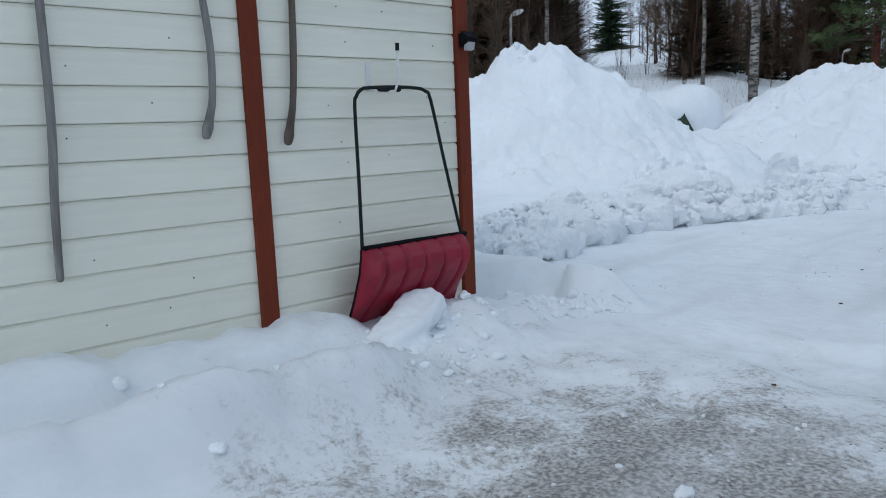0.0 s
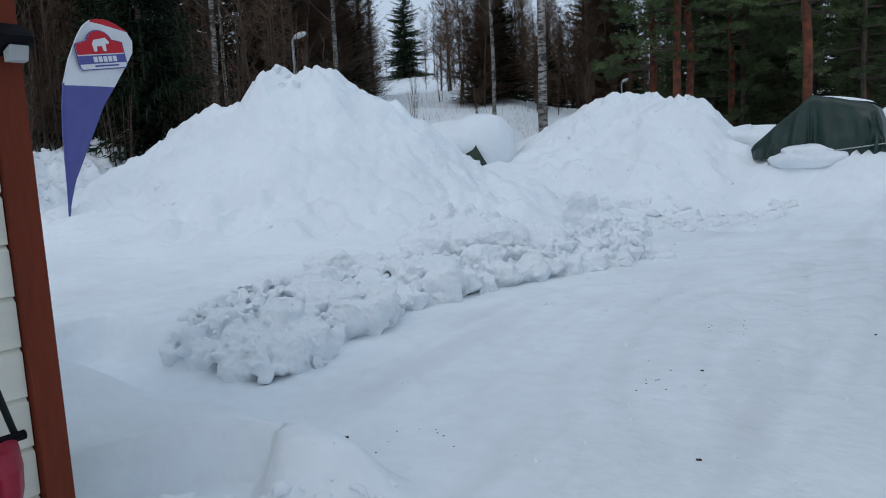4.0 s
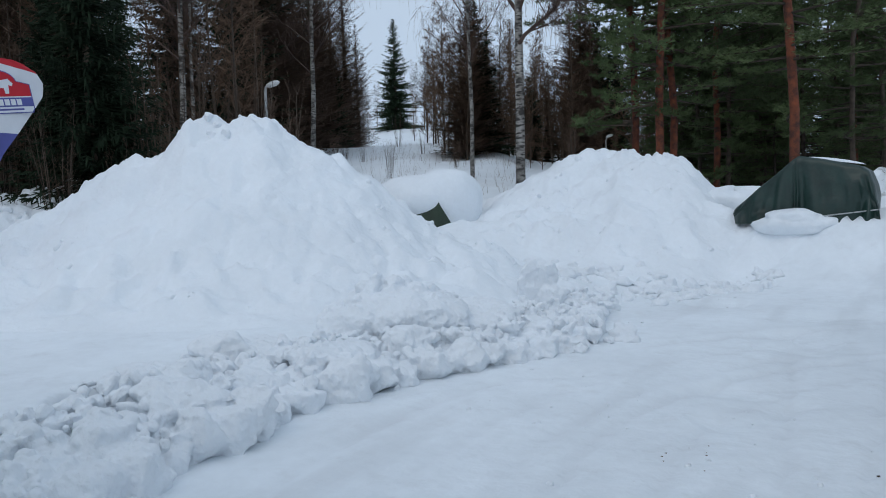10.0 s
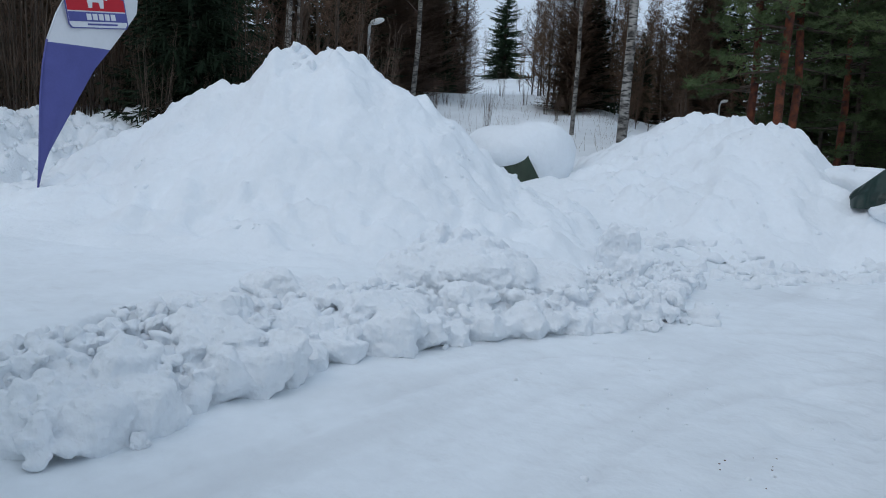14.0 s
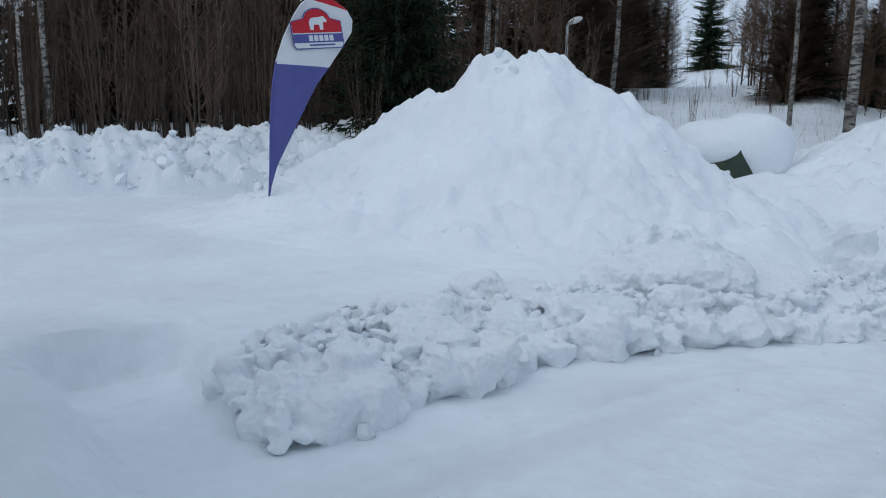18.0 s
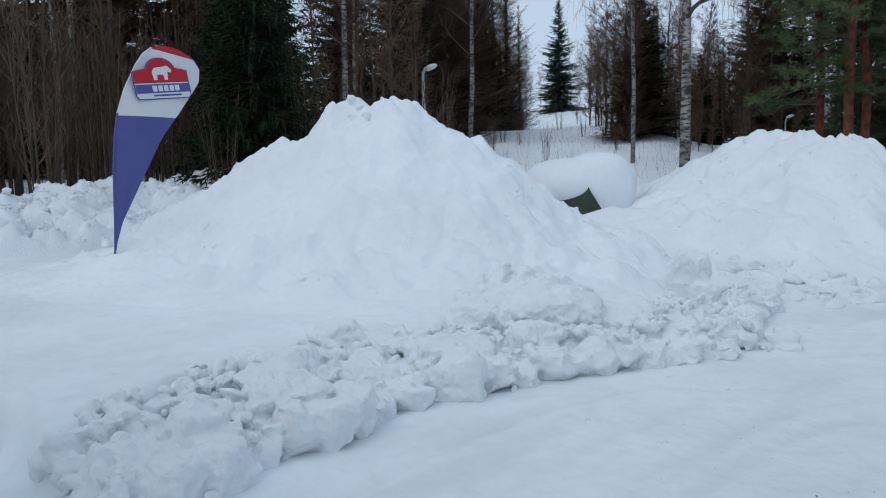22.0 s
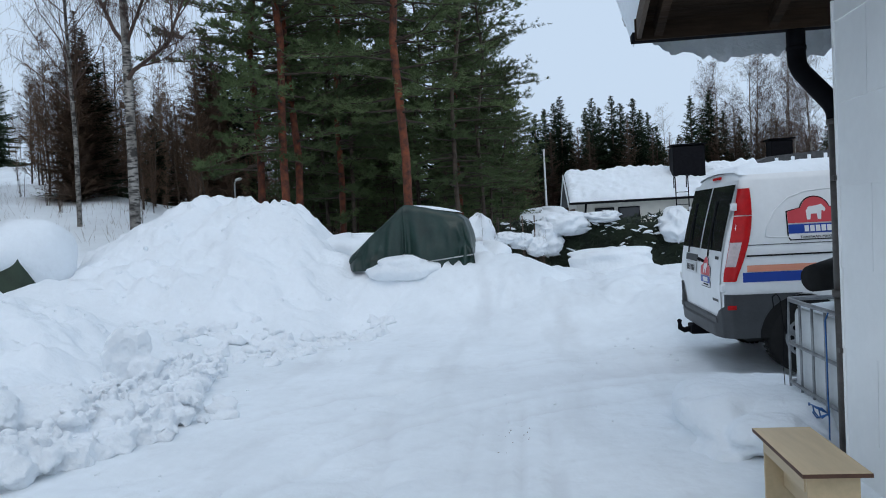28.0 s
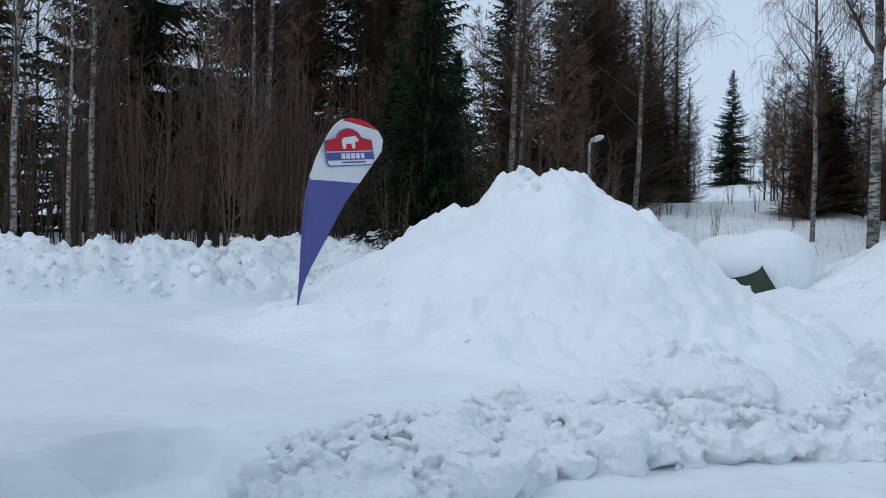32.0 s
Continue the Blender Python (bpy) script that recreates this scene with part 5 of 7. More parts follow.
# pines by the houses
for b, d, h in ((35.2, 66, 8), (33.4, 56, 9)):
    plant("bare", *at_angle(b, d), h)
for b, d, h in ((19.0, 24, 15), (17.1, 23, 16), (16.4, 24, 15), (13.3, 27, 14), (8.15, 21, 15), (4.3, 28, 11)):
    plant("pine", *at_angle(b, d), h)
for b, d, h in ((4.4, 24, 12.5), (2.6, 26, 11), (12.5, 28, 15), (14.3, 29, 15), (7.4, 29, 15), (5.6, 30, 15), (3.9, 34, 14), (2.2, 36, 11.5), (1.2, 38, 10), (11.0, 32, 15), (16.2, 31, 15), (8.6, 33, 15), (13.4, 34, 14), (10.2, 31, 13), (15.4, 31, 14)):
    plant("thicket", *at_angle(b, d), h, "pine trees of the wood")
for b, d, h in ((2.2, 28, 7.6), (1.2, 30, 7.2), (0.4, 32, 6.4), (2.9, 30, 8.4), (1.7, 33, 7.8), (0.9, 35, 6.8)):
    plant("thicket", *at_angle(b, d), h, "pine trees of the wood", wide=1.1, exact=True)
for k in range(16):
    b = 9 + 8 * (k + trng.random()) / 16
    plant("thicket", *at_angle(b, rv(trng, 29, 36)), rv(trng, 8, 11), "pine trees of the wood")
for k in range(8):
    b = 2 + 17 * (k + trng.random()) / 12
    plant("spruce", *at_angle(b, rv(trng, 40, 50)), rv(trng, 10, 14))
# far line of wood behind the houses
for k in range(100):
    b = 3.5 - 27.5 * (k + trng.random()) / 100
    kind = ("spruce", "larch", "bare", "larch", "spruce")[k % 5]
    plant(kind, *at_angle(b, rv(trng, 76, 96)), rv(trng, 7.0, 9.6), wide=1.5, exact=True)
for b, d, h in ((-1.2, 68, 10.6), (-1.9, 70, 11.4), (-2.6, 72, 12.0), (-3.1, 70, 12.4), (-3.7, 74, 10.5), (-4.9, 72, 11.4), (-5.4, 70, 12.0), (-5.9, 72, 11.4), (-6.8, 70, 12.0), (-7.4, 72, 11.6), (-8.3, 70, 11.8), (-8.8, 72, 10.9), (-9.3, 74, 10.8), (-9.9, 70, 9.0), (-12.3, 70, 11.4), (-13.6, 68, 11.4), (-13.0, 72, 9.9), (-14.5, 72, 10.0), (-15.5, 74, 9.6)):
    plant("spruce", *at_angle(b, d), h, wide=1.35, exact=True)
for b, d, h in ((0.6, 60, 8.5), (-0.4, 62, 8.6), (-2.3, 66, 8.8), (-4.3, 66, 9.0), (-5.1, 65, 8.6), (-7.9, 66, 9.2), (-9.6, 66, 8.0), (-10.8, 66, 8.0), (-11.6, 66, 7.6), (-14.0, 66, 9.0), (-15.2, 68, 9.4), (-16.6, 68, 9.6), (-17.8, 68, 9.8)):
    plant("larch", *at_angle(b, d), h, wide=1.4, exact=True)
plant("birch", *at_angle(-10.4, 72), 11.0, exact=True)
for b, d, h in ((-13.2, 70, 14.5), (-14.2, 72, 13.5), (-15.2, 68, 14), (-16.0, 70, 15), (-17.6, 72, 15), (-18.2, 70, 14), (-19.0, 68, 14.5), (-20.2, 70, 15), (-8.6, 74, 9.5), (-8.1, 76, 9)):
    plant("birch", *at_angle(b, d), h, wide=1.2)
for b, h in ((-9.2, 10), (-13.8, 17), (-14.6, 16), (-16.4, 18), (-17.2, 17), (-18.6, 16), (-19.4, 17)):
    plant("birch", *at_angle(b, 92), h)


# ---- shed ----
def build_shed():
    shed = thing("shed_wall", "weathered white board shed with dark red corner posts", "shed", kind="structure")
    g = Geo()
    g.prism([(-0.018, -6.5, 0), (0.004, -6.5, 0), (0.007, -6.5, 0.004), (0.007, -6.5, 0.139), (0.0, -6.5, 0.145), (-0.006, -6.5, 0.1555), (-0.018, -6.5, 0.1555)], (0, 6.40, 0))
    me = part("board", g, BOARD, shed).data
    first = bpy.data.objects["board"]
    for k in range(17):
        ob = first if k == 0 else new("board", me)
        ob.parent = shed
        ob.location.z = 0.035 + 0.1575 * k
    # nail heads in slanting rows
    nails = Geo()
    nrng = random.Random(3)
    for k in range(15):
        for y in (-2.9, -2.25, -1.85, -0.95, -0.55, -0.25):
            if nrng.random() < 0.45:
                yy, zz = y + nrng.uniform(-0.08, 0.08), 0.035 + 0.1575 * k + nrng.uniform(0.03, 0.12)
                nails.tube([(0.005, yy, zz), (0.0095, yy, zz)], 0.0035, 6)
    part("nail_heads", nails, BLACKMETAL, shed)
    part("wall_core", Geo().box(-2.4, -0.019, -6.5, -0.10, -0.3, 2.7), BOARD, shed)
    part("north_wall", Geo().box(-2.4, -0.11, -0.099, -0.05, -0.3, 2.7), BOARD, shed)
    part("corner_post", Geo().box(-0.10, 0.035, -0.095, -0.005, 0.19, 2.7, 0.004), RED, shed, "dark red corner board")
    part("wall_post", Geo().box(0.0085, 0.035, -1.48, -1.385, 0.1, 2.7, 0.003), RED, shed, "dark red upright board")
    part("footing", Geo().box(-2.3, -0.021, -6.4, -0.101, -0.4, 0.15), mat("grey_concrete", (0.3, 0.29, 0.27), 0.85, vary=0.3, scale=6), shed)
    part("roof", Geo().box(-2.6, 0.25, -6.7, 0.2, 2.7, 2.8), DARKWOOD, shed)


build_shed()


def bent_handle(label, pts, radii, material, group="hanging handles"):
    ob = thing("tool_handle", label, "tool handle", pts[-1], group)
    o = Vector(pts[-1])
    course, rad = rounded([Vector(p) - o for p in pts], [r * 0.82 for r in radii])
    tip = (course[-1] - course[-2]).normalized()
    course, rad = course + [course[-1] + tip * 0.010, course[-1] + tip * 0.014], rad + [rad[-1] * 0.75, rad[-1] * 0.2]
    g = Geo().tube(course, rad, 12)
    part("shaft", g, material, ob, "", True)
    part("nail", Geo().tube([(-pts[-1][0] + 0.004, 0.0, pts[0][2] - o.z - 0.05), (0.045, 0.0, pts[0][2] - o.z - 0.05)], 0.004, 6), BLACKMETAL, ob)


OLDWOOD = mat("grey_brown_wood", (0.11, 0.085, 0.07), 0.8, vary=0.5, scale=10, bump=0.5, bump_scale=60, stretch=(1, 1, 0.1))
bent_handle("long bent grey wooden handle hung on the shed wall", [(0.04, -2.33, 2.15), (0.045, -2.335, 1.78), (0.05, -2.345, 1.31), (0.05, -2.37, 0.95), (0.045, -2.38, 0.67)], [0.021, 0.021, 0.022, 0.021, 0.019], GREYWOOD)
bent_handle("grey wooden handle with a knobbed end hung on the shed wall", [(0.04, -1.70, 2.15), (0.045, -1.66, 1.83), (0.05, -1.645, 1.6), (0.05, -1.655, 1.40), (0.05, -1.676, 1.31), (0.05, -1.690, 1.262), (0.05, -1.700, 1.225)], [0.018, 0.020, 0.021, 0.020, 0.024, 0.031, 0.024], GREYWOOD)
bent_handle("dark brown knobbed wooden handle hung on the shed wall", [(0.04, -1.19, 2.15), (0.045, -1.20, 1.87), (0.05, -1.215, 1.6), (0.05, -1.235, 1.38), (0.05, -1.258, 1.27), (0.05, -1.270, 1.215), (0.05, -1.278, 1.18)], [0.018, 0.020, 0.022, 0.020, 0.024, 0.031, 0.024], OLDWOOD)

# wall hook
hook = thing("wall_hook", "white metal wall hook with a black tip", "hook", (0.0085, -0.70, 1.44))
part("plate", Geo().box(0, 0.003, -0.052, -0.022, 0.0, 0.15, 0.001), WHITE, hook)
part("arm", Geo().tube([(0.0, -0.037, 0.02), (0.05, -0.01, -0.012), (0.12, 0.05, -0.012), (0.15, 0.055, 0.05), (0.155, 0.05, 0.20)], 0.008, 8), WHITE, hook, "", True)
part("tip", Geo().tube([(0.155, 0.05, 0.196), (0.155, 0.05, 0.235)], 0.0105, 8), RUBBER, hook, "black rubber tip")

# wall lamp
lamp = thing("wall_lamp", "black outdoor lamp with a clear pane on the corner post", "wall lamp", (0.036, -0.05, 1.66))
part("bracket", Geo().box(0, 0.03, -0.03, 0.03, 0.03, 0.11, 0.003), BLACKMETAL, lamp)
part("hood", Geo().prism([(0.03, -0.04, 0.12), (0.085, -0.04, 0.08), (0.085, -0.04, 0.06), (0.03, -0.04, 0.04)], (0, 0.08, 0)), BLACKMETAL, lamp)
part("pane", Geo().prism([(0.04, -0.028, 0.038), (0.078, -0.028, 0.054), (0.066, -0.028, 0.012), (0.04, -0.028, 0.008)], (0, 0.056, 0)), POST, lamp, "pale glass pane")


# ---- snow scoop ----
def build_scoop():
    s = thing("snow_scoop", "dark red plastic snow scoop hung on the shed wall", "snow scoop", (0.1, -0.58, 0.17))
    o = Vector((0.1, -0.58, 0.17))
    U = [(0.165, -0.950, 0.58), (0.135, -0.925, 0.95), (0.10, -0.90, 1.34), (0.097, -0.885, 1.40), (0.095, -0.85, 1.437), (0.095, -0.79, 1.447), (0.095, -0.62, 1.452), (0.095, -0.47, 1.447), (0.097, -0.41, 1.43), (0.10, -0.375, 1.38), (0.115, -0.30, 1.02), (0.135, -0.225, 0.66), (0.14, -0.21, 0.60)]
    part("handle", Geo().tube(*rounded([Vector(p) - o for p in U], [0.0098] * len(U)), 10), DARKGREEN, s, "black-green steel tube handle", True)
    part("grip", Geo().tube([Vector((0.098, y, 1.442)) - o for y in (-0.74, -0.73, -0.66, -0.6, -0.59)], [0.011, 0.016, 0.018, 0.017, 0.011], 10), RUBBER, s, "black rubber grip", True)
    part("rim", Geo().tube([Vector(p) - o for p in ((0.185, -0.955, 0.615), (0.17, -0.58, 0.612), (0.155, -0.195, 0.605))], 0.015, 8), BLACKMETAL, s, "black steel rim", True)
    prof = [(0.0, 0.60), (0.05, 0.61), (0.11, 0.59), (0.155, 0.55), (0.165, 0.49), (0.13, 0.41), (0.05, 0.31), (-0.04, 0.22), (-0.09, 0.16)]
    prof_n = len(prof) - 1

    def skin(u, v, inner=0.0):
        k = v * prof_n
        i = min(int(k), prof_n - 1)
        f = k - i
        dx, z = (prof[i][c] * (1 - f) + prof[i + 1][c] * f for c in (0, 1))
        width = 0.37 + 0.03 * v
        y = -0.578 - 0.09 * v + (2 * u - 1) * width
        rib = 0.0
        for r in (0.14, 0.32, 0.5, 0.68, 0.86):
            rib += math.exp(-(((u - r) / 0.016) ** 2))
        side = min(1.0, min(u, 1 - u) / 0.07) ** 0.5
        x = 0.155 - 0.03 * u + dx * (0.35 + 0.65 * side) - 0.026 * rib * (v > 0.12) - inner
        return Vector((x, y, z - inner * 0.6)) - o

    g = Geo()
    g.grid(lambda u, v: skin(u, v), 141, 33)
    part("scoop", g, SLED, s, "dark red ribbed plastic scoop", True)
    g2 = Geo()
    g2.grid(lambda u, v: skin(u, v, 0.012), 61, 33)
    part("inner_skin", g2, SLED, s, "", True)
    part("edge_strip", Geo().tube([skin(0.0, v) for v in (0, 0.15, 0.3, 0.5, 0.7, 0.85, 1)], 0.007, 6), BLACKMETAL, s, "black steel side edge", True)


build_scoop()

# ---- house on the other side of the drive ----
WX, WY = 4.205, 5.46


def build_house():
    h = thing("house_wall", "white panel-clad house wall beside the drive", "house", kind="structure")
    part("wall_core", Geo().box(WX + 0.012, 12, 0.4, WY - 0.012, -0.3, 2.75), PANEL, h)
    z, row = -0.20, 0
    while z < 2.7:
        y1, y = WY, WY - (0.40 if row % 2 else 1.0)
        while y1 > 0.5:
            lift = 0.004 * (row % 2)
            part("panel", Geo().prism([(WX - 0.006, y + 0.003, z + 0.002), (WX - 0.006, y1 - 0.003, z + 0.002), (WX + 0.002, y1 - 0.003, min(2.72, z + 0.468)), (WX + 0.002, y + 0.003, min(2.72, z + 0.468))], (0.009, 0, 0)), PANEL, h)
            y1, y = y, y - 1.0
        z += 0.466
        row += 1
    part("corner_strip", Geo().box(WX - 0.012, WX + 0.03, WY - 0.010, WY + 0.012, -0.2, 2.72, 0.002), PANEL, h)


build_house()


def build_eave():
    r = thing("house_roof", "dark timber roof overhang carrying thick old snow", "roof", kind="structure")
    slope = 0.36
    zb = 2.765

    def zr(y):
        return zb + (6.07 - y) * slope

    # boards under the roof, seen from below
    for k in range(26):
        y1 = 5.998 - 0.115 * k
        g = Geo()
        g.prism([(3.22, y1, zr(y1) + 0.03), (3.22, y1 - 0.111, zr(y1 - 0.111) + 0.03), (3.22, y1 - 0.111, zr(y1 - 0.111) + 0.052), (3.22, y1, zr(y1) + 0.052)], (8.6, 0, 0))
        part("roof_board", g, DARKWOOD, r)
    for x in (3.30, 4.02, 5.0, 6.2):
        g = Geo()
        g.prism([(x, 6.0, zr(6.0) - 0.07), (x, 2.9, zr(2.9) - 0.09), (x, 2.9, zr(2.9) + 0.028), (x, 6.0, zr(6.0) + 0.028)], (0.055, 0, 0))
        part("rafter", g, DARKWOOD, r)
    g = Geo()
    g.prism([(3.19, 6.02, zr(6.02) - 0.075), (3.19, 2.9, zr(2.9) - 0.1), (3.19, 2.9, zr(2.9) + 0.06), (3.19, 6.02, zr(6.02) + 0.06)], (0.028, 0, 0))
    part("verge_board", g, VERGE, r, "dark weathered verge board")
    part("fascia", Geo().box(3.18, 12, 6.0, 6.02, zb - 0.06, zb + 0.08), DARKWOOD, r)
    # half-round gutter
    g = Geo()
    ring = [(6.022 + 0.055 - 0.055 * math.cos(a), zb - 0.005 - 0.062 * math.sin(a)) for a in np.linspace(0, math.pi, 9)]
    g.grid(lambda u, v: (3.165 + 8.8 * u, ring[int(v * 8 + 0.5)][0], ring[int(v * 8 + 0.5)][1]), 2, 9)
    g.grid(lambda u, v: (3.165 + 8.8 * u, ring[int(v * 8 + 0.5)][0] * 1.0, ring[int(v * 8 + 0.5)][1] + 0.004), 2, 9)
    g.poly([(3.165, y, z) for y, z in ring])
    part("gutter", g, BLACKMETAL, r, "black metal gutter", True, False)
    # old snow curling over the eave

    def snow(u, v):
        x = 3.17 + 9 * u ** 1.6
        a = -0.35 + v * 3.7
        lump = 0.05 * noise.noise(Vector((x * 2.2, a * 1.3, 2.0))) + 0.02 * noise.noise(Vector((x * 7, a * 3, 5.0)))
        if v < 0.70:
            t = v / 0.70
            y = 2.9 + (6.30 - 2.9) * t
            return (x - 0.05 * math.sin(t * 3) - lump, y, zr(y) + 0.06 + (0.34 + lump) * (1 - 0.15 * t ** 4))
        t = (v - 0.70) / 0.30
        drop = 0.385 * (0.35 + 0.65 * float(ss(3.15, 3.5, np.array(x)))) + 1.2 * lump + 0.10 * noise.noise(Vector((x * 3.1, 0.4, 9.0))) + 0.06 * noise.noise(Vector((x * 9, 0.4, 4.0))) + 0.05 * abs(noise.noise(Vector((x * 21, 0.7, 2.0))))
        return (x - lump, 6.30 + 0.10 * math.sin(t * math.pi) - 0.02 * t, zr(6.30) + 0.06 + 0.29 - drop * t)

    g = Geo()
    g.grid(snow, 240, 60)
    part("roof_snow", g, SNOW, r, "thick overhanging snow", True)
    end = Geo()
    end.grid(lambda u, v: (3.11 + 0.10 * u - 0.05 * math.sin(v * 3.1) * (1 - u), 4.0 + 2.3 * v, zr(4.0 + 2.3 * v) + 0.04 + 0.37 * (1 - u) * (0.9 + 0.2 * noise.noise(Vector((v * 6, u, 1))))), 5, 30)
    part("snow_end", end, SNOW, r, "", True)
    part("ceiling_core", Geo().box(4.25, 12, 0.4, 5.4, 2.76, 2.79), DARKWOOD, r)


build_eave()
pipe = thing("downpipe", "dark metal downpipe on the corner of the white house", "downpipe", (4.238, 5.535, 0))
for nm, pts in (("elbow", [(-0.03, 0.537, 2.72), (-0.03, 0.537, 2.62), (-0.03, 0.537, 2.54), (-0.03, 0.52, 2.48), (-0.027, 0.47, 2.425), (-0.02, 0.38, 2.365), (-0.006, 0.15, 2.215), (0.0, 0.06, 2.155), (0.0, 0.012, 2.10), (0.0, 0.0, 2.04)]), ("collar", [(-0.03, 0.537, 2.60), (-0.03, 0.537, 2.575)]), ("collar", [(0, 0, 2.06), (0, 0, 2.03)]), ("pipe", [(0, 0, 2.05), (0, 0, 1.02)]), ("collar", [(0, 0, 1.06), (0, 0, 1.02)]), ("lower_pipe", [(0, 0, 1.03), (0, 0, 0.02)])):
    part(nm, Geo().tube(pts, {"elbow": 0.058, "collar": 0.063}.get(nm, 0.052), 16), BLACKMETAL if nm == "elbow" or pts[0][2] > 2.5 else ZINC, pipe, "", True)
for z in (0.7, 1.7):
    part("bracket", Geo().box(-0.062, 0.02, -0.075, -0.02, z, z + 0.03, 0.003), ZINC, pipe)

# ---- bench ----
bench = thing("bench", "low birch plywood bench standing in snow by the house wall", "bench", (3.69, 4.645, 0.0))
part("seat", Geo().box(-0.145, 0.145, -0.365, 0.365, 0.385, 0.405, 0.0015), PLY, bench)
part("seat_edge", Geo().box(-0.146, 0.146, -0.367, -0.366, 0.386, 0.404), PLYEDGE, bench, "brown stained seat edge")
part("seat_edge", Geo().box(-0.147, -0.146, -0.365, 0.365, 0.386, 0.404), PLYEDGE, bench, "brown stained seat edge")
for nm, y in (("leg_board", -0.30), ("leg_board", 0.30)):
    part(nm, Geo().box(-0.11, 0.115, y - 0.009, y + 0.009, -0.03, 0.384, 0.0015), PLY, bench)
part("stretcher", Geo().box(-0.02, 0.0, -0.29, 0.29, 0.12, 0.384, 0.0015), PLY, bench)
part("rail", Geo().box(-0.115, -0.098, -0.29, 0.29, 0.30, 0.384, 0.0015), PLY, bench)

# ---- tank in its cage ----
def build_tank():
    t = thing("caged_tank", "white plastic liquid tank in a galvanised steel cage", "tank", (4.24, 5.60, -0.12))
    w, d, h = 1.15, 0.95, 1.03
    body = Geo().box(0.03, w, 0.03, d - 0.03, 0.05, 0.97, 0.05)
    part("tank_body", body, TANK, t, "cloudy white plastic tank", True)
    for z in (0.18, 0.43, 0.71, 1.02):
        r = 0.013 if z < 1 else 0.016
        pts = [(w, 0, z), (0.06, 0, z), (0.015, 0.015, z), (0, 0.06, z), (0, d - 0.06, z), (0.015, d - 0.015, z), (0.06, d, z), (w, d, z)]
        part("cage_ring", Geo().tube(pts, r, 8), GALV, t, "", True)
    for y in (0.03, 0.25, 0.47, 0.69, 0.92):
        part("cage_upright", Geo().tube([(0.002, y, 0.0), (0.002, y, 1.02)], 0.0095, 8), GALV, t, "", True)
    for x in (0.25, 0.5, 0.75):
        part("cage_upright", Geo().tube([(x, 0.0, 0.0), (x, 0.0, 1.02)], 0.0095, 8), GALV, t, "", True)
    part("tank_snow", Geo().grid(lambda u, v: (0.05 + 1.0 * u, 0.05 + 0.85 * v, 0.97 + 0.07 * (math.sin(math.pi * u) * math.sin(math.pi * v)) ** 0.4), 20, 20), SNOW, t, "thin snow on the tank", True)


build_tank()
# end of a black corrugated hose, simplified to a smooth bucket-like shape
bucket = thing("black_bucket", "black plastic hose end lying on the caged tank", "bucket", (4.33, 6.02, 1.03), turn=-60)
part("hose_body", Geo().tube([(0.0, 0.16, 0.09), (0.0, 0.155, 0.09), (0, 0.0, 0.075), (0, -0.14, 0.065)], [0.10, 0.107, 0.098, 0.085], 20), RUBBER, bucket, "", True)
part("rim", Geo().tube([(0, 0.13, 0.088), (0, 0.15, 0.09)], [0.112, 0.112], 20), RUBBER, bucket, "", True)
rope = thing("rope", "blue rope tied to the tank's cage", "rope", (4.20, 5.68, 0.2))
part("strand", Geo().tube([(0.0, 0.0, 0.71), (-0.02, 0.0, 0.66), (-0.015, 0.005, 0.4), (-0.02, 0.0, 0.2), (-0.015, 0.0, 0.07), (-0.02, 0, -0.2)], 0.005, 6), ROPE, rope, "", True)
for k, dy in enumerate((0.05, 0.12, 0.17)):
    part("loop", Geo().tube([(-0.02, 0.02, 0.09), (-0.05, dy * 0.6, 0.12 - 0.01 * k), (-0.05, dy * 1.4, 0.10), (-0.04, dy * 1.5, 0.06), (-0.045, dy * 0.7, 0.055 - 0.01 * k), (-0.02, 0.01, 0.085)], 0.0045, 6), ROPE, rope, "", True)
wire = thing("wire_hook", "thin black wire hooked over the cage", "wire", (4.22, 6.55, 0.0))
part("hook", Geo().tube([(-0.03, 0.12, 0.82), (-0.03, 0.14, 0.90), (-0.02, 0.08, 0.93), (-0.015, 0.02, 0.90), (-0.015, -0.03, 0.72), (-0.015, -0.10, 0.66), (-0.015, -0.12, 0.92)], 0.004, 6), BLACKMETAL, wire, "", True)
part("strand", Geo().tube([(-0.015, -0.04, 0.70), (-0.02, -0.02, 0.4), (-0.03, -0.10, -0.02)], 0.003, 6), BLACKMETAL, wire, "", True)


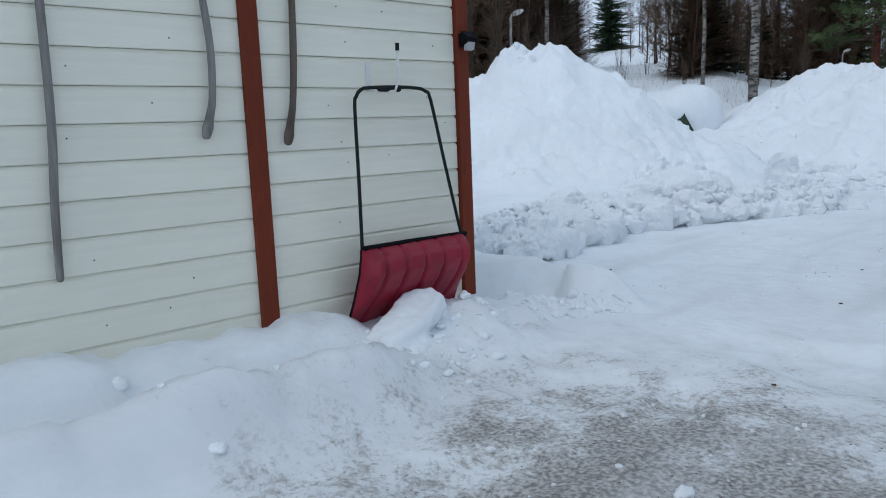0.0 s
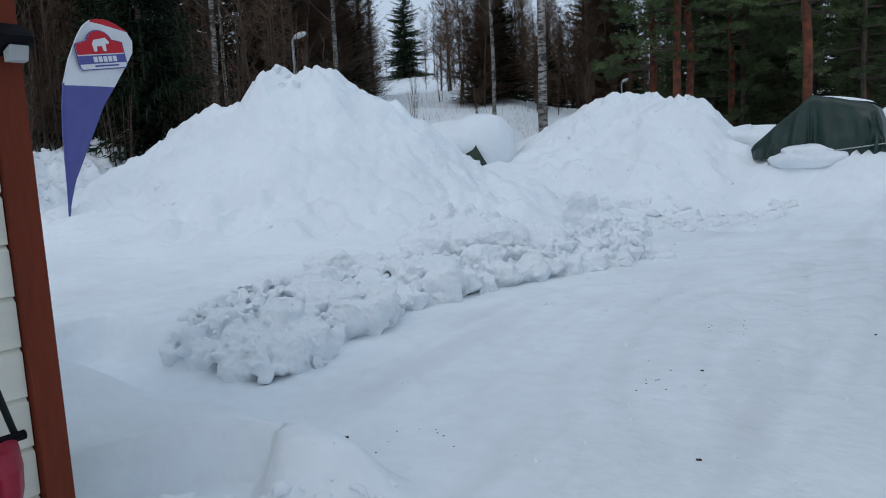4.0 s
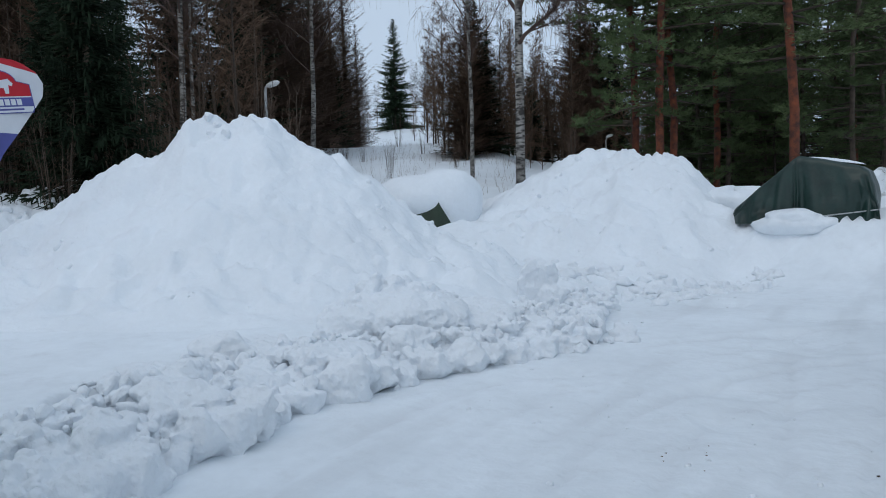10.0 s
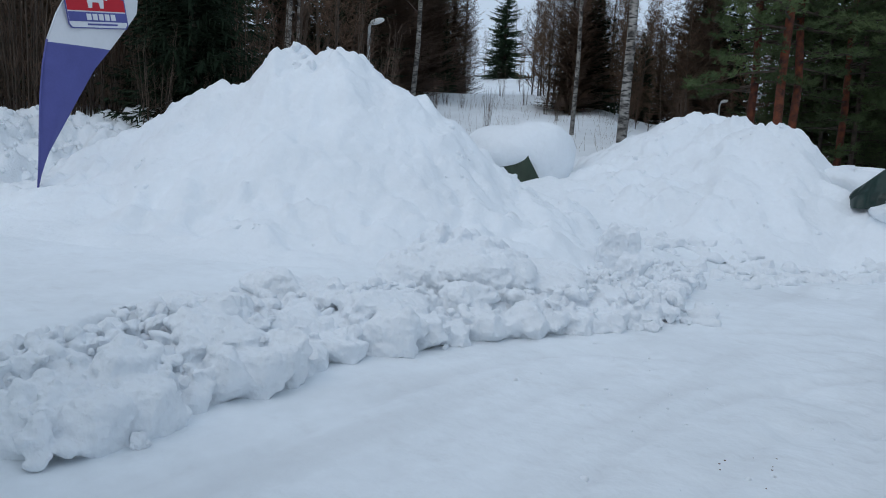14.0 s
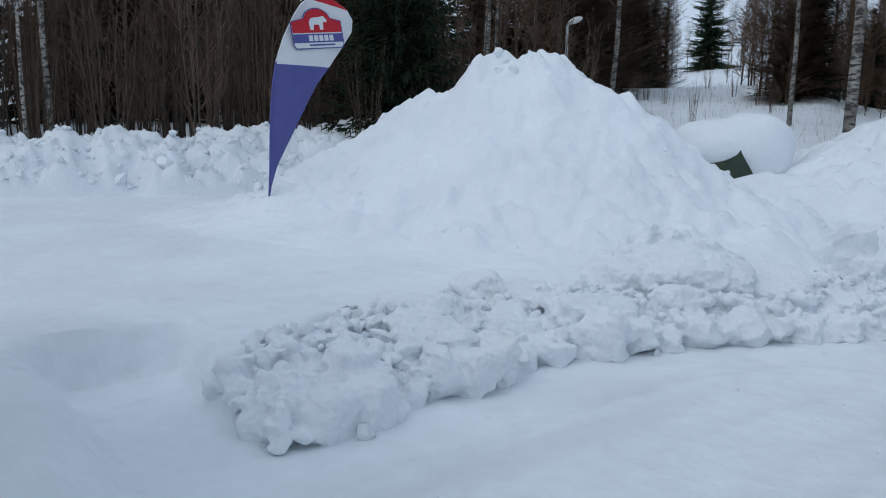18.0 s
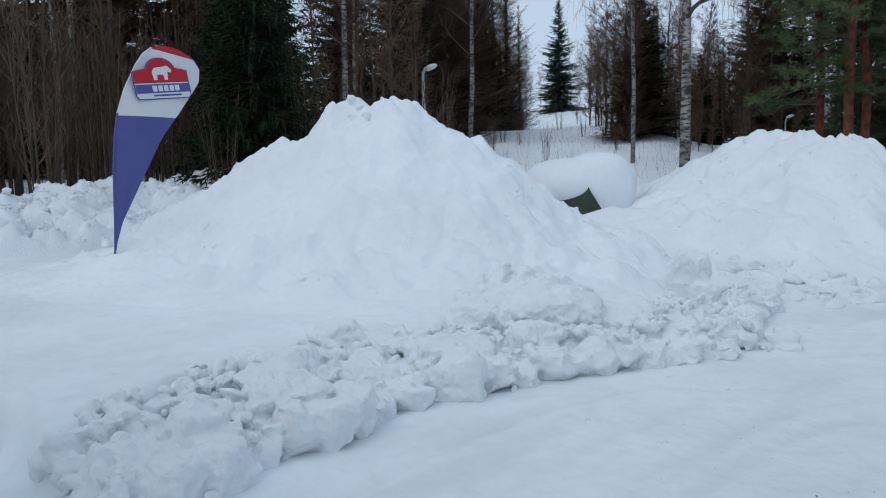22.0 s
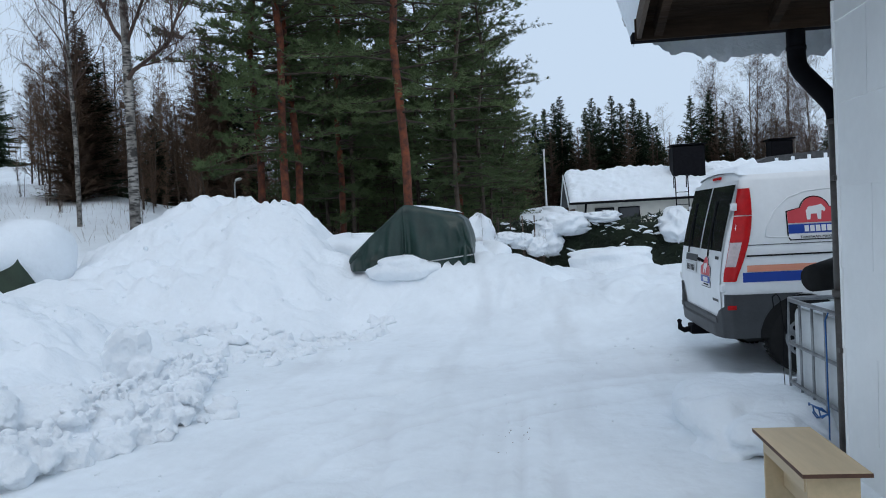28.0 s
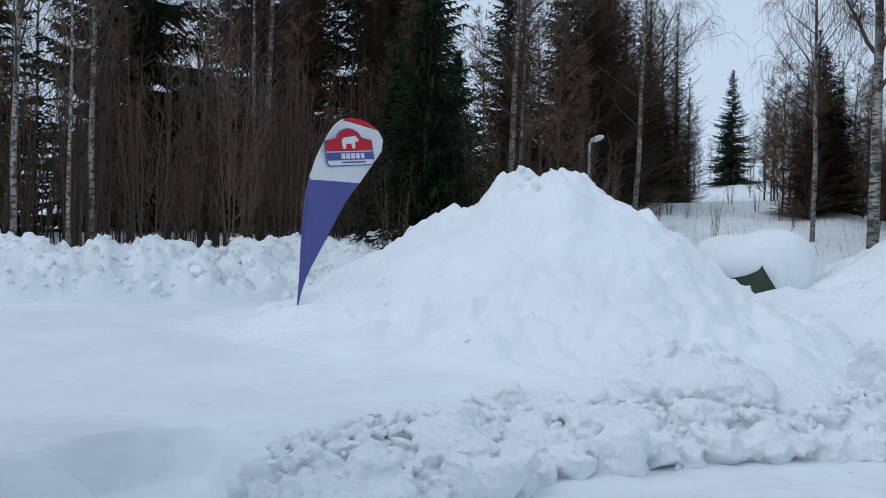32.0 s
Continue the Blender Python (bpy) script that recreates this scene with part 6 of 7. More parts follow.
# ---- van ----
def logo(parent, place, w, flat, cloth=False):
    """The maker's emblem as plain shapes: a red arch on a band, a blue band with a pale bar, on a dark-edged white plate.
    place(u, v, lift) turns the emblem's own flat coordinates into a point."""
    red, blue, white = (FLAGRED, FLAGBLUE, FLAGWHITE) if cloth else (LOGORED, BLUE, LOGOWHITE)

    def outline(grow):
        pts = []
        r = 0.27 + grow
        arc = [(0.02 + r * math.cos(a), 0.30 + r * math.sin(a)) for a in np.linspace(math.radians(15), math.radians(165), 13)]
        pts += [(0.5 + grow, 0.30 + grow * 0.7)] + arc + [(-0.5 - grow, 0.30 + grow * 0.7), (-0.5 - grow, -0.18), (-0.46 - grow, -0.24 - grow), (0.46 + grow, -0.24 - grow), (0.5 + grow, -0.18)]
        return pts

    def lay(name, pts, material, lift, label=""):
        top = [place(u * w, v * w, lift) for u, v in pts]
        low = [place(u * w, v * w, lift - 0.003) for u, v in pts]
        g = Geo()
        n = len(pts)
        g.v += top + low
        g.f += [tuple(range(n)), tuple(reversed(range(n, 2 * n)))] + [(i, (i + 1) % n, n + (i + 1) % n, n + i) for i in range(n)]
        part(name, g, material, parent, label)

    lay("emblem_border", outline(0.022), BLACKMETAL if not cloth else FLAGBLUE, flat, "dark emblem edge")
    lay("emblem_plate", outline(0.0), white, flat + 0.003, "white emblem ground")
    red_pts = [(0.5, 0.30)] + [(0.02 + 0.27 * math.cos(a), 0.30 + 0.27 * math.sin(a)) for a in np.linspace(math.radians(15), math.radians(165), 13)] + [(-0.5, 0.30), (-0.5, 0.075), (0.5, 0.075)]
    lay("emblem_red", red_pts, red, flat + 0.006, "red arched band")
    lay("emblem_blue", [(-0.5, 0.05), (-0.5, -0.13), (0.5, -0.13), (0.5, 0.05)], blue, flat + 0.006, "blue band")
    lay("emblem_figure", [(-0.14, 0.13), (-0.15, 0.30), (-0.10, 0.38), (0.05, 0.40), (0.15, 0.42), (0.22, 0.33), (0.20, 0.28), (0.14, 0.30), (0.12, 0.13), (0.06, 0.13), (0.05, 0.24), (-0.06, 0.24), (-0.08, 0.13)], white, flat + 0.009, "plain white figure")
    for k in range(5):
        u0 = -0.20 + k * 0.105
        lay("emblem_bar", [(u0, -0.10), (u0 + 0.08, -0.10), (u0 + 0.08, 0.02), (u0, 0.02)], white, flat + 0.009, "pale bar")
    if cloth or w < 0.4:
        lay("emblem_line", [(-0.2, -0.20), (0.32, -0.20), (0.32, -0.165), (-0.2, -0.165)], blue if cloth else BLACKMETAL, flat + 0.006, "thin dark bar")


def slogan(words, parent, at, size):
    """Flat dark lettering on the van's side."""
    fc = bpy.data.curves.new("lettering", "FONT")
    fc.body, fc.size, fc.extrude = words, size, 0.001
    tmp = new("lettering_source", fc)
    me = bpy.data.meshes.new_from_object(tmp)
    bpy.data.objects.remove(tmp)
    me.materials.clear()
    me.materials.append(BLACKMETAL)
    ob = new("lettering", me)
    ob.parent = parent
    ob.matrix_basis = pose(*at, 90, 0, 0)


def build_van():
    v = thing("van", "white delivery van with snow on its roof and striped sides", "van", (4.17, 8.10, 0.03))
    L, W = 4.7, 1.88

    def side_y(z):
        """How far the side leans in at a height."""
        return 0.025 * max(0, (0.75 - z) / 0.4) + 0.13 * max(0, (z - 1.0) / 0.85) ** 1.6

    def lean(z):
        """How far the rear leans forward at a height."""
        return 0.02 + 0.22 * max(0, (z - 0.9) / 0.95) ** 1.35

    zs = [0.40, 0.47, 0.6, 0.75, 0.9, 1.05, 1.2, 1.35, 1.5, 1.62, 1.72, 1.79, 1.84]

    def ring(x):
        """Cross-section at x: up the near side, over the roof, down the far side."""
        near = [(side_y(z), z) for z in zs]
        roof = [(0.30, 1.895), (0.55, 1.91), (0.94, 1.915), (1.33, 1.91), (1.58, 1.895)]
        return near + roof + [(W - y, z) for y, z in reversed(near)]

    base = ring(0)
    # rear rounds off over the first stretch; the nose slopes at the front
    stations = [0.0, 0.03, 0.08, 0.16, 0.30, 0.55, 0.9, 1.3, 1.8, 2.4, 3.0, 3.5, 3.9, 4.3, 4.6, 4.7]
    g = Geo()
    n = len(base)
    for s in stations:
        inset = 0.06 * max(0, 1 - s / 0.16) ** 2
        for y, z in base:
            yy = y + inset * (1 if y < W / 2 else -1) * (1 if abs(y - W / 2) > 0.5 else 0.2)
            x = s + lean(z) * max(0, 1 - s / 0.55)
            zz = z
            if s > 3.0:
                zz = min(z, 1.915 - 0.9 * ((s - 3.0) / 1.7) ** 1.3)
            g.v.append((x, yy, zz - inset * (0.4 if z > 1.8 else 0)))
    for i in range(len(stations) - 1):
        for k in range(n - 1):
            q = i * n + k
            g.f.append((q, q + 1, q + n + 1, q + n))
    g.f.append(tuple(range(n)))
    g.f.append(tuple((len(stations) - 1) * n + k for k in reversed(range(n))))
    part("body", g, VANWHITE, v, "", True)
    part("floor_pan", Geo().box(0.25, 4.4, 0.12, W - 0.12, 0.28, 0.37), RUBBER, v)

    def on_side(x, z, lift=0.004):
        return (x, side_y(z) - lift, z)

    def strip(name, x0, x1, z0, z1, material, lift, label=""):
        g = Geo()
        g.grid(lambda a, b: on_side(x0 + (x1 - x0) * a, z0 + (z1 - z0) * b, lift), 14, 3)
        g.grid(lambda a, b: on_side(x0 + (x1 - x0) * a, z0 + (z1 - z0) * b, lift - 0.003), 14, 3)
        return part(name, g, material, v, label)

    strip("stripe", 0.20, 3.6, 0.85, 0.94, BLUE, 0.006, "dark blue stripe")
    strip("stripe", 0.24, 3.6, 0.945, 1.005, ORANGE, 0.006, "salmon stripe")
    strip("rubbing_strip", 0.24, 3.6, 1.085, 1.10, RUBBER, 0.010, "thin black side moulding")
    strip("door_rail", 0.24, 3.6, 1.188, 1.194, BUMPER, 0.005)
    # pressed panel outline on the side
    arch = [(0.42, 1.27), (0.44, 1.36), (0.52, 1.50), (0.64, 1.61), (0.80, 1.665), (1.0, 1.68), (1.6, 1.69)]
    low = [(0.42, 1.27), (0.47, 1.255), (0.6, 1.25), (1.6, 1.25)]
    for pts in (arch, low):
        part("panel_crease", Geo().tube([on_side(x, z, 0.001) for x, z in pts], 0.007, 6), VANWHITE, v, "", True)
    logo(v, lambda a, b, lift: on_side(0.86 + a, 1.34 + b, lift), 0.47, 0.006)
    slogan("THAIMAAN MAKUJA", v, (0.72, side_y(1.25) - 0.013, 1.232), 0.036)
    # tail lamp wrapping the corner
    def lamp_at(u, t, lift):
        z = 0.86 + 0.86 * t
        wide = 0.055 + 0.125 * math.sin(math.pi * (0.14 + 0.74 * t)) ** 0.9
        x = lean(z) + 0.015 + (wide * 0.9) * u + 0.02 * math.sin(t * 3)
        return (x, side_y(z) - lift + 0.045 * (1 - u) ** 2, z)

    def lamp_piece(name, t0, t1, material, label, u0=0.0, u1=1.0, lift=0.014):
        g = Geo()
        g.grid(lambda a, b: lamp_at(u0 + (u1 - u0) * a, t0 + (t1 - t0) * b, lift), 9, 16)
        g.grid(lambda a, b: lamp_at(u0 + (u1 - u0) * a, t0 + (t1 - t0) * b, 0.0), 9, 16)
        return part(name, g, material, v, label, True)

    lamp_piece("tail_lamp", 0.0, 0.70, TAILRED, "red tail lamp lens")
    lamp_piece("tail_lamp_top", 0.71, 1.0, TAILRED, "red tail lamp lens")
    lamp_piece("reversing_lens", 0.16, 0.42, TAILWHITE, "clear lamp lens", 0.02, 0.62, 0.018)
    # rear doors
    def rear(y, z, out=0.006):
        return (lean(z) - out, y, z)

    def rear_sheet(name, y0, y1, z0, z1, material, out, label="", nz=8, parent=None):
        g = Geo()
        g.grid(lambda a, b: rear(y0 + (y1 - y0) * a, z0 + (z1 - z0) * b, out), 4, nz)
        g.grid(lambda a, b: rear(y0 + (y1 - y0) * a, z0 + (z1 - z0) * b, out - 0.006), 4, nz)
        return part(name, g, material, parent or v, label)

    for nm, y0, y1 in (("rear_door", 0.07, 0.935), ("rear_door", 0.945, 1.81)):
        d = rear_sheet(nm, y0, y1, 0.50, 1.80, VANWHITE, 0.010)
        rear_sheet("door_window", y0 + 0.03, y1 - 0.015, 1.14, 1.76, VANGLASS, 0.014, "tinted rear window", parent=d)
        part("wiper", Geo().tube([rear(y0 + 0.45, 1.08, 0.03), rear(y0 + 0.50, 1.22, 0.03), rear(y0 + 0.55, 1.62, 0.022)], 0.009, 5), RUBBER, d)
    part("door_handle", Geo().tube([rear(0.88, 1.02, 0.02), rear(0.82, 1.04, 0.045), rear(0.74, 1.02, 0.02)], 0.016, 8), BLACKMETAL, v, "dark door handle", True)
    rear_sheet("plate_recess", 1.02, 1.56, 1.0, 1.07, BUMPER, 0.016)
    rear_sheet("number_plate", 1.03, 1.55, 0.87, 0.985, WHITE, 0.017, "white number plate")
    for k in range(6):
        rear_sheet("plate_bar", 1.10 + k * 0.065, 1.14 + k * 0.065, 0.895, 0.96, BLACKMETAL, 0.020, nz=2)
    rear_sheet("badge", 0.16, 0.30, 1.06, 1.09, BUMPER, 0.013, nz=2)
    rear_sheet("badge", 0.14, 0.36, 0.66, 0.685, BUMPER, 0.013, nz=2)
    logo(v, lambda a, b, lift: rear(0.62 - a, 0.86 + b, lift + 0.008), 0.36, 0.006)
    for z in (0.80, 1.55):
        part("hinge", Geo().box(lean(z) - 0.02, lean(z) + 0.03, 0.03, 0.09, z - 0.035, z + 0.035, 0.006), VANWHITE, v, "", True)
        part("hinge", Geo().box(lean(z) - 0.02, lean(z) + 0.03, W - 0.08, W - 0.02, z - 0.035, z + 0.035, 0.006), VANWHITE, v, "", True)
    # bumper, round the corner and along to the wheel
    g = Geo()

    def bump(u, t):
        crown = 0.41 - 0.22 * float(ss(0.33, 0.40, np.array(u))) * float(ss(0.72, 0.65, np.array(u)))
        z = 0.33 + crown * t
        path = [(0.335, -0.014), (0.22, -0.016), (0.10, -0.012), (0.01, 0.04), (-0.03, 0.20), (-0.04, 0.5), (-0.04, 1.38), (-0.03, 1.66), (0.01, 1.82), (0.10, W + 0.012), (0.62, W + 0.012)]
        k = u * (len(path) - 1)
        i = min(int(k), len(path) - 2)
        f = k - i
        x, y = (path[i][c] * (1 - f) + path[i + 1][c] * f for c in (0, 1))
        if u < 0.1:
            edge = 0.73 - math.sqrt(max(0.0, 0.395 ** 2 - (z - 0.33) ** 2))
            x, y = edge + (0.22 - edge) * u / 0.1, -0.015
        low_in = 0.02 * (1 - t) ** 2
        step_in = 0.03 if (t > 0.72 and 0.25 < u < 0.75) else 0.0
        return (x + (low_in + step_in) * (1 if x < 0.05 else 0.2), y + low_in * (0.5 if y < 0.5 else -0.5 if y > 1.4 else 0), z)

    g.grid(bump, 61, 12)
    part("rear_bumper", g, BUMPER, v, "dark grey plastic bumper", True)
    part("bumper_top", Geo().box(-0.02, 0.06, 0.14, 1.74, 0.46, 0.515, 0.01), BUMPER, v)
    part("reflector", Geo().box(0.05, 0.13, -0.022, -0.008, 0.60, 0.64, 0.003), TAILRED, v, "small red reflector")
    part("tow_bar", Geo().box(-0.06, 0.3, 1.05, 1.25, 0.22, 0.32, 0.01), BLACKMETAL, v, "black tow bar")
    part("tow_ball", Geo().tube([(-0.04, 1.15, 0.27), (-0.12, 1.15, 0.255), (-0.16, 1.15, 0.28), (-0.165, 1.15, 0.33), (-0.165, 1.15, 0.36), (-0.165, 1.15, 0.375)], [0.03, 0.03, 0.028, 0.018, 0.027, 0.012], 10), BLACKMETAL, v, "", True)
    # wheels
    for x in (0.73, 3.85):
        for y in (-0.028, W - 0.25):
            wh = part("wheel", Geo().tube([(x, y, 0.325), (x, y + 0.015, 0.325), (x, y + 0.04, 0.325), (x, y + 0.19, 0.325), (x, y + 0.215, 0.325), (x, y + 0.22, 0.325)], [0.22, 0.30, 0.325, 0.325, 0.30, 0.22], 36), RUBBER, v, "black winter tyre", True)
            part("rim", Geo().tube([(x, y - 0.004, 0.325), (x, y + 0.01, 0.325), (x, y + 0.05, 0.325)], [0.17, 0.215, 0.21], 28), GALV, wh, "grey steel rim", True)
            for k in range(8):
                a = k * math.pi / 4
                part("rim_slot", Geo().tube([(x + 0.13 * math.cos(a), y - 0.008, 0.325 + 0.13 * math.sin(a)), (x + 0.13 * math.cos(a), y - 0.003, 0.325 + 0.13 * math.sin(a))], 0.026, 8), BLACKMETAL, wh)
            tread = Geo()
            for k in range(40):
                a = k * math.pi / 20
                c, s_ = math.cos(a), math.sin(a)
                for yy in (0.03, 0.10, 0.17):
                    o = Vector((x + 0.326 * c, y + yy, 0.325 + 0.326 * s_))
                    tn = Vector((-s_, 0, c)) * 0.012
                    tread.prism([o - tn, o + tn, o + tn + Vector((0, 0.04, 0)), o - tn + Vector((0, 0.04, 0))], Vector((c, 0, s_)) * 0.009)
            tagged(part("tread", tread, RUBBER, wh), kind="stuff")
        arch = Geo()
        arch.grid(lambda u, t: (x + 0.40 * math.cos(math.pi * u), -0.016 + 0.10 * t, 0.33 + 0.40 * math.sin(math.pi * u)), 25, 2)
        part("wheel_arch", arch, BUMPER, v, "dark arch lip")
        well = Geo()
        disc = [(x + 0.395 * math.cos(a), -0.009, 0.33 + 0.395 * math.sin(a)) for a in np.linspace(0, math.pi, 25)]
        part("wheel_well", well.poly(disc), RUBBER, v, "black wheel opening")
    # roof snow and high brake lamp
    def cover(u, t):
        x, y = 0.24 + 3.4 * u, 0.15 + 1.58 * t
        edge = (min(1, min(u * 2.5, 1 - u) / 0.12) * min(1, min(t, 1 - t) / 0.16)) ** 0.6
        thick = 0.075 + 0.06 * noise.noise(Vector((x * 1.7, y * 1.5, 3))) + 0.03 * noise.noise(Vector((x * 5, y * 5, 6)))
        return (x, y - 0.05 * edge * (1 - 2 * t), 1.845 + 0.055 * math.sin(math.pi * t) ** 0.5 + thick * edge)

    part("roof_snow", Geo().grid(cover, 60, 24), SNOW, v, "soft snow on the roof", True)
    part("brake_lamp", Geo().box(0.225, 0.30, 0.80, 1.08, 1.835, 1.865, 0.006), TAILRED, v, "high brake lamp")


build_van()

# ---- covered machine in the snow ----
def build_machine():
    m = thing("covered_machine", "machine under a dark green tarpaulin half buried in snow", "machine", (0.45, 13.45, 0.93))
    st = [(-1.06, 0.12, 0.10), (-0.98, 0.22, 0.20), (-0.75, 0.42, 0.34), (-0.4, 0.72, 0.42), (-0.08, 1.02, 0.46), (0.02, 1.08, 0.44), (0.3, 1.02, 0.48), (0.85, 0.87, 0.52), (0.97, 0.78, 0.53), (1.05, 0.55, 0.55), (1.10, 0.22, 0.56), (1.12, 0.0, 0.55)]

    def cloth(u, t):
        k = t * (len(st) - 1)
        i = min(int(k), len(st) - 2)
        f = k - i
        x, h, half = (st[i][c] * (1 - f) + st[i + 1][c] * f for c in range(3))
        s = 2 * u - 1
        a = abs(s)
        y = math.copysign(half * (min(1, a / 0.45) ** 0.9 + 0.14 * max(0, a - 0.45)), s)
        h *= 0.93
        z = h if a < 0.40 else h * (1 - ((a - 0.40) / 0.60) ** 1.15)
        z -= 0.05 * max(0, a - 0.9) / 0.1
        down = max(0, a - 0.35) / 0.65
        fan = (x - 0.0) / (0.35 + a)
        fold = 0.21 * down * (abs(math.sin(fan * 7 + 1.3 * noise.noise(Vector((fan * 2, 0, 3))))) ** 0.6 - 0.6) + 0.075 * down * math.sin(x * 23 + 3 * math.sin(x * 4 + a * 2)) * abs(math.sin(x * 2.3)) + 0.07 * down * noise.noise(Vector((x * 6, s * 2, 1)))
        sag = -0.04 * math.sin(math.pi * min(1, a / 0.4)) * (0.3 < x < 0.9)
        return (x + 0.03 * noise.noise(Vector((x * 3, s * 3, 4))), y + math.copysign(fold, s), z + sag - 0.02)

    part("tarpaulin", Geo().grid(cloth, 61, 70), TARP, m, "", True)
    part("cover_snow", Geo().grid(lambda u, t: (-0.02 + 0.9 * t, -0.05 + 0.5 * u, 0.965 - 0.15 * t + 0.05 * math.sin(math.pi * u) * math.sin(math.pi * t) ** 0.5), 14, 20), SNOW, m, "thin snow on the cover", True)
    part("pole", Geo().tube([(0.35, -0.66, 0.045), (1.10, -0.64, 0.13)], 0.010, 8), POST, m, "pale tube along the hem", True)


build_machine()


def soft_lump(name, label, at, size, seed, material=SNOW, category="snow", rag=0.0, skirt=0.0):
    def f(u, t):
        a = 2 * math.pi * u
        ph = math.pi * t
        c, s = math.cos(a), math.sin(a)
        r = math.sin(ph) ** 0.7 if t > 0.5 or not skirt else 1 + 2.2 * skirt * (1 - 2 * t) ** 1.3
        z = -math.cos(ph)
        z = math.copysign(abs(z) ** 0.8, z)
        n = 1 + 0.30 * noise.noise(Vector((c * 1.5 + seed, s * 1.5, z * 1.3))) + 0.12 * noise.noise(Vector((c * 3.5, s * 3.5 + seed, z * 3.5)))
        n += rag * (0.7 * noise.noise(Vector((c * 2.4 + seed * 3, s * 2.4, z * 2.4))) + 0.5 * noise.noise(Vector((c * 5 + seed, s * 5, z * 5))))
        z -= rag * 0.9 * max(0, noise.noise(Vector((c * 2.2, s * 2.2 + seed * 5, 1)))) * (z < 0.3)
        return (size[0] * r * c * n, size[1] * r * s * n, size[2] * z * (n if z > 0 else (3.4 if skirt else 1)))

    ob = part(name, Geo().grid(f, 48, 26, True), material, None, label, True)
    ob.location = at
    return tagged(ob, label, category)


soft_lump("snow_slab", "smooth snow slab in front of the covered machine", (0.42, 12.92, gz(0.42, 12.92) + 0.0), (0.56, 0.40, 0.20), 2)
soft_lump("snow_slab", "smooth drift beside the covered machine", (1.65, 14.0, 0.75), (0.55, 0.7, 0.45), 5, skirt=0.8)
soft_lump("snow_slab", "smooth drift behind the covered machine", (-0.9, 14.9, 0.95), (1.0, 0.7, 0.45), 7, skirt=0.4)


soft_lump("snow_slab", "smooth drift against the snow-capped load", (-4.70, 12.1, 0.72), (0.85, 0.7, 0.26), 8, skirt=0.5)


def build_corner_drift():
    """A wind-packed drift with an overhanging edge towards the drive."""
    g = Geo()
    lump(g, (4.10, 6.26, 0.13), (0.58, 0.72, 0.22), (0, 0, 12), 2.8, 7, 4, 0.3)
    lump(g, (3.74, 6.28, 0.14), (0.32, 0.40, 0.17), (0, 4, 20), 2.4, 3, 4, 0.4)
    lump(g, (3.92, 5.74, 0.13), (0.26, 0.30, 0.12), (0, 0, 30), 2.4, 11, 4, 0.4)
    lump(g, (3.60, 5.92, 0.00), (0.20, 0.22, 0.06), (0, 0, -20), 2.2, 5, 4, 0.5)
    ob = fused("snow_slab", g, 0.02, SNOW, 0.016, 0.006, 6)
    tagged(ob, "undercut snow drift by the corner of the white house", "snow")


build_corner_drift()


# ---- thing under a snow cap ----
def build_capped():
    c = thing("capped_load", "olive tarpaulin load under a big rounded cap of snow", "covered load", (-6.22, 12.55, 0.42))

    def sheet_f(u, t):
        a = 2 * math.pi * u
        c_, s_ = math.cos(a), math.sin(a)
        k = max(abs(c_), abs(s_))
        fold = 0.04 * math.sin(a * 11) * t
        return ((0.80 + 0.10 * t + fold) * c_ / k ** 0.7, (0.80 + 0.1 * t + fold) * s_ / k ** 0.7, 1.05 - 1.05 * t)

    part("tarpaulin", Geo().grid(sheet_f, 64, 10, True), TARP_OLIVE, c, "", True)

    def cap(u, t):
        a = 2 * math.pi * u
        ph = math.pi * t
        c_, s_ = math.cos(a), math.sin(a)
        r = math.sin(ph) ** 0.55
        z = -math.cos(ph)
        n = 1 + 0.10 * noise.noise(Vector((c_ * 1.5, s_ * 1.5, z + 3))) + 0.03 * noise.noise(Vector((c_ * 5, s_ * 5, z * 3)))
        side = float(ss(0.10, 0.55, np.array(0.82 * c_ + 0.57 * s_)))
        drop = (0.50 + 0.25 * noise.noise(Vector((c_ * 3, s_ * 3, 2)))) * side * (z < 0) * abs(z) ** 0.7
        return (1.10 * r * c_ * n, 0.94 * r * s_ * n, 1.05 + 0.48 * z * n - drop + 0.05 * c_ * (z > 0))

    part("snow_cap", Geo().grid(cap, 64, 30, True), SNOW, c, "thick rounded snow cap", True)


build_capped()


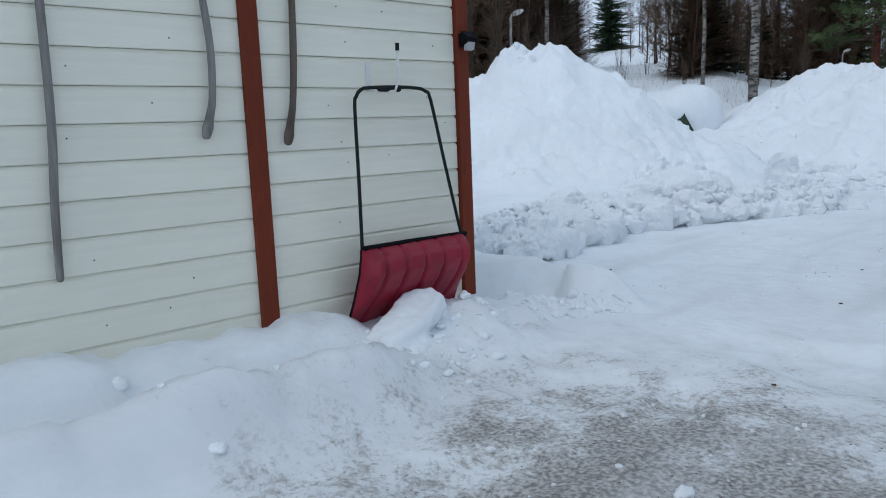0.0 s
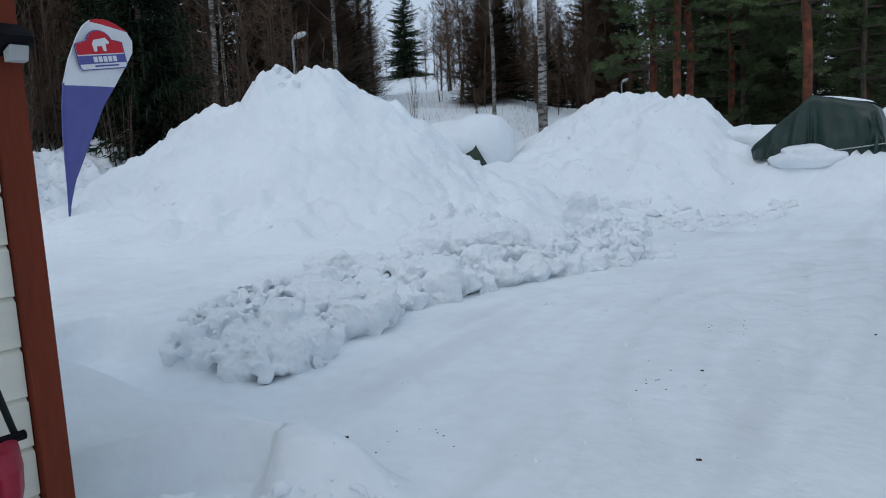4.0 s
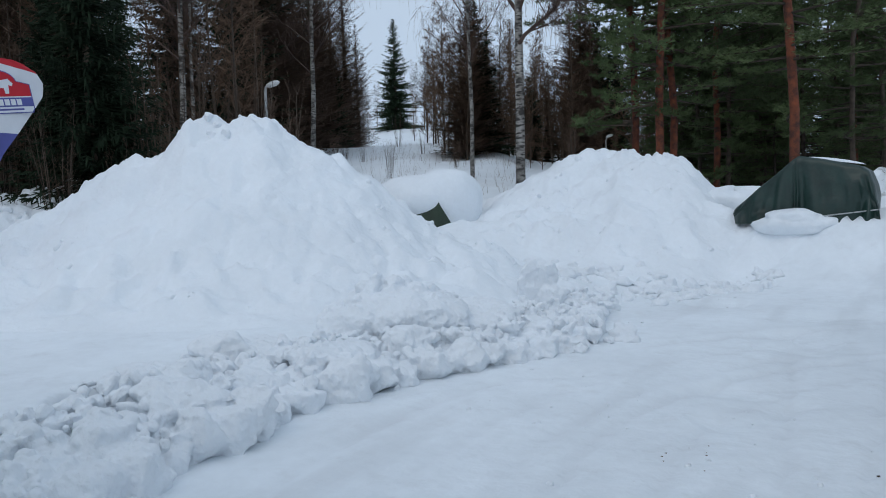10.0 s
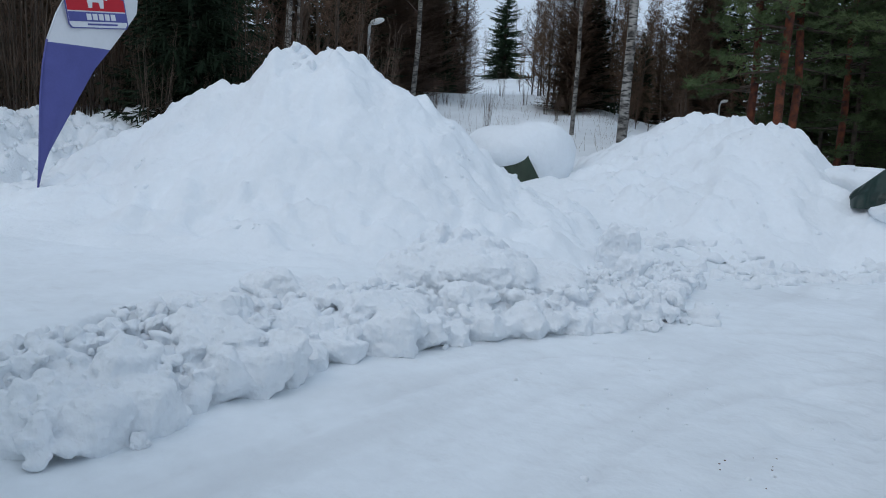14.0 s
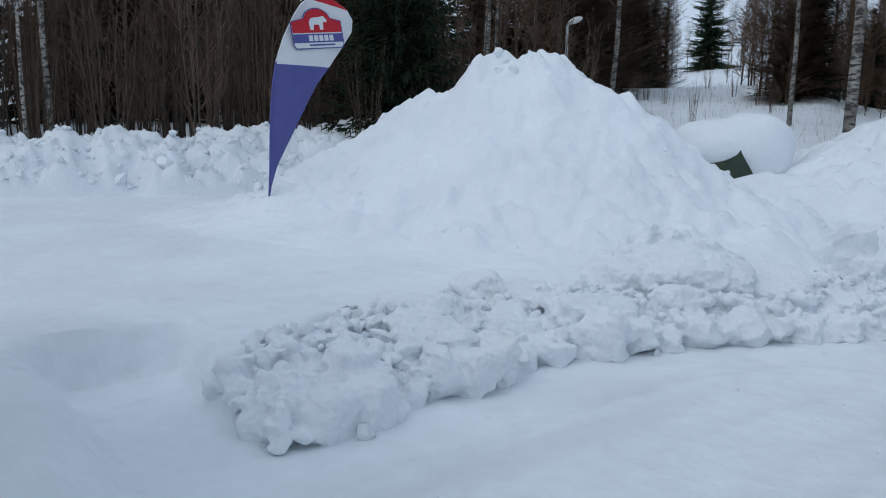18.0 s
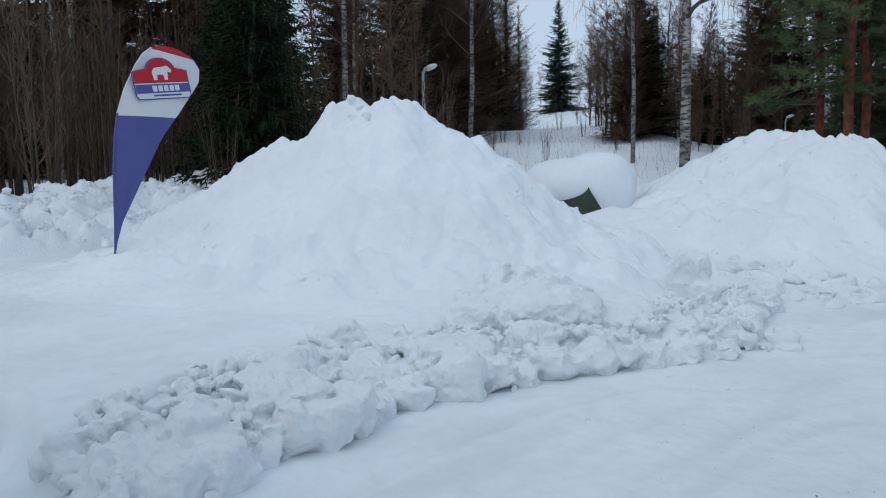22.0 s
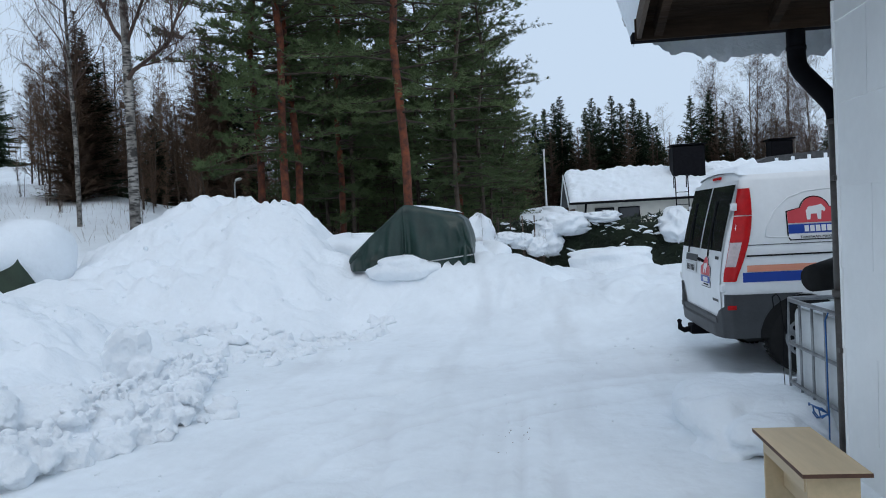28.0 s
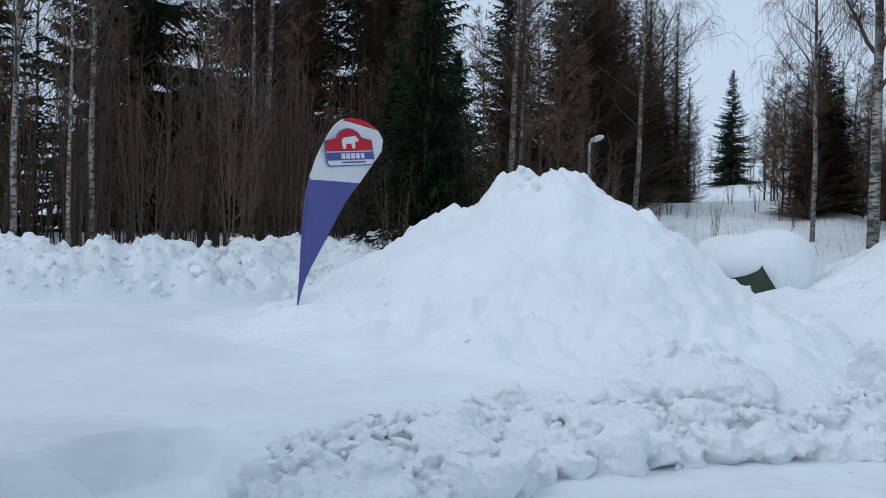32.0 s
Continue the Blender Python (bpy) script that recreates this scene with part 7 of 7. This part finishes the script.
# ---- feather flag ----
def build_flag():
    f = thing("feather_flag", "teardrop banner flag in red, white and blue stuck in snow", "flag", (-6.99, 4.13, 0.75))
    d = Vector((-0.15, 1.28, 0)).normalized()
    # mast side and free side by height above the foot, along d
    mast = [(0.0, 0.0), (0.02, 0.35), (0.03, 0.70), (0.045, 1.05), (0.08, 1.40), (0.13, 1.67), (0.24, 1.97), (0.40, 2.27), (0.50, 2.41), (0.62, 2.50), (0.76, 2.53)]
    free = [(0.03, 0.16), (0.13, 0.38), (0.32, 0.72), (0.50, 1.05), (0.70, 1.40), (0.93, 1.68), (1.16, 1.98), (1.27, 2.14), (1.28, 2.30), (1.19, 2.43), (1.02, 2.51)]
    mast_path = mast + [(0.90, 2.53), (1.05, 2.49)]
    for nm, i0, i1, m, r in (("mast", 0, 6, FLAGBLUE, 0.013), ("mast_sleeve", 5, 10, FLAGWHITE, 0.011), ("mast_sleeve", 9, 13, FLAGRED, 0.010)):
        pts = [d * a + Vector((0, 0, z)) for a, z in mast_path[i0:i1]]
        part(nm, Geo().tube(([Vector((0, 0, -0.3))] if i0 == 0 else []) + pts, r, 8), m, f, "cloth sleeve over a bent mast", True)
    side = d.cross(Vector((0, 0, 1)))

    def cloth(u, t):
        k = t * (len(mast) - 1)
        i = min(int(k), len(mast) - 2)
        q = k - i
        a0, z0 = (mast[i][c] * (1 - q) + mast[i + 1][c] * q for c in (0, 1))
        a1, z1 = (free[i][c] * (1 - q) + free[i + 1][c] * q for c in (0, 1))
        a, z = a0 + (a1 - a0) * u, z0 + (z1 - z0) * u
        wave = 0.05 * math.sin(math.pi * u) * math.sin(2.2 * t + 0.6) + 0.006 * math.sin(u * 9 + t * 14)
        return d * a + side * wave + Vector((0, 0, z))

    for nm, t0, t1, m, lab in (("blue_field", 0.0, 0.49, FLAGBLUE, "violet-blue cloth"), ("white_field", 0.49, 0.885, FLAGWHITE, "white cloth"), ("red_field", 0.885, 1.0, FLAGRED, "red cloth")):
        g = Geo()
        g.grid(lambda u, t: cloth(u, t0 + (t1 - t0) * t), 18, 24)
        part(nm, g, m, f, lab, True)
    tilt = radians(9)

    def place(a, b, lift):
        x, z = a * math.cos(tilt) - b * math.sin(tilt), a * math.sin(tilt) + b * math.cos(tilt)
        p = d * (0.71 + x) + Vector((0, 0, 2.03 + 0.80 * z))
        return tuple(p + side * (0.058 + lift))

    logo(f, place, 0.74, 0.004, True)


build_flag()


# ---- street lamps, pole, shelter ----
def street_lamp(x, y, head, label, turn, big=1.0):
    z0 = gz(x, y)
    s = thing("street_lamp", label, "street lamp", (x, y, z0), "street lamps", turn=turn)
    h = head - z0
    part("post", Geo().tube([(0, 0, -0.4), (0, 0, h * 0.5), (0, 0, h - 0.16), (0.03, 0, h - 0.06), (0.10, 0, h)], [0.07 * big, 0.058 * big, 0.048 * big, 0.045 * big, 0.04 * big], 10), POST, s, "", True)
    g = Geo().tube([(big * a, 0, h + big * b) for a, b in ((0.04, -0.03), (0.09, -0.01), (0.22, 0.035), (0.36, 0.075), (0.46, 0.10), (0.50, 0.105))], [big * r for r in (0.04, 0.075, 0.10, 0.095, 0.06, 0.02)], 12)
    part("lamp_head", g, WHITE, s, "pale lamp head", True)


street_lamp(-16.60, 18.35, 5.42, "grey street lamp with a pale head beside the wood", 30)
street_lamp(-9.1, 30.0, 3.75, "small distant street lamp among the pines", 30, 0.6)
pole = thing("flagpole", "thin white flagpole in the neighbour's garden", "flagpole", (3.35, 35, gz(3.35, 35)))
part("mast", Geo().tube([(0, 0, -0.3), (0, 0, 2.0), (0, 0, 4.55 - gz(3.35, 35))], [0.06, 0.05, 0.035], 8), WHITE, pole, "", True)
part("finial", Geo().tube([(0, 0, 4.54 - gz(3.35, 35)), (0, 0, 4.60 - gz(3.35, 35)), (0, 0, 4.64 - gz(3.35, 35))], [0.03, 0.06, 0.02], 8), WHITE, pole, "", True)
shelter = thing("forest_shed", "small dark grey hut by the clearing", "hut", (-46.6, 59.4, gz(-46.6, 59.4)))
part("hut_wall", Geo().box(-0.4, 0.4, -0.4, 0.4, -0.5, 0.75, 0.02), RUBBER, shelter)
part("hut_roof", Geo().prism([(-0.5, -0.5, 0.75), (0.5, -0.5, 0.75), (0.5, -0.5, 0.8), (0, -0.5, 0.92), (-0.5, -0.5, 0.8)], (0, 1.0, 0)), RUBBER, shelter)


wood_house = thing("wood_house", "grey boarded house half hidden among the trees", "house", (-38.0, 11.0, gz(-38.0, 11.0)), turn=-14)
part("wall", Geo().box(-3.5, 3.5, -2.6, 2.6, -0.5, 5.0), GREYWOOD, wood_house)
part("gable", Geo().prism([(3.5, -2.6, 5.0), (3.5, 2.6, 5.0), (3.5, 0, 6.9)], (-7, 0, 0)), GREYWOOD, wood_house)
for sd in (-1, 1):
    part("roof_plane", Geo().prism([(3.9, sd * 3.0, 4.75), (3.9, 0, 7.0), (-3.9, 0, 7.0), (-3.9, sd * 3.0, 4.75)], (0, 0, 0.25)), SNOW, wood_house, "snow-covered roof slope")
for y in (-1.3, 0.9):
    wnd = part("window", Geo().box(3.5, 3.55, y, y + 0.9, 2.6, 3.9, 0.01), WHITE, wood_house)
    part("pane", Geo().box(3.552, 3.56, y + 0.08, y + 0.82, 2.68, 3.82), DARKPANE, wnd)


# ---- houses beyond the hedge ----
def build_neighbour():
    h = thing("neighbour_house", "cream bungalow with a deep snow roof behind the hedge", "house", (5.2, 42.0, 0.0))
    part("wall", Geo().box(0.0, 10.4, 0.6, 8.5, -0.5, 2.45), HOUSE, h)
    g = Geo()
    g.prism([(0.0, 0.6, 2.45), (0.0, 8.5, 2.45), (0.0, 4.5, 3.95)], (10.4, 0, 0))
    part("gable", g, HOUSE, h)
    for nm, pts in (("roof_plane", [(-0.45, -0.05, 2.30), (-0.45, 4.5, 4.05), (10.8, 4.5, 4.05), (10.8, -0.05, 2.30)]), ("roof_plane", [(-0.45, 9.1, 2.30), (10.8, 9.1, 2.30), (10.8, 4.5, 4.05), (-0.45, 4.5, 4.05)])):
        part(nm, Geo().prism(pts, (0, 0, -0.12)), TILE, h)

    def cover(u, t):
        x, y = -0.40 + 11.1 * u, 0.0 + 4.55 * t
        thick = 0.24 + 0.14 * noise.noise(Vector((x * 0.7, y * 0.8, 2))) + 0.15 * noise.noise(Vector((x * 2.2, y * 2.2, 8))) + 0.09 * noise.noise(Vector((x * 5, y * 5, 5)))
        edge = min(1, min(u, 1 - u) / 0.016) ** 0.5 * min(1, t / 0.06) ** 0.5
        return (x, y, 2.32 + 1.75 * t + thick * edge)

    part("roof_snow", Geo().grid(cover, 130, 46), SNOW, h, "deep snow on the roof", True)
    for y0, y1 in ((-0.05, 4.5), (9.1, 4.5)):
        part("verge_board", Geo().prism([(-0.50, y0, 2.06), (-0.50, y1, 3.81), (-0.50, y1, 4.08), (-0.50, y0, 2.33)], (0.04, 0, 0)), WHITE, h, "pale verge board")
    part("timber_panel", Geo().box(-0.03, -0.004, 2.0, 7.0, 0.3, 2.0), PLYEDGE, h, "brown timber cladding")
    part("gutter", Geo().box(-0.4, 10.7, -0.14, -0.04, 2.20, 2.30, 0.02), BLACKMETAL, h, "black gutter")
    part("drainpipe", Geo().tube([(0.45, -0.05, 2.2), (0.45, 0.5, 1.8), (0.45, 0.5, 0)], 0.06, 8), BLACKMETAL, h, "", True)
    for x0, w in ((0.95, 1.05), (2.2, 1.15), (7.6, 1.4)):
        wnd = part("window", Geo().box(x0, x0 + w, 0.54, 0.598, 1.05, 1.95, 0.01), BLACKMETAL, h, "dark framed window")
        part("pane", Geo().box(x0 + 0.07, x0 + w - 0.07, 0.525, 0.539, 1.12, 1.88), DARKPANE, wnd)
    ch = part("chimney", Geo().box(5.55, 7.30, 2.4, 3.5, 2.9, 5.15, 0.02), BLACKMETAL, h, "large black clad chimney")
    part("chimney_cap", Geo().box(5.45, 7.40, 2.3, 3.6, 5.22, 5.28, 0.01), BLACKMETAL, ch)
    for x in (5.6, 7.2):
        part("cap_leg", Geo().box(x, x + 0.06, 2.45, 2.5, 5.14, 5.23), BLACKMETAL, ch)
    for x in (5.15, 5.8):
        part("ladder_rail", Geo().tube([(x, -0.12, 0.6), (x, -0.12, 2.5), (x, -0.05, 3.3), (x, 0.12, 3.45), (x, 0.3, 3.3), (x, 0.35, 2.8)], 0.03, 6), BLACKMETAL, h, "black ladder rail", True)
    for k in range(6):
        part("ladder_rung", Geo().tube([(5.15, -0.12, 0.9 + 0.33 * k), (5.8, -0.12, 0.9 + 0.33 * k)], 0.02, 6), BLACKMETAL, h)


build_neighbour()


def build_far_house():
    h = thing("far_house", "cream house with a dark tiled snow-dusted roof", "house", (17.0, 52.0, 0.0))
    part("wall", Geo().box(0, 9, 0, 10, -0.5, 3.2), HOUSE, h)
    part("gable", Geo().prism([(-0.01, 0.0, 3.2), (2.2, 0, 4.35), (4.4, 0.0, 3.2)], (0, 0.3, 0)), HOUSE, h)
    part("roof_plane", Geo().prism([(0.2, -0.4, 4.35), (1.2, -0.4, 4.75), (9.4, -0.4, 5.25), (9.4, -0.4, 3.7), (1.8, -0.4, 3.95)], (0, 8, 0)), TILE, h, "dark roof tiles")
    for k in range(8):
        part("snow_strip", Geo().box(1.5 + k * 1.0, 1.72 + k * 1.0, -0.47, -0.405, 4.0 - 0.03 * k, 4.62 + 0.05 * k, 0.02), SNOW, h, "thin snow between tiles")
    ch = part("chimney", Geo().box(1.9, 3.3, 1.5, 2.6, 4.2, 5.9, 0.02), BLACKMETAL, h, "black clad chimney")
    part("chimney_cap", Geo().box(1.75, 3.45, 1.35, 2.75, 5.96, 6.03, 0.01), BLACKMETAL, ch)
    part("roof_snow", Geo().box(-1.0, 1.6, -0.5, 3, 3.3, 3.75, 0.12), SNOW, h, "snow on a lower roof", True)


build_far_house()


# ---- hedge and snowed garden ----
def build_hedge():
    h = thing("hedge", "dark evergreen hedge half covered by snow", "hedge", (3.9, 19.6, 0.98))
    rng = random.Random(77)
    g = Geo()
    for k in range(11000):
        x = rng.uniform(-2.2, 4.6)
        y, z = rng.uniform(-0.55, 0.55), rng.uniform(-0.75, 0.52 + 0.10 * noise.noise(Vector((x * 2, 0, 0))))
        if (y / 0.6) ** 2 + (z / 0.75) ** 2 < 0.35:
            continue
        p = Vector((x, y, z))
        u = Vector((rng.uniform(-1, 1), rng.uniform(-1, 0.4), rng.uniform(-0.4, 1))).normalized()
        s = u.orthogonal().normalized() * rng.uniform(0.02, 0.045)
        g.poly([p - s, p + s, p + u * rng.uniform(0.07, 0.16)])
    part("foliage", g, HEDGE, h, "", False, False)
    part("core", Geo().box(-2.1, 4.5, -0.40, 0.40, -0.75, 0.36, 0.1), HEDGE, h)
    fl = Geo()
    for k in range(260):
        x = rng.uniform(-2.1, 4.5)
        z = -0.5 + 1.0 * rng.random() ** 0.6
        if noise.noise(Vector((x * 1.3, z * 2.5, 4))) < -0.05:
            continue
        p = Vector((x, rng.uniform(-0.70, -0.5), z))
        w, hgt, slope = 0.02 + 0.10 * rng.random() ** 2, rng.uniform(0.15, 0.4), rng.uniform(-0.5, 0.5)
        fl.tube([p + Vector((w * a, 0.02 * rng.random(), slope * w * a + 0.25 * w * rng.random())) for a in (-1, -0.5, 0.1, 0.6, 1)], [w * hgt * r for r in (0.2, 0.8, 1.0, 0.7, 0.2)], 6)
    tagged(part("caught_snow", fl, SNOW, h, "snow caught in the hedge", True), kind="stuff")


build_hedge()
for at, size, seed, lab in (((3.30, 19.0, 1.40), (0.60, 0.42, 0.24), 11, "heavy snow pillow hanging over the hedge"), ((2.90, 18.9, 1.05), (0.34, 0.30, 0.36), 12, "snow-laden bush beside the hedge"), ((4.22, 19.1, 1.52), (0.42, 0.40, 0.12), 22, "thin snow pillow on the hedge"), ((5.92, 18.95, 1.22), (0.40, 0.42, 0.34), 14, "heavy snow pillow at the hedge's end"),
                            ((2.30, 18.5, 1.05), (0.27, 0.24, 0.17), 23, "hanging snow on a low bush"), ((2.62, 18.5, 0.90), (0.22, 0.24, 0.19), 24, "hanging snow on a low bush"), ((1.95, 18.4, 1.15), (0.30, 0.24, 0.13), 15, "soft snow lying on low shrubs")):
    soft_lump("snow_pillow", lab, at, size, seed, rag=0.40)
for at, size, seed, lab in (((1.33, 18.3, 1.15), (0.38, 0.40, 0.55), 16, "round snow-covered bush beside the fence"), ((4.25, 17.9, 0.60), (0.95, 0.5, 0.22), 17, "smooth low snow slab before the hedge"), ((3.1, 33, 1.55), (1.0, 0.8, 0.45), 19, "snow heaped over a long woodpile")):
    soft_lump("snow_pillow", lab, at, size, seed, skirt=0.4)
table_snow = single("snow_block", Geo().box(2.2, 3.5, 25.6, 26.6, 1.36, 1.74, 0.11), SNOW, "flat block of snow on a garden roof behind the hedge", "snow", smooth=True)
part("shed_box", Geo().box(2.3, 3.4, 25.7, 26.5, 0.0, 1.355), DARKWOOD, table_snow, "dark box under the snow")
for x, y, h in ((1.5, 18.0, 1.2), (1.9, 18.3, 1.0), (2.3, 18.4, 1.1), (2.7, 18.6, 0.9)):
    plant("shrub", x, y, h, "garden shrubs")
# wire fence by the garden
fence = thing("wire_fence", "thin dark garden fence posts in the snow", "fence", (1.2, 18.2, 0.9))
for k in range(6):
    part("post", Geo().tube([(0.28 * k, 0.12 * k, -0.4), (0.28 * k, 0.12 * k, 0.75)], 0.014, 6), BARK, fence)
for z in (0.25, 0.6):
    part("rail_wire", Geo().tube([(0, 0, z), (1.4, 0.6, z)], 0.004, 4), BLACKMETAL, fence)

# dry grass through the snow of the clearing
rng = random.Random(5)
g = Geo()
for k in range(800):
    b, d = rng.uniform(27, 43), rng.uniform(20, 50)
    x, y = at_angle(b, d)
    z = gz(x, y)
    hgt = rng.uniform(0.2, 0.65)
    lean = Vector((rng.uniform(-0.5, 0.5), rng.uniform(-0.5, 0.5), 1)) * hgt
    p = Vector((x, y, z - 0.05))
    g.poly([p - Vector((0.0045, 0, 0)), p + Vector((0.0045, 0, 0)), p + lean])
single("dry_grass", g, GRASS, "dry brown grass stalks standing through snow", "grass", kind="stuff", fix=False)
# grit and twigs on the ice
g = Geo()
for k in range(420):
    a, r = rng.uniform(0, 6.283), 1.0 * rng.random() ** 0.7
    x, y = 2.2 + r * math.cos(a), -1.2 + r * math.sin(a)
    s = rng.uniform(0.0015, 0.0045)
    z = gz(x, y)
    g.prism([(x - s, y - s * 0.7, z - 0.002), (x + s, y - s * 0.5, z - 0.002), (x + s * 0.6, y + s, z - 0.002)], (0, 0, s * 0.7))
single("grit", g, mat("dark_grit", (0.05, 0.045, 0.04), 0.9, vary=0.4, scale=20), "scattered dark grit on the thawed ice", "grit", kind="stuff", fix=False)
for x, y, s in ((1.517, 1.83, 0.012), (1.889, 0.067, 0.011), (2.6, 0.9, 0.008), (1.2, 3.1, 0.010), (2.0, 4.3, 0.008), (0.4, 0.9, 0.008)):
    z = gz(x, y)
    ob = single("bark_chip", Geo().prism([(x - s, y - s * 0.3, z), (x, y - s * 0.5, z), (x + s, y, z), (x + s * 0.3, y + s * 0.4, z)], (0, 0, 0.008)), BARK, "dark bark chip lying on the snow", "bark chip", "bark chips")
g = Geo()
for k in range(40):
    if k % 8 == 0:
        cx, cy = rng.uniform(-0.4, 3.0), rng.uniform(0.4, 7.5)
    x, y, sz = cx + rng.gauss(0, 0.10), cy + rng.gauss(0, 0.14), rng.uniform(0.002, 0.006)
    z = gz(x, y) - 0.001
    g.prism([(x - sz, y - sz * 0.5, z), (x + sz, y - sz * 0.6, z), (x + sz * 0.7, y + sz * 0.6, z), (x - sz * 0.6, y + sz * 0.5, z)], (0, 0, 0.004))
single("bark_crumbs", g, PLYEDGE, "brown bark crumbs trodden into the packed snow", "bark crumbs", kind="stuff", fix=False)
for k, (x, y) in enumerate(((3.30, 4.55), (3.28, 4.40))):
    tw = thing("twig", "thin dark twig sticking out of the snow", "twig", (x, y, gz(x, y)), "twigs by the bench")
    part("stem", Geo().tube([(0, 0, -0.05), (0.01, 0.02, 0.08), (-0.01, 0.03, 0.17)], [0.004, 0.003, 0.002], 5), BARK, tw)
